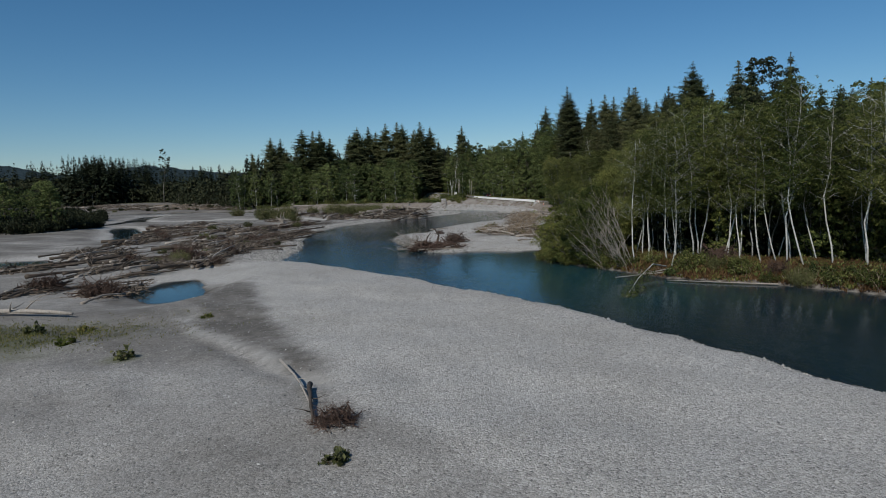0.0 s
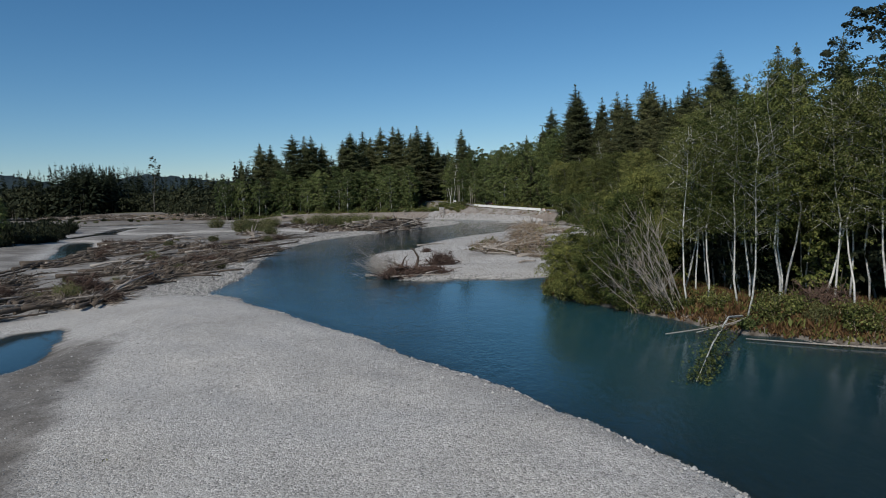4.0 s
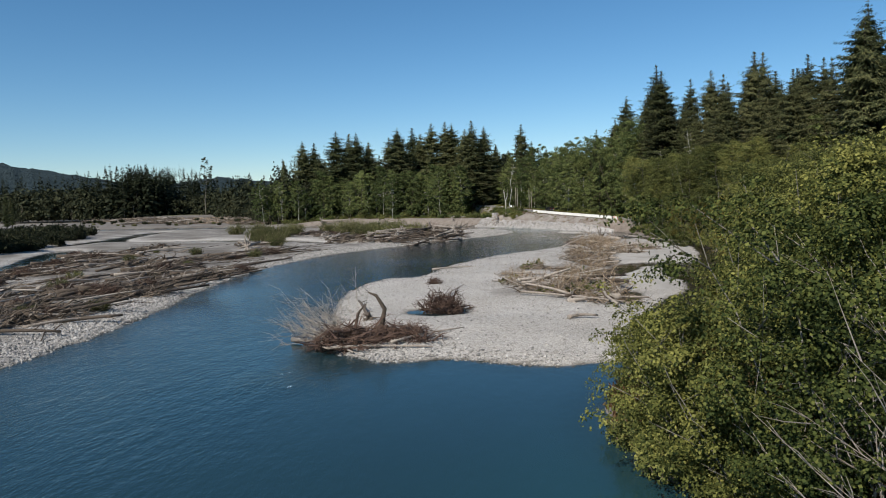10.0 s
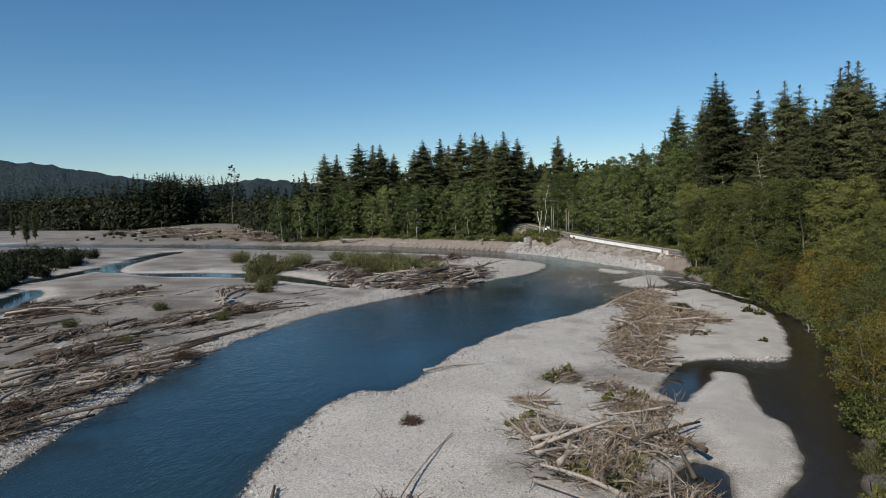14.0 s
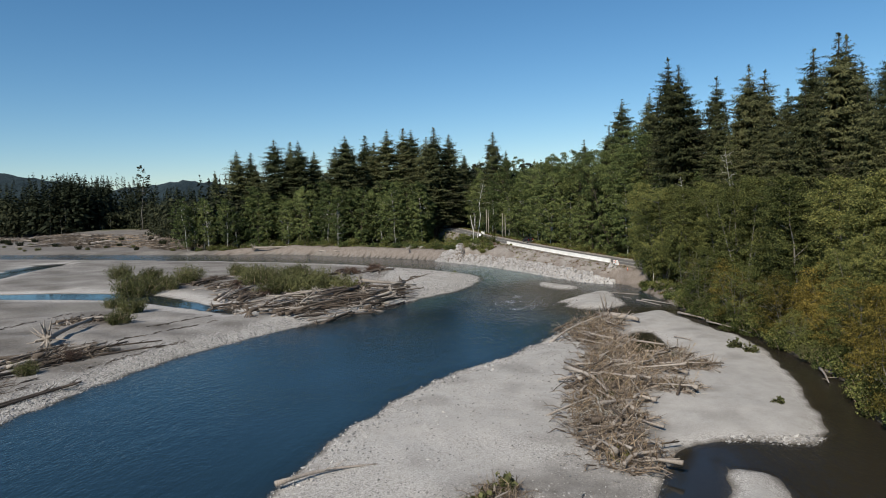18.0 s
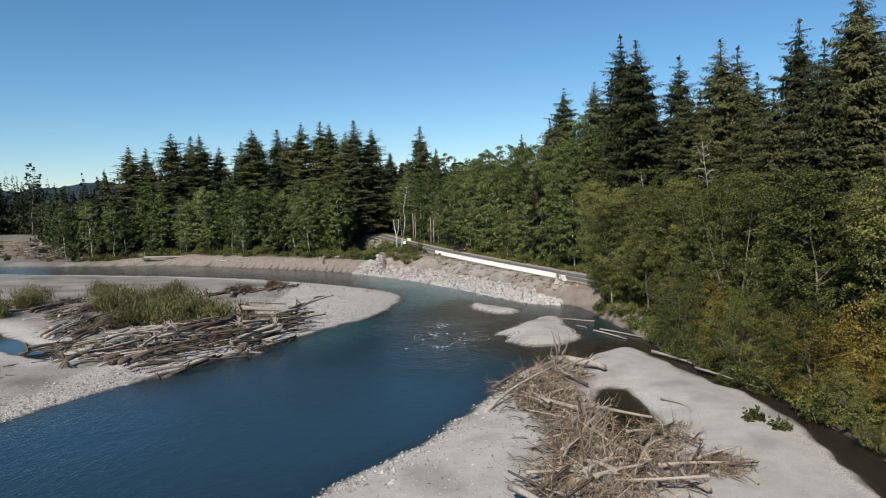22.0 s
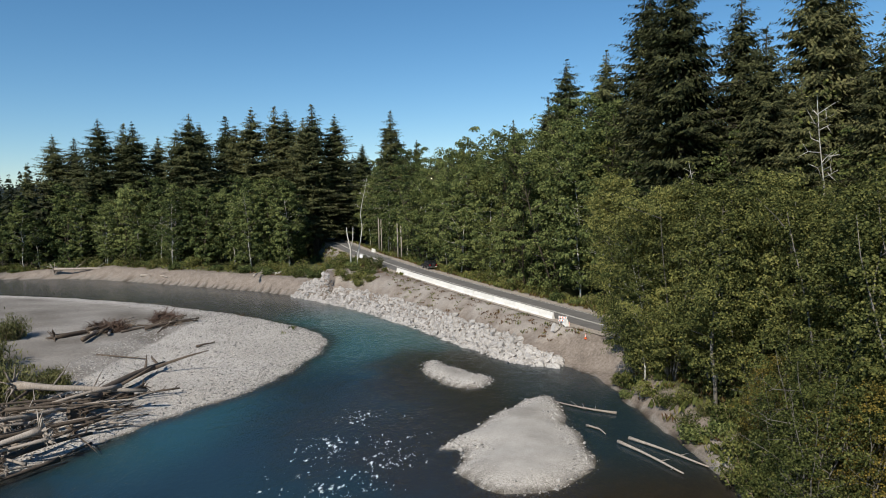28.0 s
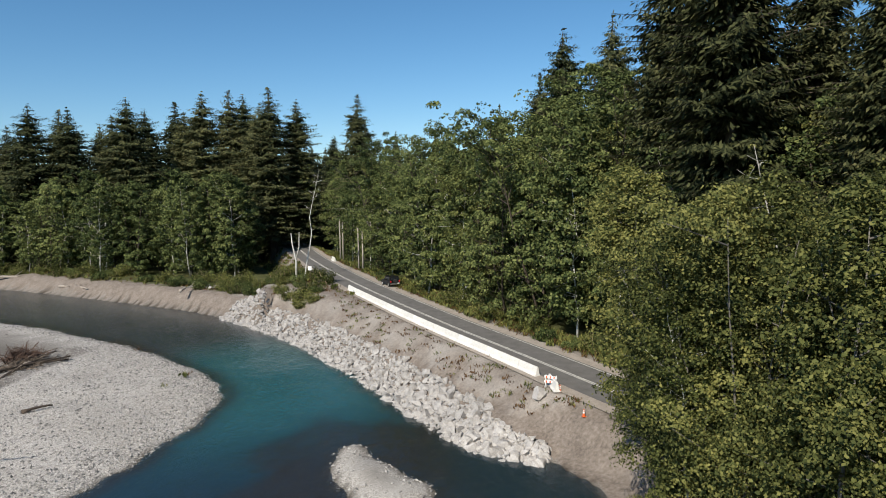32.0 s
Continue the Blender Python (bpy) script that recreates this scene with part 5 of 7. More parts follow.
CONE_BODY = lathe("body", [(0.15, 0.03), (0.11, 0.28), (0.105, 0.30), (0.045, 0.70), (0.03, 0.72)], M_ORANGE)
CONE_BAND = lathe("band", [(0.108, 0.33), (0.09, 0.46)], M_REFLECT)
CONE_BAND2 = lathe("band", [(0.085, 0.52), (0.072, 0.60)], M_REFLECT)
CONE_BASE = box_mesh("base", 0.38, 0.38, 0.04, M_ORANGE, 0.01, (0, 0, 0.02))
for x, y in ((41.9, 273.6), (40.9, 278.2)):
    e = thing("traffic_cone", "orange traffic cone with white bands on the roadside", "cone", "traffic cones", at=pose(x, y, ground_z(x, y) + 0.03, 0, 0, 20) @ Matrix.Scale(0.85, 4))
    part("body", CONE_BODY, e)
    part("band", CONE_BAND, e, "white reflective band")
    part("band", CONE_BAND2, e, "white reflective band")
    part("base", CONE_BASE, e)
e = thing("road_barricade", "white and orange folding barricade at the barrier's end", "barricade", at=pose(40.3, 279.3, ground_z(40.3, 279.3) + 0.03, 0, 0, -35))
for sx in (-0.5, 0.5):
    for lean in (-12, 12):
        leg = part("leg", box_mesh("leg", 0.05, 0.04, 1.15, M_REFLECT, 0.005, (0, 0, 0.57)), e)
        leg.matrix_basis = pose(sx, 0.12 * (1 if lean > 0 else -1), 0, lean, 0, 0)
for z in (0.55, 0.95):
    for sy in (-1, 1):
        part("board", box_mesh("board", 1.15, 0.025, 0.2, M_REFLECT, 0.004, (0, sy * (0.16 - 0.12 * z), z)), e)
        for k in range(3):
            part("stripe", box_mesh("stripe", 0.14, 0.006, 0.19, M_ORANGE, 0, (-0.36 + 0.36 * k, sy * (0.178 - 0.12 * z), z)), e, "orange reflective stripe")

# roadside sign and weathered posts
M_POST = plain("grey_timber_post", (0.2, 0.18, 0.15), (0.42, 0.38, 0.33), 2, stretch=(4, 4, 0.5))
e = thing("road_sign", "small white road sign on a timber post", "sign", at=pose(7.6, 344.5, ground_z(7.6, 344.5), 0, 0, -20))
part("post", box_mesh("post", 0.1, 0.1, 2.6, M_POST, 0.01, (0, 0, 1.3)), e)
part("panel", box_mesh("panel", 0.75, 0.02, 0.75, M_REFLECT, 0.005, (0, -0.07, 2.2)), e, "white sign panel")
for x, y, h in ((15.3, 356, 8.5), (16.2, 355.4, 8.0), (9.6, 371, 9.5), (10.3, 370.4, 9.0)):
    s = Soup()
    s.tube([(0, 0, -0.6), (0.05, 0, h * 0.5), (0.0, 0.1, h)], [0.17, 0.15, 0.11], 8)
    ob = tagged(new("timber_pole", s.mesh("timber_pole", M_POST, True)), "pale weathered pole at the forest edge by the road", "pole", "roadside poles")
    ob.matrix_basis = pose(x, y, ground_z(x, y))

# ---- the parked car ----


def build_car(x, y, z, heading):
    paint = plain("black_car_paint", (0.006, 0.006, 0.007), (0.014, 0.014, 0.016), 1, 0.25, 0.6, 0.02)
    glass = plain("dark_car_glass", (0.01, 0.012, 0.014), (0.02, 0.022, 0.025), 1, 0.08, 0.7, 0.0)
    metal = plain("wheel_metal", (0.4, 0.4, 0.41), (0.6, 0.6, 0.6), 3, 0.35, 0.5, 0.05, metal=0.9)
    red = plain("red_lamp", (0.45, 0.01, 0.015), (0.6, 0.03, 0.03), 2, 0.2)
    e = thing("parked_car", "black four-wheel-drive car parked on the gravel shoulder", "car", at=pose(x, y, z, 0, 0, heading))

    def hull(name, prof, half, mat, bevel):
        bm = bmesh.new()
        rows = []
        for sy in (-1, 1):
            rows.append([bm.verts.new((px, sy * (half - inset), pz)) for px, pz, inset in prof])
        n = len(prof)
        for i in range(n):
            bm.faces.new((rows[0][i], rows[0][(i + 1) % n], rows[1][(i + 1) % n], rows[1][i]))
        bm.faces.new(rows[0][::-1])
        bm.faces.new(rows[1])
        bmesh.ops.recalc_face_normals(bm, faces=bm.faces[:])
        bmesh.ops.bevel(bm, geom=bm.edges[:], offset=bevel, segments=2, affect="EDGES")
        me = bpy.data.meshes.new(name)
        bm.to_mesh(me)
        bm.free()
        me.materials.append(mat)
        return me

    part("body", hull("body", [(-2.15, 0.42, 0), (-2.2, 0.95, 0), (-2.1, 1.08, 0.02), (0.85, 1.08, 0.02), (2.0, 0.98, 0.05), (2.15, 0.75, 0.05), (2.1, 0.4, 0.02)], 0.92, paint, 0.05), e)
    part("cabin", hull("cabin", [(-2.08, 1.05, 0.04), (-1.95, 1.72, 0.16), (-1.7, 1.8, 0.18), (0.1, 1.8, 0.18), (0.4, 1.74, 0.16), (0.95, 1.05, 0.04)], 0.92, paint, 0.05), e)
    part("rear_window", hull("rear_window", [(-2.09, 1.15, 0.2), (-2.0, 1.62, 0.28), (-1.96, 1.62, 0.28), (-2.05, 1.15, 0.2)], 0.92, glass, 0.01), e, "dark tinted rear window")
    for s in (-1, 1):
        part("side_window", box_mesh("side_window", 1.0, 0.02, 0.42, glass, 0.005, (-0.1, s * 0.845, 1.4)), e, "dark tinted side window")
        part("side_window", box_mesh("side_window", 0.9, 0.02, 0.42, glass, 0.005, (-1.2, s * 0.845, 1.4)), e, "dark tinted side window")
        part("tail_lamp", box_mesh("tail_lamp", 0.08, 0.16, 0.34, red, 0.02, (-2.18, s * 0.78, 0.92)), e, "red tail lamp")
        part("headlamp", box_mesh("headlamp", 0.08, 0.3, 0.16, M_REFLECT, 0.02, (2.12, s * 0.62, 0.8)), e, "clear headlamp")
        for wx in (-1.35, 1.4):
            w = part("wheel", lathe("wheel", [(0.26, -0.11), (0.36, -0.1), (0.37, 0.0), (0.36, 0.1), (0.26, 0.11)], M_BLACK, 20), e, "black tyre on a grey rim")
            w.matrix_basis = pose(wx, s * 0.82, 0.37, 90, 0, 0)
            part("rim", lathe("rim", [(0.05, -0.125), (0.22, -0.12), (0.25, -0.08), (0.25, 0.08), (0.22, 0.12), (0.05, 0.125)], metal, 16), w)
    part("spare_wheel", lathe("spare_wheel", [(0.1, -0.1), (0.34, -0.1), (0.36, 0), (0.34, 0.1), (0.1, 0.1)], M_BLACK, 20), e, "spare wheel on the tailgate").matrix_basis = pose(-2.3, 0, 1.0, 0, 90, 0)
    part("bumper", box_mesh("bumper", 0.16, 1.75, 0.2, metal, 0.04, (-2.25, 0, 0.52)), e, "grey bumper")
    part("plate", box_mesh("plate", 0.02, 0.34, 0.16, M_REFLECT, 0, (-2.345, -0.5, 0.62)), e, "pale rear plate")


build_car(22.9, 335.6, ground_z(22.9, 335.6) + 0.03, 115)

# ---- rocks ----


def rock_mesh(seed, n=13, flat=0.75, mat=None):
    r = random.Random(seed)
    bm = bmesh.new()
    for _ in range(n):
        d = Vector((r.gauss(0, 1), r.gauss(0, 1), r.gauss(0, 1))).normalized() * r.uniform(0.8, 1.15)
        bm.verts.new((d.x * 0.55, d.y * 0.45, d.z * 0.5 * flat))
    out = bmesh.ops.convex_hull(bm, input=bm.verts[:])
    bmesh.ops.delete(bm, geom=[g for g in out["geom_interior"] if isinstance(g, bmesh.types.BMVert)], context="VERTS")
    me = bpy.data.meshes.new("rock")
    bm.to_mesh(me)
    bm.free()
    me.materials.append(mat or M_ROCK)
    return me


ROCKS = [rock_mesh(s) for s in range(10)]
RIPRAP_LINE = spline([(-7, 338), (7, 321), (17, 305), (25, 290), (29.5, 281), (33, 275), (36, 272.3), (38.5, 271.3)], False, 4)
RIP_LEN = float(np.linalg.norm(np.diff(RIPRAP_LINE, axis=0), axis=1).sum())


def build_riprap():
    r = random.Random(21)
    e = tagged(new("riprap_bank"), "pale angular boulders armouring the road's bank at the waterline", "boulders")
    spots = []
    for k in range(3200):
        d = RIP_LEN * r.random()
        p, w = along(RIPRAP_LINE, d)
        n = np.array([-w[1], w[0]])
        n = n if n[0] > 0 else -n
        o = -0.8 + 5.4 * r.random() ** 1.15 * (0.55 + 0.45 * min(1, (RIP_LEN - d) / 12))
        size = r.uniform(0.36, 0.78) if r.random() < 0.9 else r.uniform(0.85, 1.3)
        if d > RIP_LEN * 0.72:
            size *= 1.15
        spots.append((d, p[0] + n[0] * o, p[1] + n[1] * o, size))
    spots.sort(reverse=True)
    rest_v, rest_f, m = [], [], 0
    for i, (d, x, y, size) in enumerate(spots):
        me = ROCKS[r.randrange(10)]
        mat = pose(x, y, ground_z(x, y) + 0.16 * size, r.uniform(-60, 60), r.uniform(-60, 60), r.uniform(0, 360)) @ Matrix.Scale(size, 4)
        if i < 300:
            part("boulder", me, e).matrix_basis = mat
        else:
            rest_v += [tuple(mat @ v.co) for v in me.vertices]
            rest_f += [tuple(q + m for q in p.vertices) for p in me.polygons]
            m += len(me.vertices)
    far = part("rubble", mesh_of("rubble", rest_v, rest_f, M_ROCK), e)
    far["kind"] = "stuff"
    for x, y, s in ((-13.5, 352.5, 1.3), (-14.6, 353.4, 1.1), (-12.4, 353.8, 1.2), (-13.2, 355, 1.4), (-15, 355.6, 1.2), (-11.8, 355.6, 1.0), (-13.8, 357, 1.2)):
        ob = tagged(new("boulder", ROCKS[r.randrange(10)]), "pale boulder in the cut bank", "boulder", "boulders in the cut bank")
        ob.matrix_basis = pose(x, y, ground_z(x, y) + 0.2, r.uniform(-20, 20), r.uniform(-20, 20), r.uniform(0, 360)) @ Matrix.Scale(s, 4)
    ob = tagged(new("boulder", ROCKS[3]), "pale rounded boulder at the end of the barrier", "boulder")
    ob.matrix_basis = pose(39.2, 278.2, ground_z(39.2, 278.2) + 0.25, 0, 0, 30) @ Matrix.Scale(1.7, 4)


build_riprap()


def cobbles(name, label, n, seed, pick, lo, hi):
    """Loose stones lying on the gravel, each a small faceted pebble."""
    rng = np.random.default_rng(seed)
    xy = pick(rng, n)
    z = ground_zs(xy[:, 0], xy[:, 1])
    ok = z > -0.12
    xy, z = xy[ok], z[ok]
    n = len(xy)
    base = np.array([(1, 0, 0), (0, 1, 0), (-1, 0, 0), (0, -1, 0), (0, 0, 1), (0, 0, -1)], float)
    s = lo + (hi - lo) * rng.random(n) ** 2.5
    v = base[None] * (1 + 0.3 * rng.normal(0, 1, (n, 6, 1))) + rng.normal(0, 0.22, (n, 6, 3))
    v = v * s[:, None, None] * np.stack([np.ones(n), rng.uniform(0.6, 1, n), rng.uniform(0.45, 0.75, n)], 1)[:, None, :]
    a = rng.uniform(0, 6.283, n)
    ca, sa = np.cos(a)[:, None], np.sin(a)[:, None]
    vx, vy = v[..., 0] * ca - v[..., 1] * sa, v[..., 0] * sa + v[..., 1] * ca
    v = np.stack([vx + xy[:, :1], vy + xy[:, 1:], v[..., 2] + z[:, None] + 0.15 * s[:, None]], -1)
    tri = np.array([(0, 1, 4), (1, 2, 4), (2, 3, 4), (3, 0, 4), (1, 0, 5), (2, 1, 5), (3, 2, 5), (0, 3, 5)])
    f = (tri[None] + (np.arange(n) * 6)[:, None, None]).reshape(-1, 3)
    tagged(new(name, mesh_of(name, v.reshape(-1, 3), f, M_STONE)), label, "stones", kind="stuff")


def by_shore(line, spread):
    def pick(rng, n):
        j = rng.integers(0, len(line) - 1, n)
        p = line[j] + (line[j + 1] - line[j]) * rng.random((n, 1))
        return p + rng.normal(0, spread, (n, 2))
    return pick


def in_box(x0, x1, y0, y1):
    return lambda rng, n: np.stack([rng.uniform(x0, x1, n), rng.uniform(y0, y1, n)], 1)


NEAR_SHORE = spline(WEST_SHORE[3:13], False, 8)
LEFT_SHORE = spline(WEST_SHORE[13:24], False, 8)
BAR_SHORE = spline(WEST_SHORE[24:34], False, 8)
cobbles("cobbles_near_bar", "loose grey cobbles over the near gravel bar", 17000, 1, in_box(-26, 20, 18, 100), 0.025, 0.075)
cobbles("cobbles_near_shore", "grey cobbles along the water's edge", 7000, 2, by_shore(NEAR_SHORE, 0.9), 0.04, 0.15)
cobbles("cobbles_left_shore", "pale cobbles along the far gravel bar", 25000, 3, by_shore(LEFT_SHORE - (2.6, 0), 2.2), 0.06, 0.19)
cobbles("cobbles_point_bar", "pale cobbles on the point bar", 9000, 4, by_shore(BAR_SHORE - (1.5, 0), 2.2), 0.06, 0.17)
cobbles("cobbles_point_bar_top", "grey cobbles strewn over the point bar", 15000, 9, in_box(-22, 9, 262, 314), 0.06, 0.17)
cobbles("cobbles_island", "grey cobbles on the gravel island", 8000, 5, by_shore(ISLAND[:70], 1.6), 0.06, 0.2)
cobbles("cobbles_lower_island", "loose stones on the lower island", 7000, 8, in_box(-10, 20, 110, 165), 0.04, 0.12)
cobbles("cobbles_upper_island", "small stones on the upper island", 9000, 10, in_box(-6, 24, 163, 226), 0.04, 0.12)
cobbles("cobbles_small_isles", "stones round the small gravel islands", 1600, 6, by_shore(np.concatenate([SAND_ISLE, SMALL_ISLE]), 1.0), 0.06, 0.2)
cobbles("cobbles_riffle", "wet stones in the shallow side channel", 700, 7, in_box(30, 40, 172.5, 176), 0.08, 0.22)
# ---- driftwood ----


def log_mesh(seed, length, rad, stubs=3, roots=False, bend=0.04, mat=None, name="driftwood_log"):
    """A drift log lying along x: tapered, slightly bent, with broken stubs and perhaps its root plate."""
    rng = np.random.default_rng(seed)
    s = Soup()
    u = np.linspace(0, 1, 7)
    by, bz = rng.normal(0, bend) * length, abs(rng.normal(0, bend * 0.4)) * length
    pts = np.stack([(u - 0.5) * length, by * np.sin(u * 3.1) + rng.normal(0, 0.03, 7), bz * np.sin(u * 3.1)], 1)
    t0 = s.tube(pts, rad * (1 - 0.55 * u) * (1 + 0.25 * (u < 0.05)) * rng.uniform(0.93, 1.07, 7), 8)
    for _ in range(stubs):
        k = rng.uniform(0.25, 0.95)
        p = pts[0] + (pts[-1] - pts[0]) * k
        p[1] += by * math.sin(k * 3.1)
        d = unit(np.array([rng.uniform(0.2, 0.8), rng.normal(0, 0.7), rng.uniform(0.0, 0.8)]))
        ln = rng.uniform(0.4, 1.6) * (length / 8)
        t1 = s.tube([p, p + d * ln * 0.6, p + d * ln + rng.normal(0, 0.1, 3)], [rad * 0.3, rad * 0.2, rad * 0.07], 5)
        s.join(t0 + 8 * round(k * 6), t1)
    if roots:
        for _ in range(16):
            a = rng.uniform(0, 6.283)
            d = np.array([rng.uniform(-0.5, 0.15), math.cos(a), math.sin(a)])
            ln = rng.uniform(0.5, 1.0) * (rad * 4.5 + 0.3)
            q = pts[0] + d * ln
            t1 = s.tube([pts[0] + (0.15, 0, 0), (pts[0] + q) / 2 + rng.normal(0, 0.12, 3), q + rng.normal(0, 0.15, 3)], [rad * 0.5, rad * 0.28, 0.02], 5)
            s.join(t0, t1)
    return s.mesh(name, mat or M_DRIFT, True)


PALE = [log_mesh(200 + k, ln, r, st, ro) for k, (ln, r, st, ro) in enumerate(((6, 0.15, 3, False), (9, 0.2, 4, False), (4, 0.11, 2, False), (12, 0.26, 5, True), (7, 0.24, 2, True), (5, 0.14, 6, False)))]
DARK = [log_mesh(220 + k, ln, r, st, ro, mat=M_DARKWOOD) for k, (ln, r, st, ro) in enumerate(((7, 0.17, 4, False), (11, 0.22, 6, False), (5, 0.13, 3, False), (9, 0.26, 3, True)))]


def lay(me, x, y, heading, scale=1.0, lift=0.0, pitch=0.0, label="bleached driftwood log lying on the gravel", group="driftwood logs", cat="driftwood", z=None, thick=1.0):
    ob = tagged(new("driftwood_log", me), label, cat, group)
    zz = (ground_z(x, y) if z is None else z) + 0.11 * scale + lift
    ob.matrix_basis = pose(x, y, max(zz, 0.02), 0, 0, heading) @ pose(0, 0, 0, rnd.uniform(0, 40), pitch, 0) @ Matrix.Diagonal((scale, scale * thick, scale * thick, 1))
    return ob


def lay_between(me, length, a, b, thick=1.0, lift=0.0, label="bleached driftwood log lying on the gravel", group=""):
    """A log from one plan point to another."""
    d = Vector((b[0] - a[0], b[1] - a[1], 0))
    ob = tagged(new("driftwood_log", me), label, "driftwood", group)
    x, y = (a[0] + b[0]) / 2, (a[1] + b[1]) / 2
    s = d.length / length
    ob.matrix_basis = pose(x, y, max(ground_z(x, y), 0.0) + 0.16 * thick + lift, 0, 0, math.degrees(math.atan2(d.y, d.x))) @ Matrix.Diagonal((s, thick, thick, 1))
    return ob


# single logs that stand out
for me, ln, a, b, th, lf, lab in (
        (DARK[1], 11, (-41.6, 170.7), (-34.3, 192.9), 1.1, 0.0, "long dark waterlogged log with a raised root end"),
        (DARK[0], 7, (-52.1, 203.4), (-35.5, 213.6), 1.0, 0.0, "dark branchy log beside the slough"),
        (DARK[1], 11, (-45, 199), (-33.5, 210.4), 0.9, 0.0, "dark log with broken branches on the gravel"),
        (PALE[4], 7, (-50.6, 210.6), (-54.0, 226), 2.1, 0.5, "thick pale log propped on another"),
        (DARK[1], 11, (-38.5, 176), (-34.4, 192), 1.0, 0.0, "dark log near the water's edge"),
        (DARK[1], 11, (-40.5, 150), (-35.0, 166), 1.0, 0.0, "dark log near the water's edge"),
        (PALE[1], 9, (-3.0, 166), (3.5, 169.3), 0.8, 0.05, "slim grey log lying alone on the island"),
        (DARK[3], 9, (-3.6, 125), (-7.0, 135.4), 0.8, 0.1, "dark bent log rising from the island's head"),
        (PALE[2], 4, (13.9, 123.1), (16.5, 123.9), 1.6, 0.0, "short dark-grey log on the island gravel"),
        (PALE[1], 9, (1.8, 132), (3.4, 146), 0.42, 0.25, "fallen tree trunk pointing from its root plate"),
        (PALE[3], 12, (24.5, 214), (33.2, 206.6), 0.9, 0.5, "long bleached log across the brush"),
        (PALE[4], 7, (29.0, 226.5), (33.5, 222.5), 2.6, 0.3, "thick weathered stump log with root plate"),
        (PALE[1], 9, (19.5, 192), (22.2, 183), 1.1, 0.9, "bleached log standing out of the brush"),
        (PALE[0], 6, (8.5, 151), (19.0, 142), 0.8, 0.8, "long bleached pole across the brush"),
        (PALE[1], 9, (9.8, 143.2), (18.5, 147), 0.8, 0.7, "long bleached pole across the brush"),
        (PALE[0], 6, (10.2, 137.0), (19.6, 129.5), 0.8, 0.25, "bleached pole at the edge of the brush"),
        (PALE[1], 9, (14.5, 131.5), (22.5, 133.2), 0.9, 0.2, "bleached pole at the edge of the brush"),
        (DARK[1], 11, (-8.7, 253.5), (-8.2, 272.0), 3.1, 0.25, "thick dark log curving up at the jam's end"),
        (PALE[1], 9, (-17.6, 347.6), (-15.8, 356.5), 1.2, 0.6, "dark log leaning on the cut bank"),
        (DARK[0], 7, (-20.3, 280.7), (-12.5, 277.5), 0.8, 0.0, "thin dark log on the point bar"),
        (DARK[0], 7, (-24, 295.5), (-17.8, 304.5), 1.0, 0.0, "dark branchy log on the point bar"),
        (DARK[2], 5, (-8.3, 283.4), (-6.6, 285.4), 1.4, 0.0, "short dark log on the point bar"),
        (PALE[3], 12, (-86.5, 388.9), (-64, 386.6), 1.6, 0.1, "long white log along the far waterline"),
        (PALE[1], 9, (-55, 374.5), (-46, 369), 1.4, 0.1, "white log along the far waterline"),
        (PALE[1], 9, (-44.5, 57.6), (-32.2, 56.7), 1.6, 0.0, "pair of pale logs beside the moss flat"),
        (PALE[0], 6, (-44.0, 58.6), (-33.4, 57.7), 1.3, 0.0, "pair of pale logs beside the moss flat"),
        (DARK[1], 11, (-45, 73.8), (-35.6, 81), 0.7, 0.2, "thin dark trunk leaning from its root mass"),
        (PALE[1], 9, (-9.3, 36.6), (-5.6, 27), 0.35, 0.15, "thin pale fallen sapling on the gravel"),
        (DARK[2], 5, (-6.7, 31.6), (-5.5, 26.2), 0.9, 0.05, "blackened short log on the gravel"),
        (PALE[1], 9, (34, 67.0), (24.5, 72.2), 0.38, 0.05, "white trunk fallen along the waterline"),
        (PALE[1], 9, (27.4, 77), (19.0, 73), 0.45, 0.4, "white trunk fallen into the river"),
        (PALE[1], 9, (26.5, 75.9), (20.5, 71.0), 0.38, 0.9, "white trunk fallen into the river"),
        (PALE[1], 9, (40, 253.5), (35.2, 257.5), 0.55, 0.05, "thin pale branch reaching over the water"),
        (PALE[0], 6, (38.2, 246.5), (41.0, 240.0), 0.9, 0.0, "pale log floating in the side channel"),
        (PALE[0], 6, (39.3, 247.2), (43.2, 241.0), 0.9, 0.0, "pale log floating in the side channel"),
        (PALE[2], 4, (36.6, 250.5), (37.6, 248.2), 0.9, 0.0, "short pale log in the shallows"),
        (PALE[1], 9, (41.8, 232), (44.8, 219.5), 0.9, 0.1, "pale trunks lying along the side channel"),
        (PALE[0], 6, (43.5, 223), (46.6, 214), 0.9, 0.3, "pale trunks lying along the side channel"),
        (PALE[0], 6, (46.9, 196), (45.2, 190.5), 1.0, 0.1, "pale log at the side channel's edge"),
        (PALE[2], 4, (36, 212.5), (37.5, 209.5), 0.8, 0.0, "pale stick on the sand flat")):
    lay_between(me, ln, a, b, th, lf, lab)

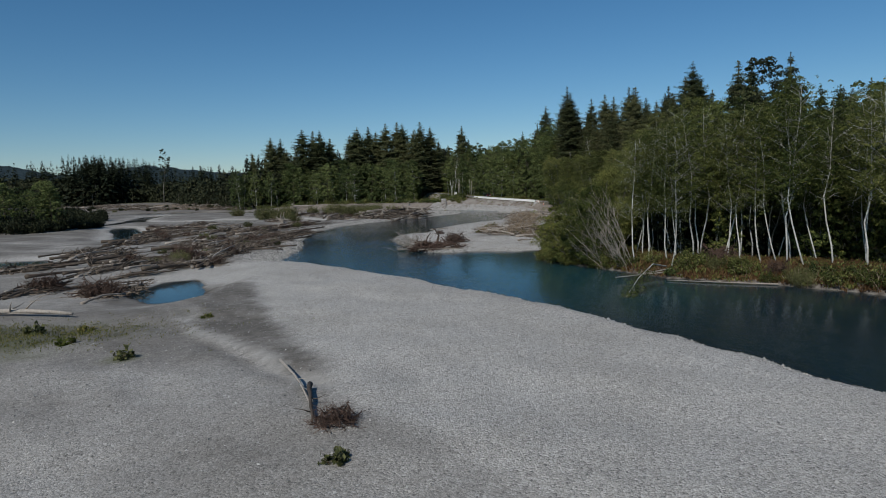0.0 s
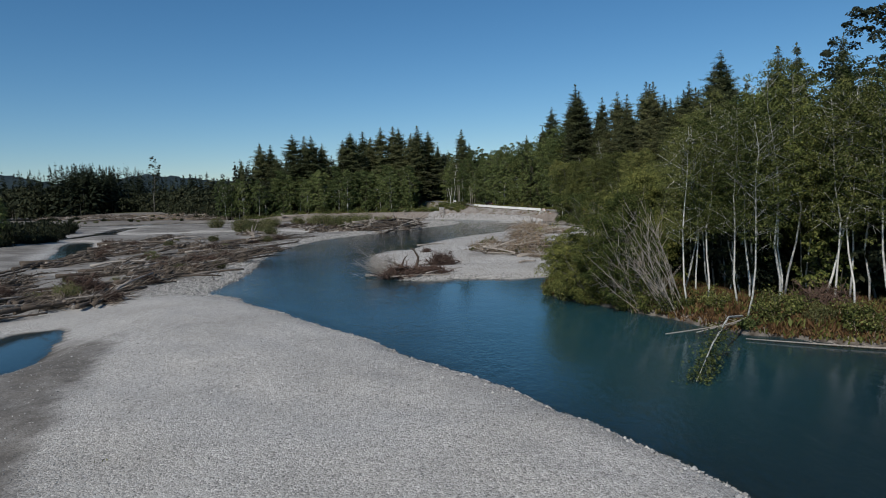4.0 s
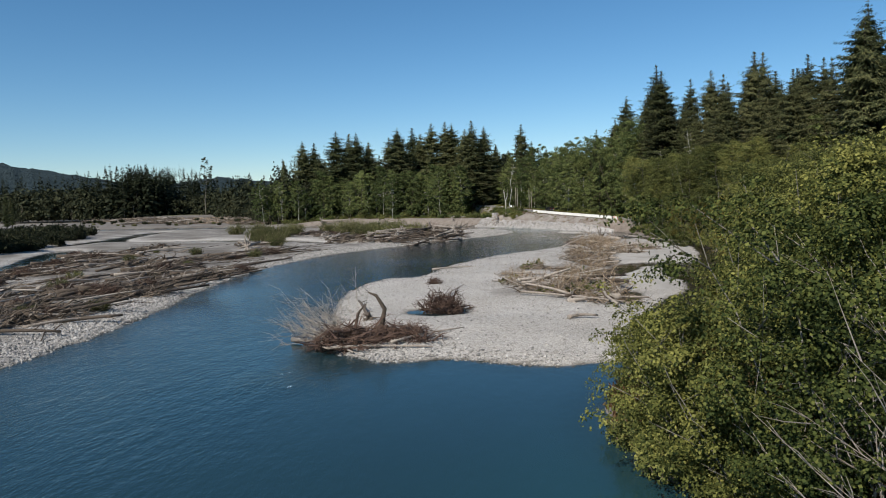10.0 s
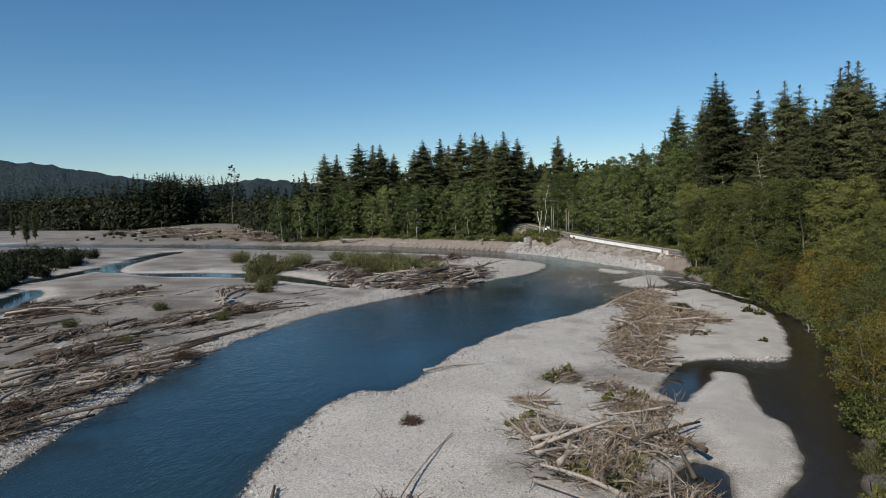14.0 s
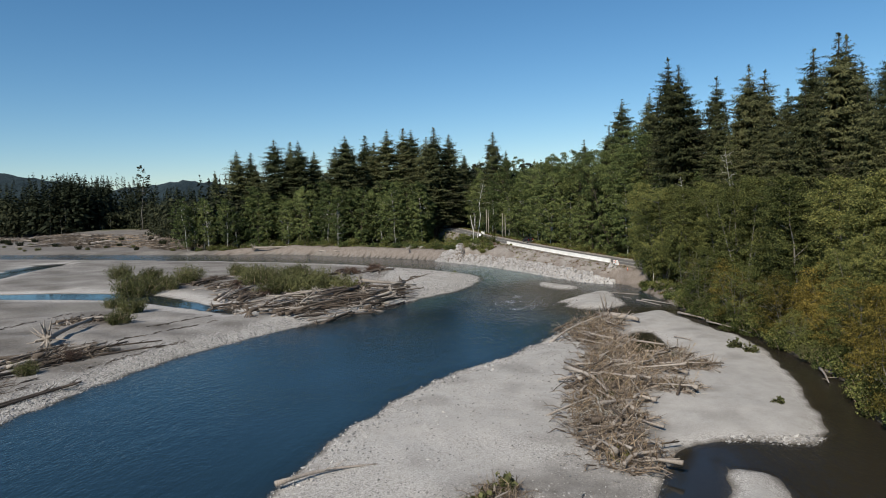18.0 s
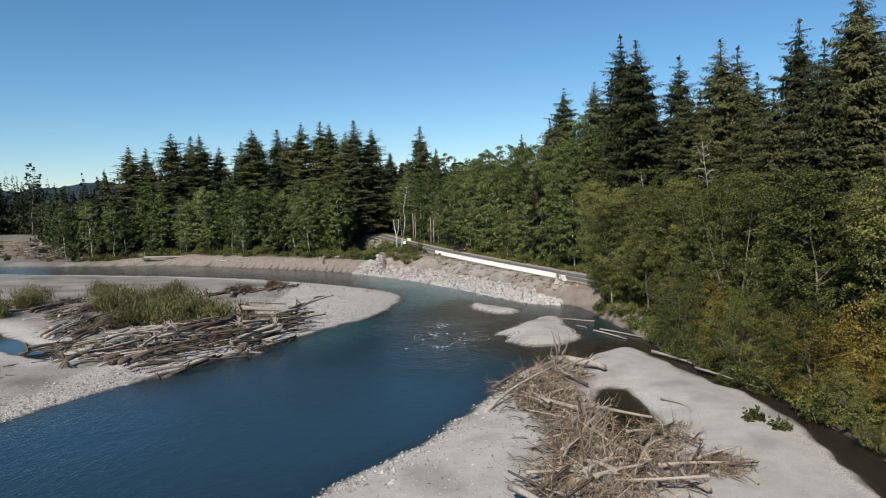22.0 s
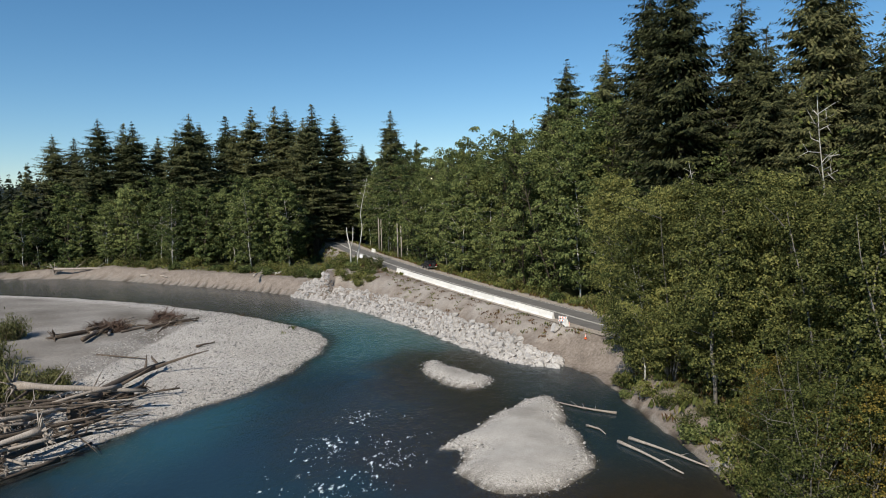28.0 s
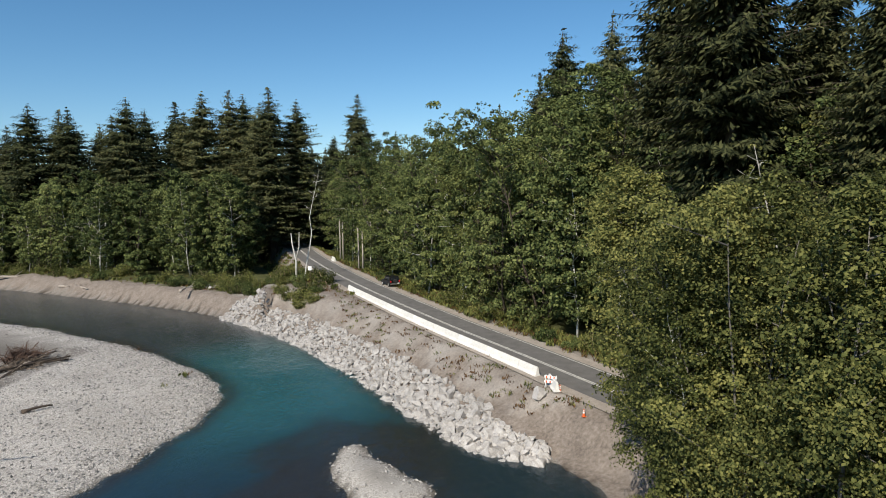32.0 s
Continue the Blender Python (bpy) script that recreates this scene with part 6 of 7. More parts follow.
# drift heaps: centre and reach on the bars
HEAPS = [(-62, 125, 7), (-70, 168, 8), (-52, 192, 6), (-39, 172, 4), (-52, 142, 6), (-80, 225, 7), (-44, 75, 4), (-36, 71, 3.5), (-46, 101, 6), (-38, 103, 6), (-33, 98, 3), (-37, 118, 5), (-34, 126, 3.5), (-48, 128, 7), (-57, 112, 6), (-66, 150, 8), (-55, 156, 8), (-42, 142, 5), (-40, 158, 5), (-48, 172, 7),
         (-60, 184, 9), (-44, 190, 5), (-46, 205, 5), (-70, 206, 9), (-56, 228, 5), (-75, 182, 7), (-85, 205, 6), (-38, 246, 4), (-45, 262, 6), (-40, 258, 4), (-58, 290, 7), (-72, 285, 6), (-52, 275, 5), (-20, 303, 3), (-27, 298, 3)]


def build_heaps():
    r = random.Random(31)
    twigs, dark = Soup(), Soup()
    rng = np.random.default_rng(32)
    for cx, cy, rr in HEAPS:
        for _ in range(int(rr * 0.6)):
            a, o = r.uniform(0, 6.283), rr * math.sqrt(r.random())
            x, y = cx + math.cos(a) * o * 0.8, cy + math.sin(a) * o * 1.3
            if ground_z(x, y) < 0.08:
                continue
            pale = r.random() < 0.3
            me = (PALE if pale else DARK)[r.choice((0, 1, 2, 2, 3) if not pale else (0, 0, 2, 5, 1))]
            lay(me, x, y, r.gauss(66, 30), r.uniform(0.8, 1.4), r.uniform(0, 0.3), r.uniform(-4, 4),
                "bleached driftwood log in a drift heap" if pale else "dark driftwood log in a drift heap", "driftwood on the bars", thick=1.05)
        n = int(rr * 13)
        a = rng.uniform(0, 6.283, n)
        o = rr * np.sqrt(rng.random(n))
        xs, ys = cx + np.cos(a) * o * 0.75, cy + np.sin(a) * o * 1.25
        zs = ground_zs(xs, ys)
        for x, y, z in zip(xs, ys, zs):
            if z < 0.05:
                continue
            h = radians(rng.normal(62, 35))
            ln = rng.uniform(0.5, 2.6)
            d = np.array([math.cos(h), math.sin(h), rng.normal(0.06, 0.15)]) * ln
            p = np.array([x, y, z + rng.uniform(0.02, 0.35)])
            (twigs if rng.random() < 0.35 else dark).tube([p - d / 2, p + rng.normal(0, 0.08, 3), p + d / 2], [0.035, 0.03, 0.012], 3)
    # wrack lines that the falling river left along the bar
    for k in range(17):
        x, y = rng.uniform(-78, -34), rng.uniform(80, 240)
        h0 = rng.normal(66, 12)
        for _ in range(26):
            u = rng.uniform(-9, 9)
            h = radians(h0)
            px, py = x + math.cos(h) * u + rng.normal(0, 0.3), y + math.sin(h) * u + rng.normal(0, 0.3)
            z = ground_z(px, py)
            if z < 0.08 or point_in(RIVER, px, py):
                continue
            hh = radians(h0 + rng.normal(0, 18))
            d = np.array([math.cos(hh), math.sin(hh), rng.normal(0, 0.06)]) * rng.uniform(0.5, 2.2)
            p = np.array([px, py, z + 0.05])
            dark.tube([p - d / 2, p + d / 2], [0.06, 0.03], 3)
    for k in range(1300):
        # drift on the flats beyond the upstream channel
        x = rng.uniform(-300, -105)
        y = 0.45 * -x + 345 + rng.uniform(14, 75) + (25 if x < -200 else 0)
        if point_in(RIVER, x, y):
            continue
        z = ground_z(x, y)
        h = rng.uniform(0, 3.14)
        ln = rng.uniform(1.5, 7)
        d = np.array([math.cos(h), math.sin(h) * 0.6, rng.normal(0, 0.08)]) * ln
        p = np.array([x, y, z + 0.3])
        (twigs if rng.random() < 0.6 else dark).tube([p - d / 2, p + d / 2], [0.16, 0.07], 4)
    tagged(new("drift_sticks", twigs.mesh("drift_sticks", M_TWIG)), "bleached sticks scattered through the drift heaps", "driftwood", kind="stuff")
    tagged(new("drift_litter", dark.mesh("drift_litter", M_DARKWOOD)), "dark sticks and wrack lines on the gravel bars", "driftwood", kind="stuff")


build_heaps()


def build_jam():
    """The log jam at the point bar's downstream edge."""
    r = random.Random(41)
    corners = [(-33, 237), (-25, 250), (-12, 259), (-5, 262), (-4.5, 250), (-8, 240), (-15, 231.5), (-23, 233)]
    poly = np.array(corners, float)
    n = 0
    while n < 190:
        x, y = r.uniform(-33, -4), r.uniform(231, 263)
        if not point_in(poly, x, y):
            continue
        inner = gap_to(np.vstack([poly, poly[:1]]), x, y)
        lift = r.random() ** 0.8 * min(1, inner / 3.0) * 2.6
        me = PALE[r.choice((0, 0, 1, 1, 2, 3, 4, 5))] if r.random() < 0.42 else DARK[r.randrange(4)]
        lay(me, x, y, r.gauss(38, 28) + (180 if r.random() < 0.5 else 0), r.uniform(0.45, 1.0), lift, r.uniform(-9, 9), "bleached log piled in the log jam", "logs in the jam", z=max(0.1, ground_z(x, y)), thick=r.choice((0.6, 0.75, 0.9, 1.1, 1.5)))
        n += 1


build_jam()


def brush_meshes(seed, rx, ry, h, n, mat, sway=0.0, upright=0.35, rad=0.022, twigs=6):
    """A tangle of dead branches."""
    rng = np.random.default_rng(seed)
    s = Soup()
    for _ in range(n):
        a, o = rng.uniform(0, 6.283), math.sqrt(rng.random())
        p = np.array([math.cos(a) * o * rx, math.sin(a) * o * ry, h * rng.random() ** 1.6 * (1 - 0.6 * o)])
        d = unit(np.array([rng.normal(0, 1), rng.normal(0, 1) + sway, abs(rng.normal(0, upright)) - 0.1]))
        ln = rng.uniform(0.5, 1.7) * (rx / 2.6 + 0.1)
        q = p + d * ln
        q[2] = max(q[2], 0.03)
        r0 = rad * rng.uniform(0.6, 1.9)
        m = (p + q) / 2 + rng.normal(0, 0.26, 3)
        s.tube([p, m, q], [r0, r0 * 0.75, r0 * 0.25], 3)
        for _ in range(twigs):
            k = m + (q - m) * rng.uniform(-0.4, 0.9)
            e = k + unit(d + rng.normal(0, 0.7, 3)) * rng.uniform(0.25, 0.8)
            e[2] = max(e[2], 0.02)
            s.tube([k, (k + e) / 2 + rng.normal(0, 0.05, 3), e], [r0 * 0.35, r0 * 0.25, r0 * 0.1], 3)
    return s.mesh("tangle", mat)


def dead_shrub_mesh(seed, n, h, r, lean, mat):
    """Dead shrubs swept over by floods: forking stems that lean one way, with many fine twigs."""
    rng = np.random.default_rng(seed)
    s = Soup()
    for _ in range(n):
        a, o = rng.uniform(0, 6.283), math.sqrt(rng.random())
        p = np.array([math.cos(a) * o * r, math.sin(a) * o * r, -0.05])
        d = unit(np.array([lean[0] * 0.6, lean[1] * 0.6, 0.8]) + rng.normal(0, 0.5, 3))
        d[2] = abs(d[2])
        ln = h * rng.uniform(0.5, 1.25)
        m = p + d * ln * 0.5 + rng.normal(0, 0.08 * ln, 3)
        q = p + d * ln + rng.normal(0, 0.14 * ln, 3)
        q[2] = max(q[2], 0.05)
        m[2] = max(m[2], 0.05)
        r0 = rng.uniform(0.016, 0.05)
        s.tube([p, m, q], [r0, r0 * 0.7, r0 * 0.2], 4)
        for _ in range(9):
            k = rng.uniform(0.1, 1.0)
            b = p + (m - p) * k * 2 if k < 0.5 else m + (q - m) * (k * 2 - 1)
            w = unit(d + rng.normal(0, 0.55, 3)) * ln * rng.uniform(0.12, 0.42)
            e = b + w
            e[2] = max(e[2], 0.04)
            s.tube([b, (b + e) / 2 + rng.normal(0, 0.05, 3), e], [r0 * 0.4, r0 * 0.3, 0.004], 3)
    return s.mesh("tangle", mat)


SWEPT = [dead_shrub_mesh(300 + k, 62, 2.5, 3.3, (-0.45 + 0.3 * k, -0.75), mat) for k, mat in enumerate((M_DEADSHRUB, M_DEADSHRUB, M_BRUSH))]
TANGLE = [brush_meshes(304, 3.6, 4.2, 1.0, 120, M_GREYTWIG, 0.6, 0.25, 0.03), brush_meshes(305, 3.4, 4.0, 0.9, 190, M_DARKTWIG, 0.5, 0.2, 0.05, 3)]
DRIFTPILE = [brush_meshes(306 + k, 2.6, 3.4, 1.1, 110, M_DARKTWIG, 1.2, 0.3, 0.065, 4) for k in range(2)]
ROOTY = brush_meshes(310, 1.5, 1.3, 1.6, 170, M_REDTWIG, 0, 0.45, 0.04)
WEED = shrub_meshes(312, 1.1, 2.6, 60, 700, 0.26, M_TWIG, M_GRASS, 0.35)
for i, (x, y, s) in enumerate(((21.5, 171, 0.85), (21.5, 180, 1.0), (23.5, 189, 1.1), (25.8, 198, 1.1), (33.5, 203.5, 0.75), (26.3, 208, 1.0), (25.0, 216.5, 1.0), (28.5, 222.5, 0.8), (34.5, 196.5, 0.6), (30.5, 196, 0.85), (29.5, 188, 0.7), (20.8, 175.5, 0.9), (22.6, 184.5, 1.0), (24.8, 193.5, 1.05), (26.2, 203, 1.0), (25.4, 212, 1.0),
                               (10.8, 147, 0.8), (13.6, 140.5, 1.05), (18.2, 134.8, 0.95), (18.0, 146.5, 1.0), (18.6, 153, 0.85), (12.3, 163.2, 0.55), (9.3, 154.5, 0.5), (16.5, 160, 0.55))):
    e = thing("brush_pile", "flood-swept dead shrubs and branches tangled on the island", "brush pile", "brush heaps of the island", at=pose(x, y, ground_z(x, y) - 0.05, 0, 0, rnd.uniform(-25, 25)) @ Matrix.Scale(s, 4))
    part("dead_shrub", SWEPT[i % 3], e, "leaning dead tan stems")
    # inner tangle in dark colour puts shade into the gaps of the brush
    part("dark_tangle", TANGLE[1], e, "matted branches, darkened to read as shaded gaps")
    for k in range(9):
        a, o = rnd.uniform(0, 6.28), 3.4 * math.sqrt(rnd.random())
        st = part("branch", PALE[rnd.choice((0, 2, 5, 1))] if rnd.random() < 0.7 else DARK[0], e)
        st.matrix_basis = pose(math.cos(a) * o, math.sin(a) * o, rnd.uniform(0.2, 1.0), 0, rnd.uniform(-18, 10), rnd.gauss(75, 40)) @ Matrix.Diagonal((rnd.uniform(0.4, 1.2), *([rnd.uniform(0.5, 1.3)] * 2), 1))
    if i % 3 == 1:
        part("bleached_tangle", TANGLE[0], e, "bleached grey branches")
    if i % 2 == 0:
        part("weed_clump", WEED[1], e, "dull green weeds growing through")
_r = random.Random(35)
# the first five after HEAPS are dark cores that paint shade between jam logs
for cx, cy, rr in HEAPS + [(-22, 243, 4.5), (-14, 248, 4.5), (-9, 254, 4.5), (-19, 238, 4.5), (-27, 239, 4.5), (-36, 140, 4.5), (-34, 122, 4.5), (-38, 148, 4.5), (-40, 166, 4.5), (-45, 152, 5), (-50, 165, 5), (-41, 88, 3), (-45, 92, 3), (-37, 96, 3), (-52, 98, 4), (-60, 96, 4), (-35, 110, 3)]:
    for k in range(2 if rr > 4 else 1):
        x, y = cx + _r.gauss(0, rr * 0.45), cy + _r.gauss(0, rr * 0.7)
        if ground_z(x, y) < 0.12 or point_in(RIVER, x, y):
            continue
        sc = _r.uniform(0.55, 1.15)
        e = thing("drift_pile", "dark heap of drift branches and roots stranded on the bar", "drift pile", "drift heaps of the bars", at=pose(x, y, ground_z(x, y) - 0.05, 0, 0, _r.gauss(-25, 16)) @ Matrix.Diagonal((sc, sc * 1.15, sc, 1)))
        part("dark_tangle", DRIFTPILE[_r.randrange(2)], e)
        for _ in range(8):
            st = part("drift_log", PALE[_r.choice((0, 1, 2, 5))] if _r.random() < 0.33 else DARK[_r.randrange(3)], e)
            st.matrix_basis = pose(_r.gauss(0, 1.0), _r.gauss(0, 2.2), _r.uniform(0.15, 0.75), 0, _r.uniform(-8, 5), _r.gauss(90, 16)) @ Matrix.Diagonal((_r.uniform(0.6, 1.3), 1.25, 1.25, 1))
        if _r.random() < 0.45:
            ob = part("root_plate", ROOTY, e, "dark upturned roots")
            ob.matrix_basis = pose(_r.gauss(0, 1.2), _r.gauss(0, 1.5), 0.1, 0, 0, _r.uniform(0, 360)) @ Matrix.Scale(_r.uniform(0.7, 1.1), 4)
for x, y, s, lab in ((2.4, 131.2, 1.35, "dark upturned root plate in a scour pool"), (-0.5, 148.5, 0.55, "small reddish root tangle on the island"), (-4.6, 26.4, 0.55, "small reddish root tangle on the gravel"), (31.5, 75.2, 1.25, "reddish upturned root plate on the bank"),
                     (-37.5, 71.5, 1.3, "dark upturned root mass beside the pool"), (-45, 74.5, 1.2, "dark upturned root mass on the gravel"), (-41, 105, 1.5, "dark upturned root mass on the bar"), (-21, 304.5, 1.3, "dark root mass on the point bar"), (-26, 297.5, 1.2, "dark root mass on the point bar"),
                     (29.6, 226.8, 1.1, "bleached splintered stump at the island's tip"), (35, 69, 0.8, "reddish root tangle at the waterline")):
    e = thing("root_mass", lab, "root mass", at=pose(x, y, max(0, ground_z(x, y)) - 0.1, 0, 0, rnd.uniform(0, 360)) @ Matrix.Scale(s, 4))
    part("root_plate", ROOTY, e)


for k in range(46):
    x = _r.uniform(-290, -100)
    y = -0.45 * x + 352 + _r.uniform(10, 80)
    if point_in(RIVER, x, y) or bank_gap(x, y) < 6:
        continue
    sc = _r.uniform(1.0, 2.2)
    e = thing("drift_pile", "brown heap of drift branches on the far gravel flats", "drift pile", "drift heaps of the far flats", at=pose(x, y, ground_z(x, y) - 0.05, 0, 0, _r.uniform(0, 360)) @ Matrix.Diagonal((sc * 1.4, sc * 1.4, sc, 1)))
    part("dark_tangle", DRIFTPILE[_r.randrange(2)], e)
    for _ in range(3):
        st = part("drift_log", PALE[_r.choice((0, 1, 2, 5))], e)
        st.matrix_basis = pose(_r.gauss(0, 1.4), _r.gauss(0, 1.6), _r.uniform(0.2, 0.7), 0, _r.uniform(-8, 5), _r.uniform(0, 360)) @ Matrix.Diagonal((_r.uniform(0.5, 1.0), 1.2, 1.2, 1))


def fan_mesh(seed, n, reach, mat):
    """Branches that fan out from a fallen crown."""
    rng = np.random.default_rng(seed)
    s = Soup()
    for _ in range(n):
        d = unit(np.array([-1.0 + rng.normal(0, 0.5), 0.35 + rng.normal(0, 0.5), 0.1 + abs(rng.normal(0, 0.32))]))
        ln = reach * rng.uniform(0.45, 1.0)
        a = rng.normal(0, 0.5, 3) * (1.6, 1.0, 0.3)
        b = a + d * ln * 0.55 + rng.normal(0, 0.35, 3)
        c = b + unit(d + rng.normal(0, 0.35, 3) + np.array([0, 0, 0.3])) * ln * 0.45
        s.tube([a, b, c], [0.045, 0.026, 0.006], 4)
        for _ in range(7):
            k = rng.uniform(0.0, 1)
            p = b + (c - b) * k
            s.tube([p, p + unit(d + rng.normal(0, 0.5, 3)) * ln * rng.uniform(0.12, 0.3)], [0.018, 0.004], 3)
    return s.mesh("branches", mat)


e = thing("fallen_tree", "fallen bleached tree with fanned branches at the island's head", "fallen tree", at=pose(-3.6, 116.5, 0.3))
part("branch_fan", fan_mesh(400, 80, 6.6, M_DRIFT), e, "bleached fan of branches")
_o = part("tangle", ROOTY, e, "dark tangle of roots and drift")
_o.matrix_basis = pose(1.0, -1.0, -0.2, 0, 0, 30) @ Matrix.Diagonal((2.1, 1.6, 1.15, 1))
_o = part("tangle", ROOTY, e, "dark tangle of roots and drift")
_o.matrix_basis = pose(4.6, 0.8, 0.0, 0, 0, 130) @ Matrix.Diagonal((2.0, 1.3, 0.75, 1))
_s = Soup()
_s.tube([(1.6, 1.6, -0.3), (2.6, 1.7, 0.9), (2.9, 1.5, 2.2), (2.3, 1.3, 3.3), (1.7, 1.1, 3.6)], [0.24, 0.22, 0.18, 0.13, 0.05], 8)
_s.tube([(1.2, 1.2, -0.3), (0.6, 1.1, 0.9), (0.9, 1.0, 2.0), (1.5, 0.9, 2.7)], [0.16, 0.14, 0.1, 0.04], 7)
part("curved_root", _s.mesh("curved_root", M_DARKWOOD, True), e, "dark roots arching up")
for a, b, th in (((-8.0, 117.2), (-2.0, 112.6), 0.8), ((-4.5, 113.2), (3.6, 113.6), 0.6), ((0.5, 114), (5.4, 119.4), 0.5)):
    lay_between(PALE[1], 9, a, b, th, 0.15, "slim bleached log in the island's head drift")

# leafy branch that trails in the river
_s = Soup()
_rng = np.random.default_rng(77)
_s.tube([(25.0, 74.0, 1.4), (22.0, 69.3, 2.3), (19.3, 65.2, 1.5), (17.2, 62.2, 0.1)], [0.09, 0.07, 0.045, 0.015], 5)
_g = Soup()
_k = _rng.random(1300)
_c = np.stack([20.6 - 3.5 * _k + _rng.normal(0, 0.45, 1300), 67.2 - 5.2 * _k + _rng.normal(0, 0.4, 1300), 1.9 - 1.8 * _k + _rng.normal(-0.1, 0.35, 1300)], 1)
_c[:, 2] = np.maximum(_c[:, 2], 0.05)
leaves(_g, _rng, _c, 0.16, (0.15, 0.15, 0.15), 0.5, 0.6)
e = thing("trailing_branch", "broken branch with green leaves hanging into the river", "branch")
part("stem", _s.mesh("stem", M_WHITEBARK), e)
part("foliage", _g.mesh("foliage", M_ALDER), e)

# ---- bushes on the bars and banks ----
WILLOW = [shrub_meshes(500 + k, h, r, 46, 4200, 0.34, None, None, 0.26) for k, (h, r) in enumerate(((2.6, 1.9), (2.1, 1.6), (3.0, 2.2)))]
SALMON = [shrub_meshes(510 + k, h, r, 24, 1800, 0.23, M_TWIG, M_MAPLE if k % 2 else M_ALDER) for k, (h, r) in enumerate(((2.6, 2.0), (2.0, 1.9), (3.0, 2.0)))]
TUFT = [shrub_meshes(520, 0.7, 0.8, 20, 260, 0.22, M_TWIG, M_GRASS), shrub_meshes(521, 0.9, 0.7, 20, 260, 0.25, M_TWIG, M_WILLOW)]


def bush(kind, meshes, label, group, x, y, s, tall=1.0):
    plant(kind, meshes, label, "bush", group, x, y, s, rnd.uniform(0, 360), tall, ("stem_clump", "foliage"), 0.05)


for x, y, s in ((-70, 268, 1.5), (-66, 274, 1.2), (-72, 273, 1.3), (-64, 283, 1.0), (-66.5, 288, 1.1), (-44.5, 276.8, 1.2), (-47, 281, 1.1), (-41, 279, 1.1), (-38.5, 284, 1.2), (-34, 268, 1.2), (-30, 263, 1.4), (-26, 260, 1.5), (-22.5, 263, 1.3),
                (-19, 261, 1.2), (-27, 267, 1.3), (-33, 275, 1.2), (-24, 255.5, 1.0), (-17, 265, 0.9), (-36, 262, 1.0), (-55, 240, 0.9), (-50.5, 228, 0.7), (-40, 294, 0.9), (-62, 246, 0.6), (-58, 300, 0.9), (-80, 294, 1.0), (-92, 300, 1.0)):
    bush("willow_bush", WILLOW[rnd.randrange(3)], "grey-green willow bush on the gravel bar", "willows of the bars", x, y, s * 1.55)
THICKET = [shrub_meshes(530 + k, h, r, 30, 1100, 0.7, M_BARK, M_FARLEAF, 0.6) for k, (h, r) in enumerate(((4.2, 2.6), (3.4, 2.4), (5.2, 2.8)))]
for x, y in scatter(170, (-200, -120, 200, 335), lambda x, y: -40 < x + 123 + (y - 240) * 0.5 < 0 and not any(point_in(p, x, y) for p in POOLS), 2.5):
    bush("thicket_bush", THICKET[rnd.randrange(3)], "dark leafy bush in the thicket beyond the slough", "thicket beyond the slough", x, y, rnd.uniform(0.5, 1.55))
stand("alder_tree", FULL, "dark round tree standing in the thicket beyond the slough", "trees beyond the slough", [(-124, 213), (-128, 217), (-131, 211), (-135, 222), (-141, 216), (-146, 226), (-152, 220), (-158, 232), (-166, 240), (-176, 248), (-172, 232), (-186, 258), (-198, 268), (-152, 208), (-138, 205), (-190, 244), (-210, 276)], 14.5, 22, 0.15)
stand("spruce_tree", SPRUCE_DEEP, "dark spruce beyond the slough", "trees beyond the slough", scatter(30, (-420, -215, 280, 560), lambda x, y: x < -205 - (y - 280) * 0.55 and not point_in(RIVER, x, y), 9), 21, 45, 0.2)
for x, y in scatter(60, (-300, -100, 400, 500), lambda x, y: bank_gap(x, y) > 8 and not point_in(RIVER, x, y) and y > 430 - 0.35 * (x + 110) - 60, 4.0):
    bush("flood_bush", (WILLOW if rnd.random() < 0.5 else THICKET)[rnd.randrange(3)], "low brownish bush on the far gravel flats", "bushes of the far flats", x, y, rnd.uniform(0.4, 0.8))
for x, y in ((-40, 100), (-43, 99), (-37, 125), (-52, 150), (-58, 162), (-48, 178), (-43, 196), (-65, 188), (-72, 210), (-40, 112), (-50, 118), (-33, 130), (-60, 205)):
    bush("willow_bush", WILLOW[rnd.randrange(3)], "small dull willow growing through the drift", "willows in the drift", x, y, rnd.uniform(0.4, 0.75))
for x, y, s in ((-4.0, 22.7, 0.8), (-19.7, 39.8, 1.0), (-19.2, 53, 0.8), (-26, 44.8, 1.1), (-31, 49.5, 1.2), (-28, 51, 1.0), (-35, 47.5, 1.0), (8.2, 148.5, 1.3), (9.4, 150.6, 1.2), (13.0, 139.5, 1.6), (15.5, 137.6, 1.6), (16.8, 141, 1.5), (19.0, 157.5, 1.7), (16.5, 156, 1.5),
                (37.5, 183.6, 0.9), (41.5, 206, 1.5), (42.6, 204, 1.4), (32.2, 209.8, 1.1), (30.2, 229.5, 2.2), (21.5, 190, 0.9), (12.6, 164.5, 1.6), (11.2, 162.2, 1.4), (-16.5, 256.5, 1.3), (-13, 258, 1.2)):
    bush("grass_tuft", TUFT[rnd.randrange(2)], "low tuft of dull green grass and weeds on the gravel", "grass tufts", x, y, s)
for x, y in scatter(44, (-24, 12, 326, 366), lambda x, y: 5.6 < bank_gap(x, y) < 20 and road_gap(x, y) > 4.6 and side_of_road(x, y) < 0, 2.2):
    bush("salmonberry_bush", SALMON[rnd.randrange(3)], "bright green bush on top of the cut bank", "bushes on the cut bank", x, y, rnd.uniform(0.65, 1.25))
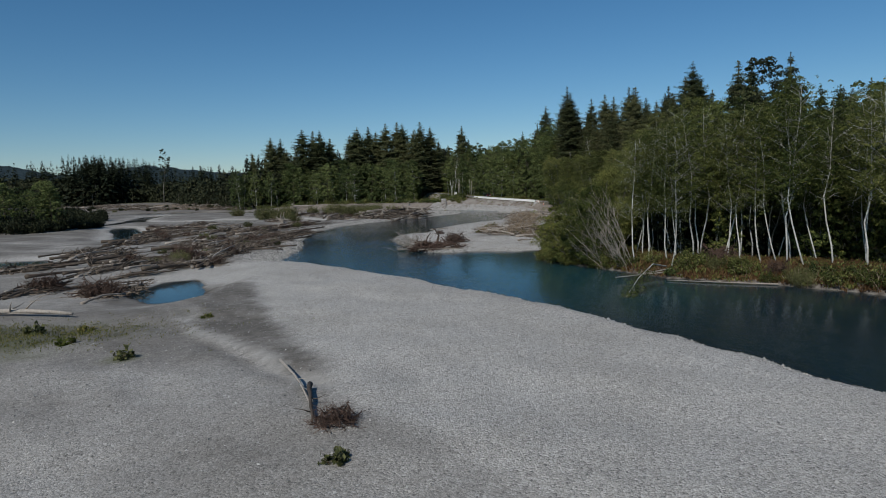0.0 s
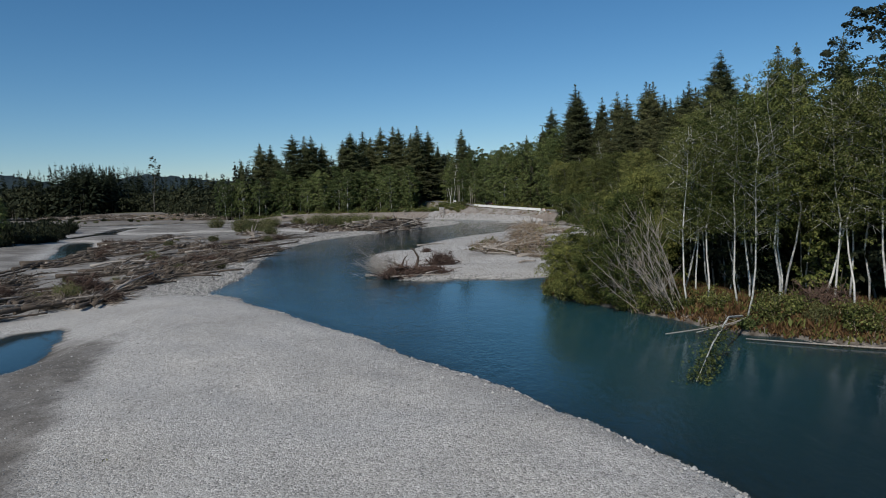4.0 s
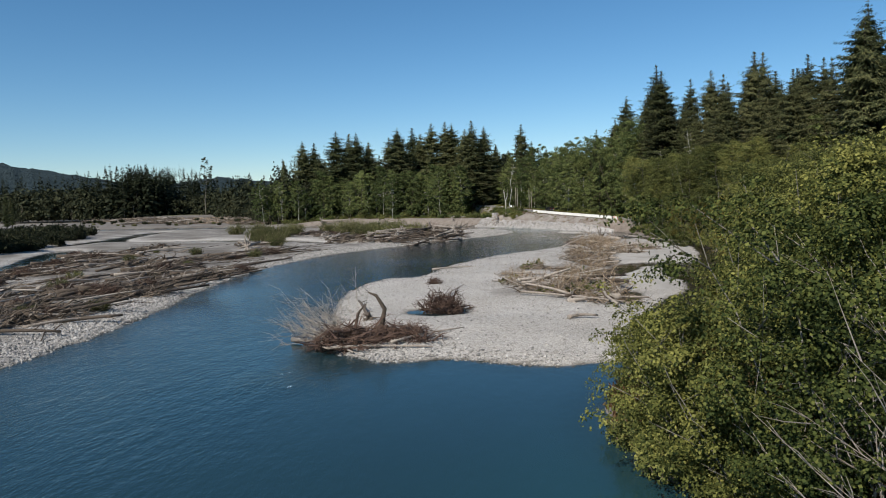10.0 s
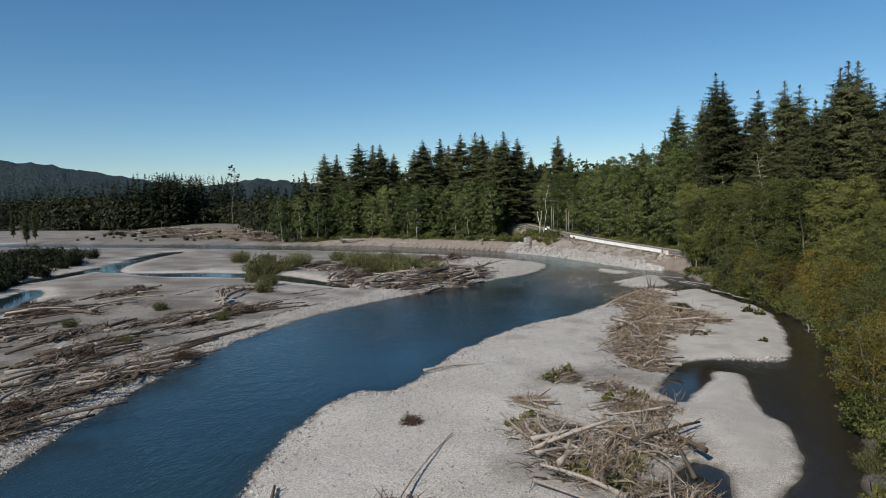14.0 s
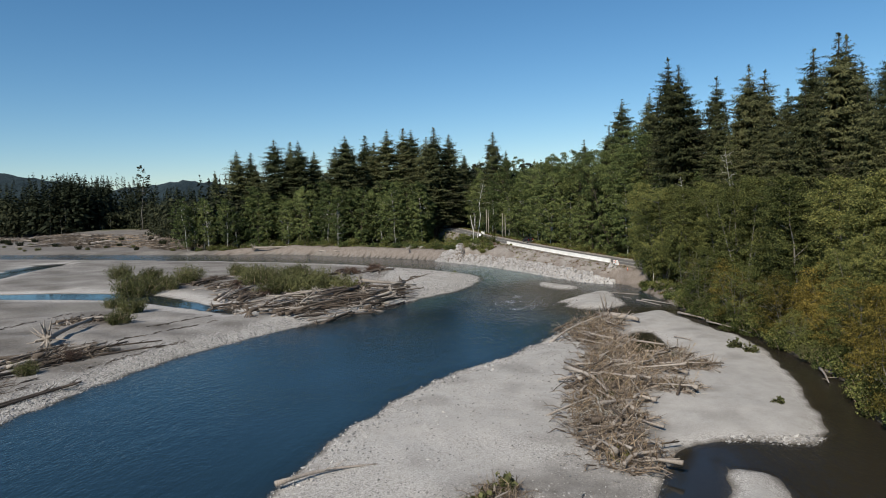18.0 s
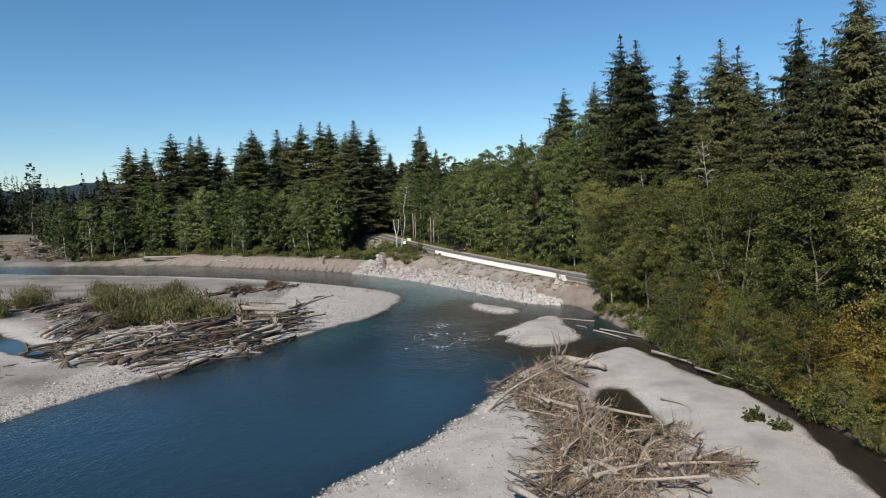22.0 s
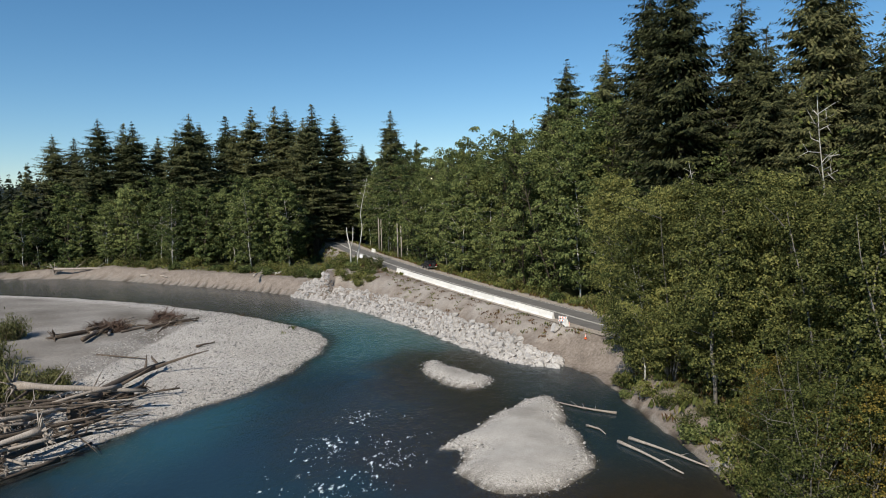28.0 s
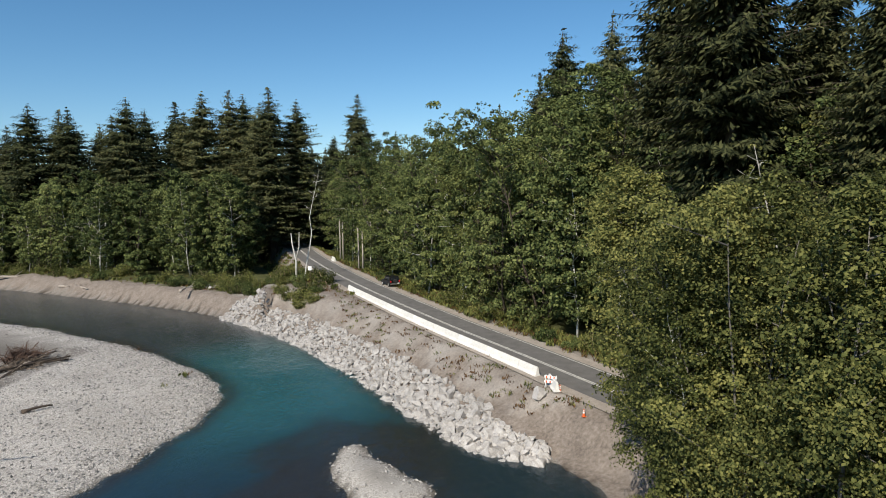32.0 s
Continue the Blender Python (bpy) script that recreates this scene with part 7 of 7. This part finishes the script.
for x, y in scatter(46, (2, 66, 262, 395), lambda x, y: side_of_road(x, y) > 0 and 5.6 < road_gap(x, y) < 10.5, 2.0):
    bush("salmonberry_bush", SALMON[rnd.randrange(3)], "green bush along the forest side of the road", "roadside bushes", x, y, rnd.uniform(0.5, 1.1))
for x, y in scatter(150, (12, 66, 56, 262), lambda x, y: 0.1 < bank_gap(x, y) < 3.6 and road_gap(x, y) > 4.5, 1.3):
    bush("bank_bush", SALMON[rnd.randrange(3)] if rnd.random() < 0.85 else WILLOW[rnd.randrange(3)], "low green bush at the edge of the wooded bank", "bushes of the wooded bank", x, y, rnd.uniform(0.45, 0.95))
for x, y in scatter(120, (34, 60, 150, 240), lambda x, y: 0.2 < bank_gap(x, y) < 5.0, 1.2):
    bush("bank_bush", SALMON[(0, 2)[rnd.randrange(2)]], "leafy green shrub along the side channel", "bushes of the wooded bank", x, y, rnd.uniform(0.6, 1.15))
for x, y in scatter(40, (-125, -14, 366, 402), lambda x, y: 5.5 < bank_gap(x, y) < 14, 2.4):
    bush("salmonberry_bush", SALMON[rnd.randrange(3)], "green bush under the trees of the far bank", "bushes under the far trees", x, y, rnd.uniform(0.7, 1.3))


for x, y, s in ((45.5, 218.5, 0.8), (46.8, 215, 0.7), (49.0, 205, 1.0), (49.6, 201, 1.1), (49.2, 197, 0.9), (50.2, 193, 1.0), (48.6, 189, 0.9), (46.5, 183, 0.9), (44.6, 176.5, 0.8)):
    bush("fern_bush", SALMON[0], "bright green low bush at the side channel's edge", "bushes at the side channel", x, y, s, 0.7)


def build_undergrowth():
    """Grass, bracken and low leaves, too many to count."""
    rng = np.random.default_rng(61)
    grass, rust, herb = Soup(), Soup(), Soup()

    def tuft(soup, x, y, z, n, h, w):
        c = np.stack([x + rng.normal(0, 0.25, n), y + rng.normal(0, 0.25, n), z + h * 0.4 + rng.normal(0, 0.05, n)], 1)
        way = unit(np.stack([rng.normal(0, 0.5, n), rng.normal(0, 0.5, n), np.ones(n)], 1))
        side = unit(np.cross(way, rng.normal(0, 1, (n, 3))))
        soup.kites(c, way, side, h * rng.uniform(0.6, 1.3, n), np.full(n, w))

    spots = []
    for _ in range(9000):
        j = rng.integers(0, len(EAST_LINE) - 1)
        p = EAST_LINE[j] + (EAST_LINE[j + 1] - EAST_LINE[j]) * rng.random()
        x, y = p + rng.normal(0, 7, 2)
        if -130 < x < 70 and 55 < y < 400:
            spots.append((x, y))
    for _ in range(3500):
        d = rng.uniform(0, ROAD_LEN * 0.7)
        p, w = along(ROAD_LINE, d)
        o = rng.uniform(4.3, 9.5) * (1 if rng.random() < 0.75 else -1)
        spots.append((p[0] - w[1] * o, p[1] + w[0] * o))
    for x, y in spots:
        g = bank_gap(x, y)
        rd = road_gap(x, y)
        if g < 0.7 or rd < 4.0:
            continue
        slope = y > 262 and x > -6 and side_of_road(x, y) < 0
        if slope and g < 11.5:
            if rng.random() < 0.6 and g > 4.8:
                tuft(rust if rng.random() < 0.55 else herb, x, y, ground_z(x, y), 9, 0.36, 0.12)
            continue
        if x < 0 and y > 300 and g < 4.6:
            continue
        z = ground_z(x, y)
        t = rng.random()
        near_road = rd < 7.5
        if t < (0.8 if y < 100 else 0.45 if near_road else 0.3):
            tuft(rust, x, y, z, 9, 0.6, 0.12)
        elif t < 0.7:
            tuft(grass, x, y, z, 9, 0.7, 0.1)
        else:
            tuft(herb, x, y, z + 0.1, 10, 0.8, 0.3)
    near_bank = EAST_LINE[(EAST_LINE[:, 1] < 112) & (EAST_LINE[:, 1] > 45)]
    for _ in range(5200):
        j = rng.integers(0, len(near_bank) - 1)
        p = near_bank[j] + (near_bank[j + 1] - near_bank[j]) * rng.random()
        x, y = p + np.array([0.75, 0.6]) * rng.uniform(0.2, 8.0) + rng.normal(0, 0.5, 2)
        g = bank_gap(x, y)
        if g < 0.25:
            continue
        t = rng.random()
        tuft(rust if t < 0.76 else grass if t < 0.92 else herb, x, y, ground_z(x, y), 10, 0.35 + 0.55 * min(1, g / 2.5), 0.14)
    for _ in range(1500):
        x, y = rng.normal(-32, 6), rng.normal(48.5, 3)
        tuft(grass, x, y, ground_z(x, y), 4, 0.16, 0.06)
    tagged(new("bank_grass", grass.mesh("bank_grass", M_GRASS)), "dry yellow-green grass along the banks and road", "grass", kind="stuff")
    tagged(new("bracken", rust.mesh("bracken", M_RUST)), "rust-brown dry bracken and weeds along the banks", "undergrowth", kind="stuff")
    tagged(new("low_herbs", herb.mesh("low_herbs", M_ALDER)), "low green undergrowth on the wooded banks", "undergrowth", kind="stuff")


build_undergrowth()

# pale dead stems by the road and a leaning alder on the cut bank
_s = Soup()
_s.tube([(0, 0, -0.4), (0.1, 0, 4.0), (-0.5, 0, 7.0), (-0.7, 0.1, 9.0)], [0.22, 0.18, 0.12, 0.06], 7)
_s.tube([(0.1, 0, 4.2), (0.7, 0, 6.5), (0.8, 0, 9.2)], [0.13, 0.1, 0.05], 6)
ob = tagged(new("dead_snag", _s.mesh("dead_snag", M_WHITEBARK, True)), "forked dead white trunk beside the road", "dead tree")
ob.matrix_basis = pose(5.4, 342.6, ground_z(5.4, 342.6))
THIN = broadleaf_meshes(95, 22, 1.8, 0.5, 1, 700, 0.22, M_WHITEBARK, M_ALDER, lean=0.22, clump=20, thick=0.6)
plant("thin_alder", THIN, "thin leaning white alder with few leaves beside the road", "tree", "", 6.6, 343.5, 1.0, 20)
plant("thin_alder", BIRCHY[1], "white-barked alder leaning over the cut bank", "tree", "", 43.6, 256.5, 0.75, 150)
for x, y, s, tn in ((62, 236, 1.15, 40), (66.5, 229, 1.2, 120), (60, 244.5, 1.0, 300), (70, 224, 1.2, 210), (55, 262, 1.0, 90)):
    plant("pale_alder", THIN, "pale bare alder trunk among the dark trees", "tree", "pale alders of the forest", x, y, s, tn)
plant("pale_alder", THIN, "pale bare alder standing out of the grove", "tree", "", 57.3, 252.7, 1.22, 200)
plant("maple_tree", RICH[1], "big spreading maple with a reddish trunk by the road", "tree", "", 44.0, 304.5, 1.3, 70)
for x, y, s, tn in ((49.5, 311, 1.42, 20), (46.5, 320, 1.38, 150), (53, 301, 1.4, 250), (39, 328, 1.25, 310), (33.5, 338, 1.2, 40), (57, 322, 1.5, 95)):
    plant("maple_tree", RICH[0 if tn % 3 else 1], "tall round-crowned maple in the forest edge", "tree", "broadleaf trees of the forest", x, y, s, tn)
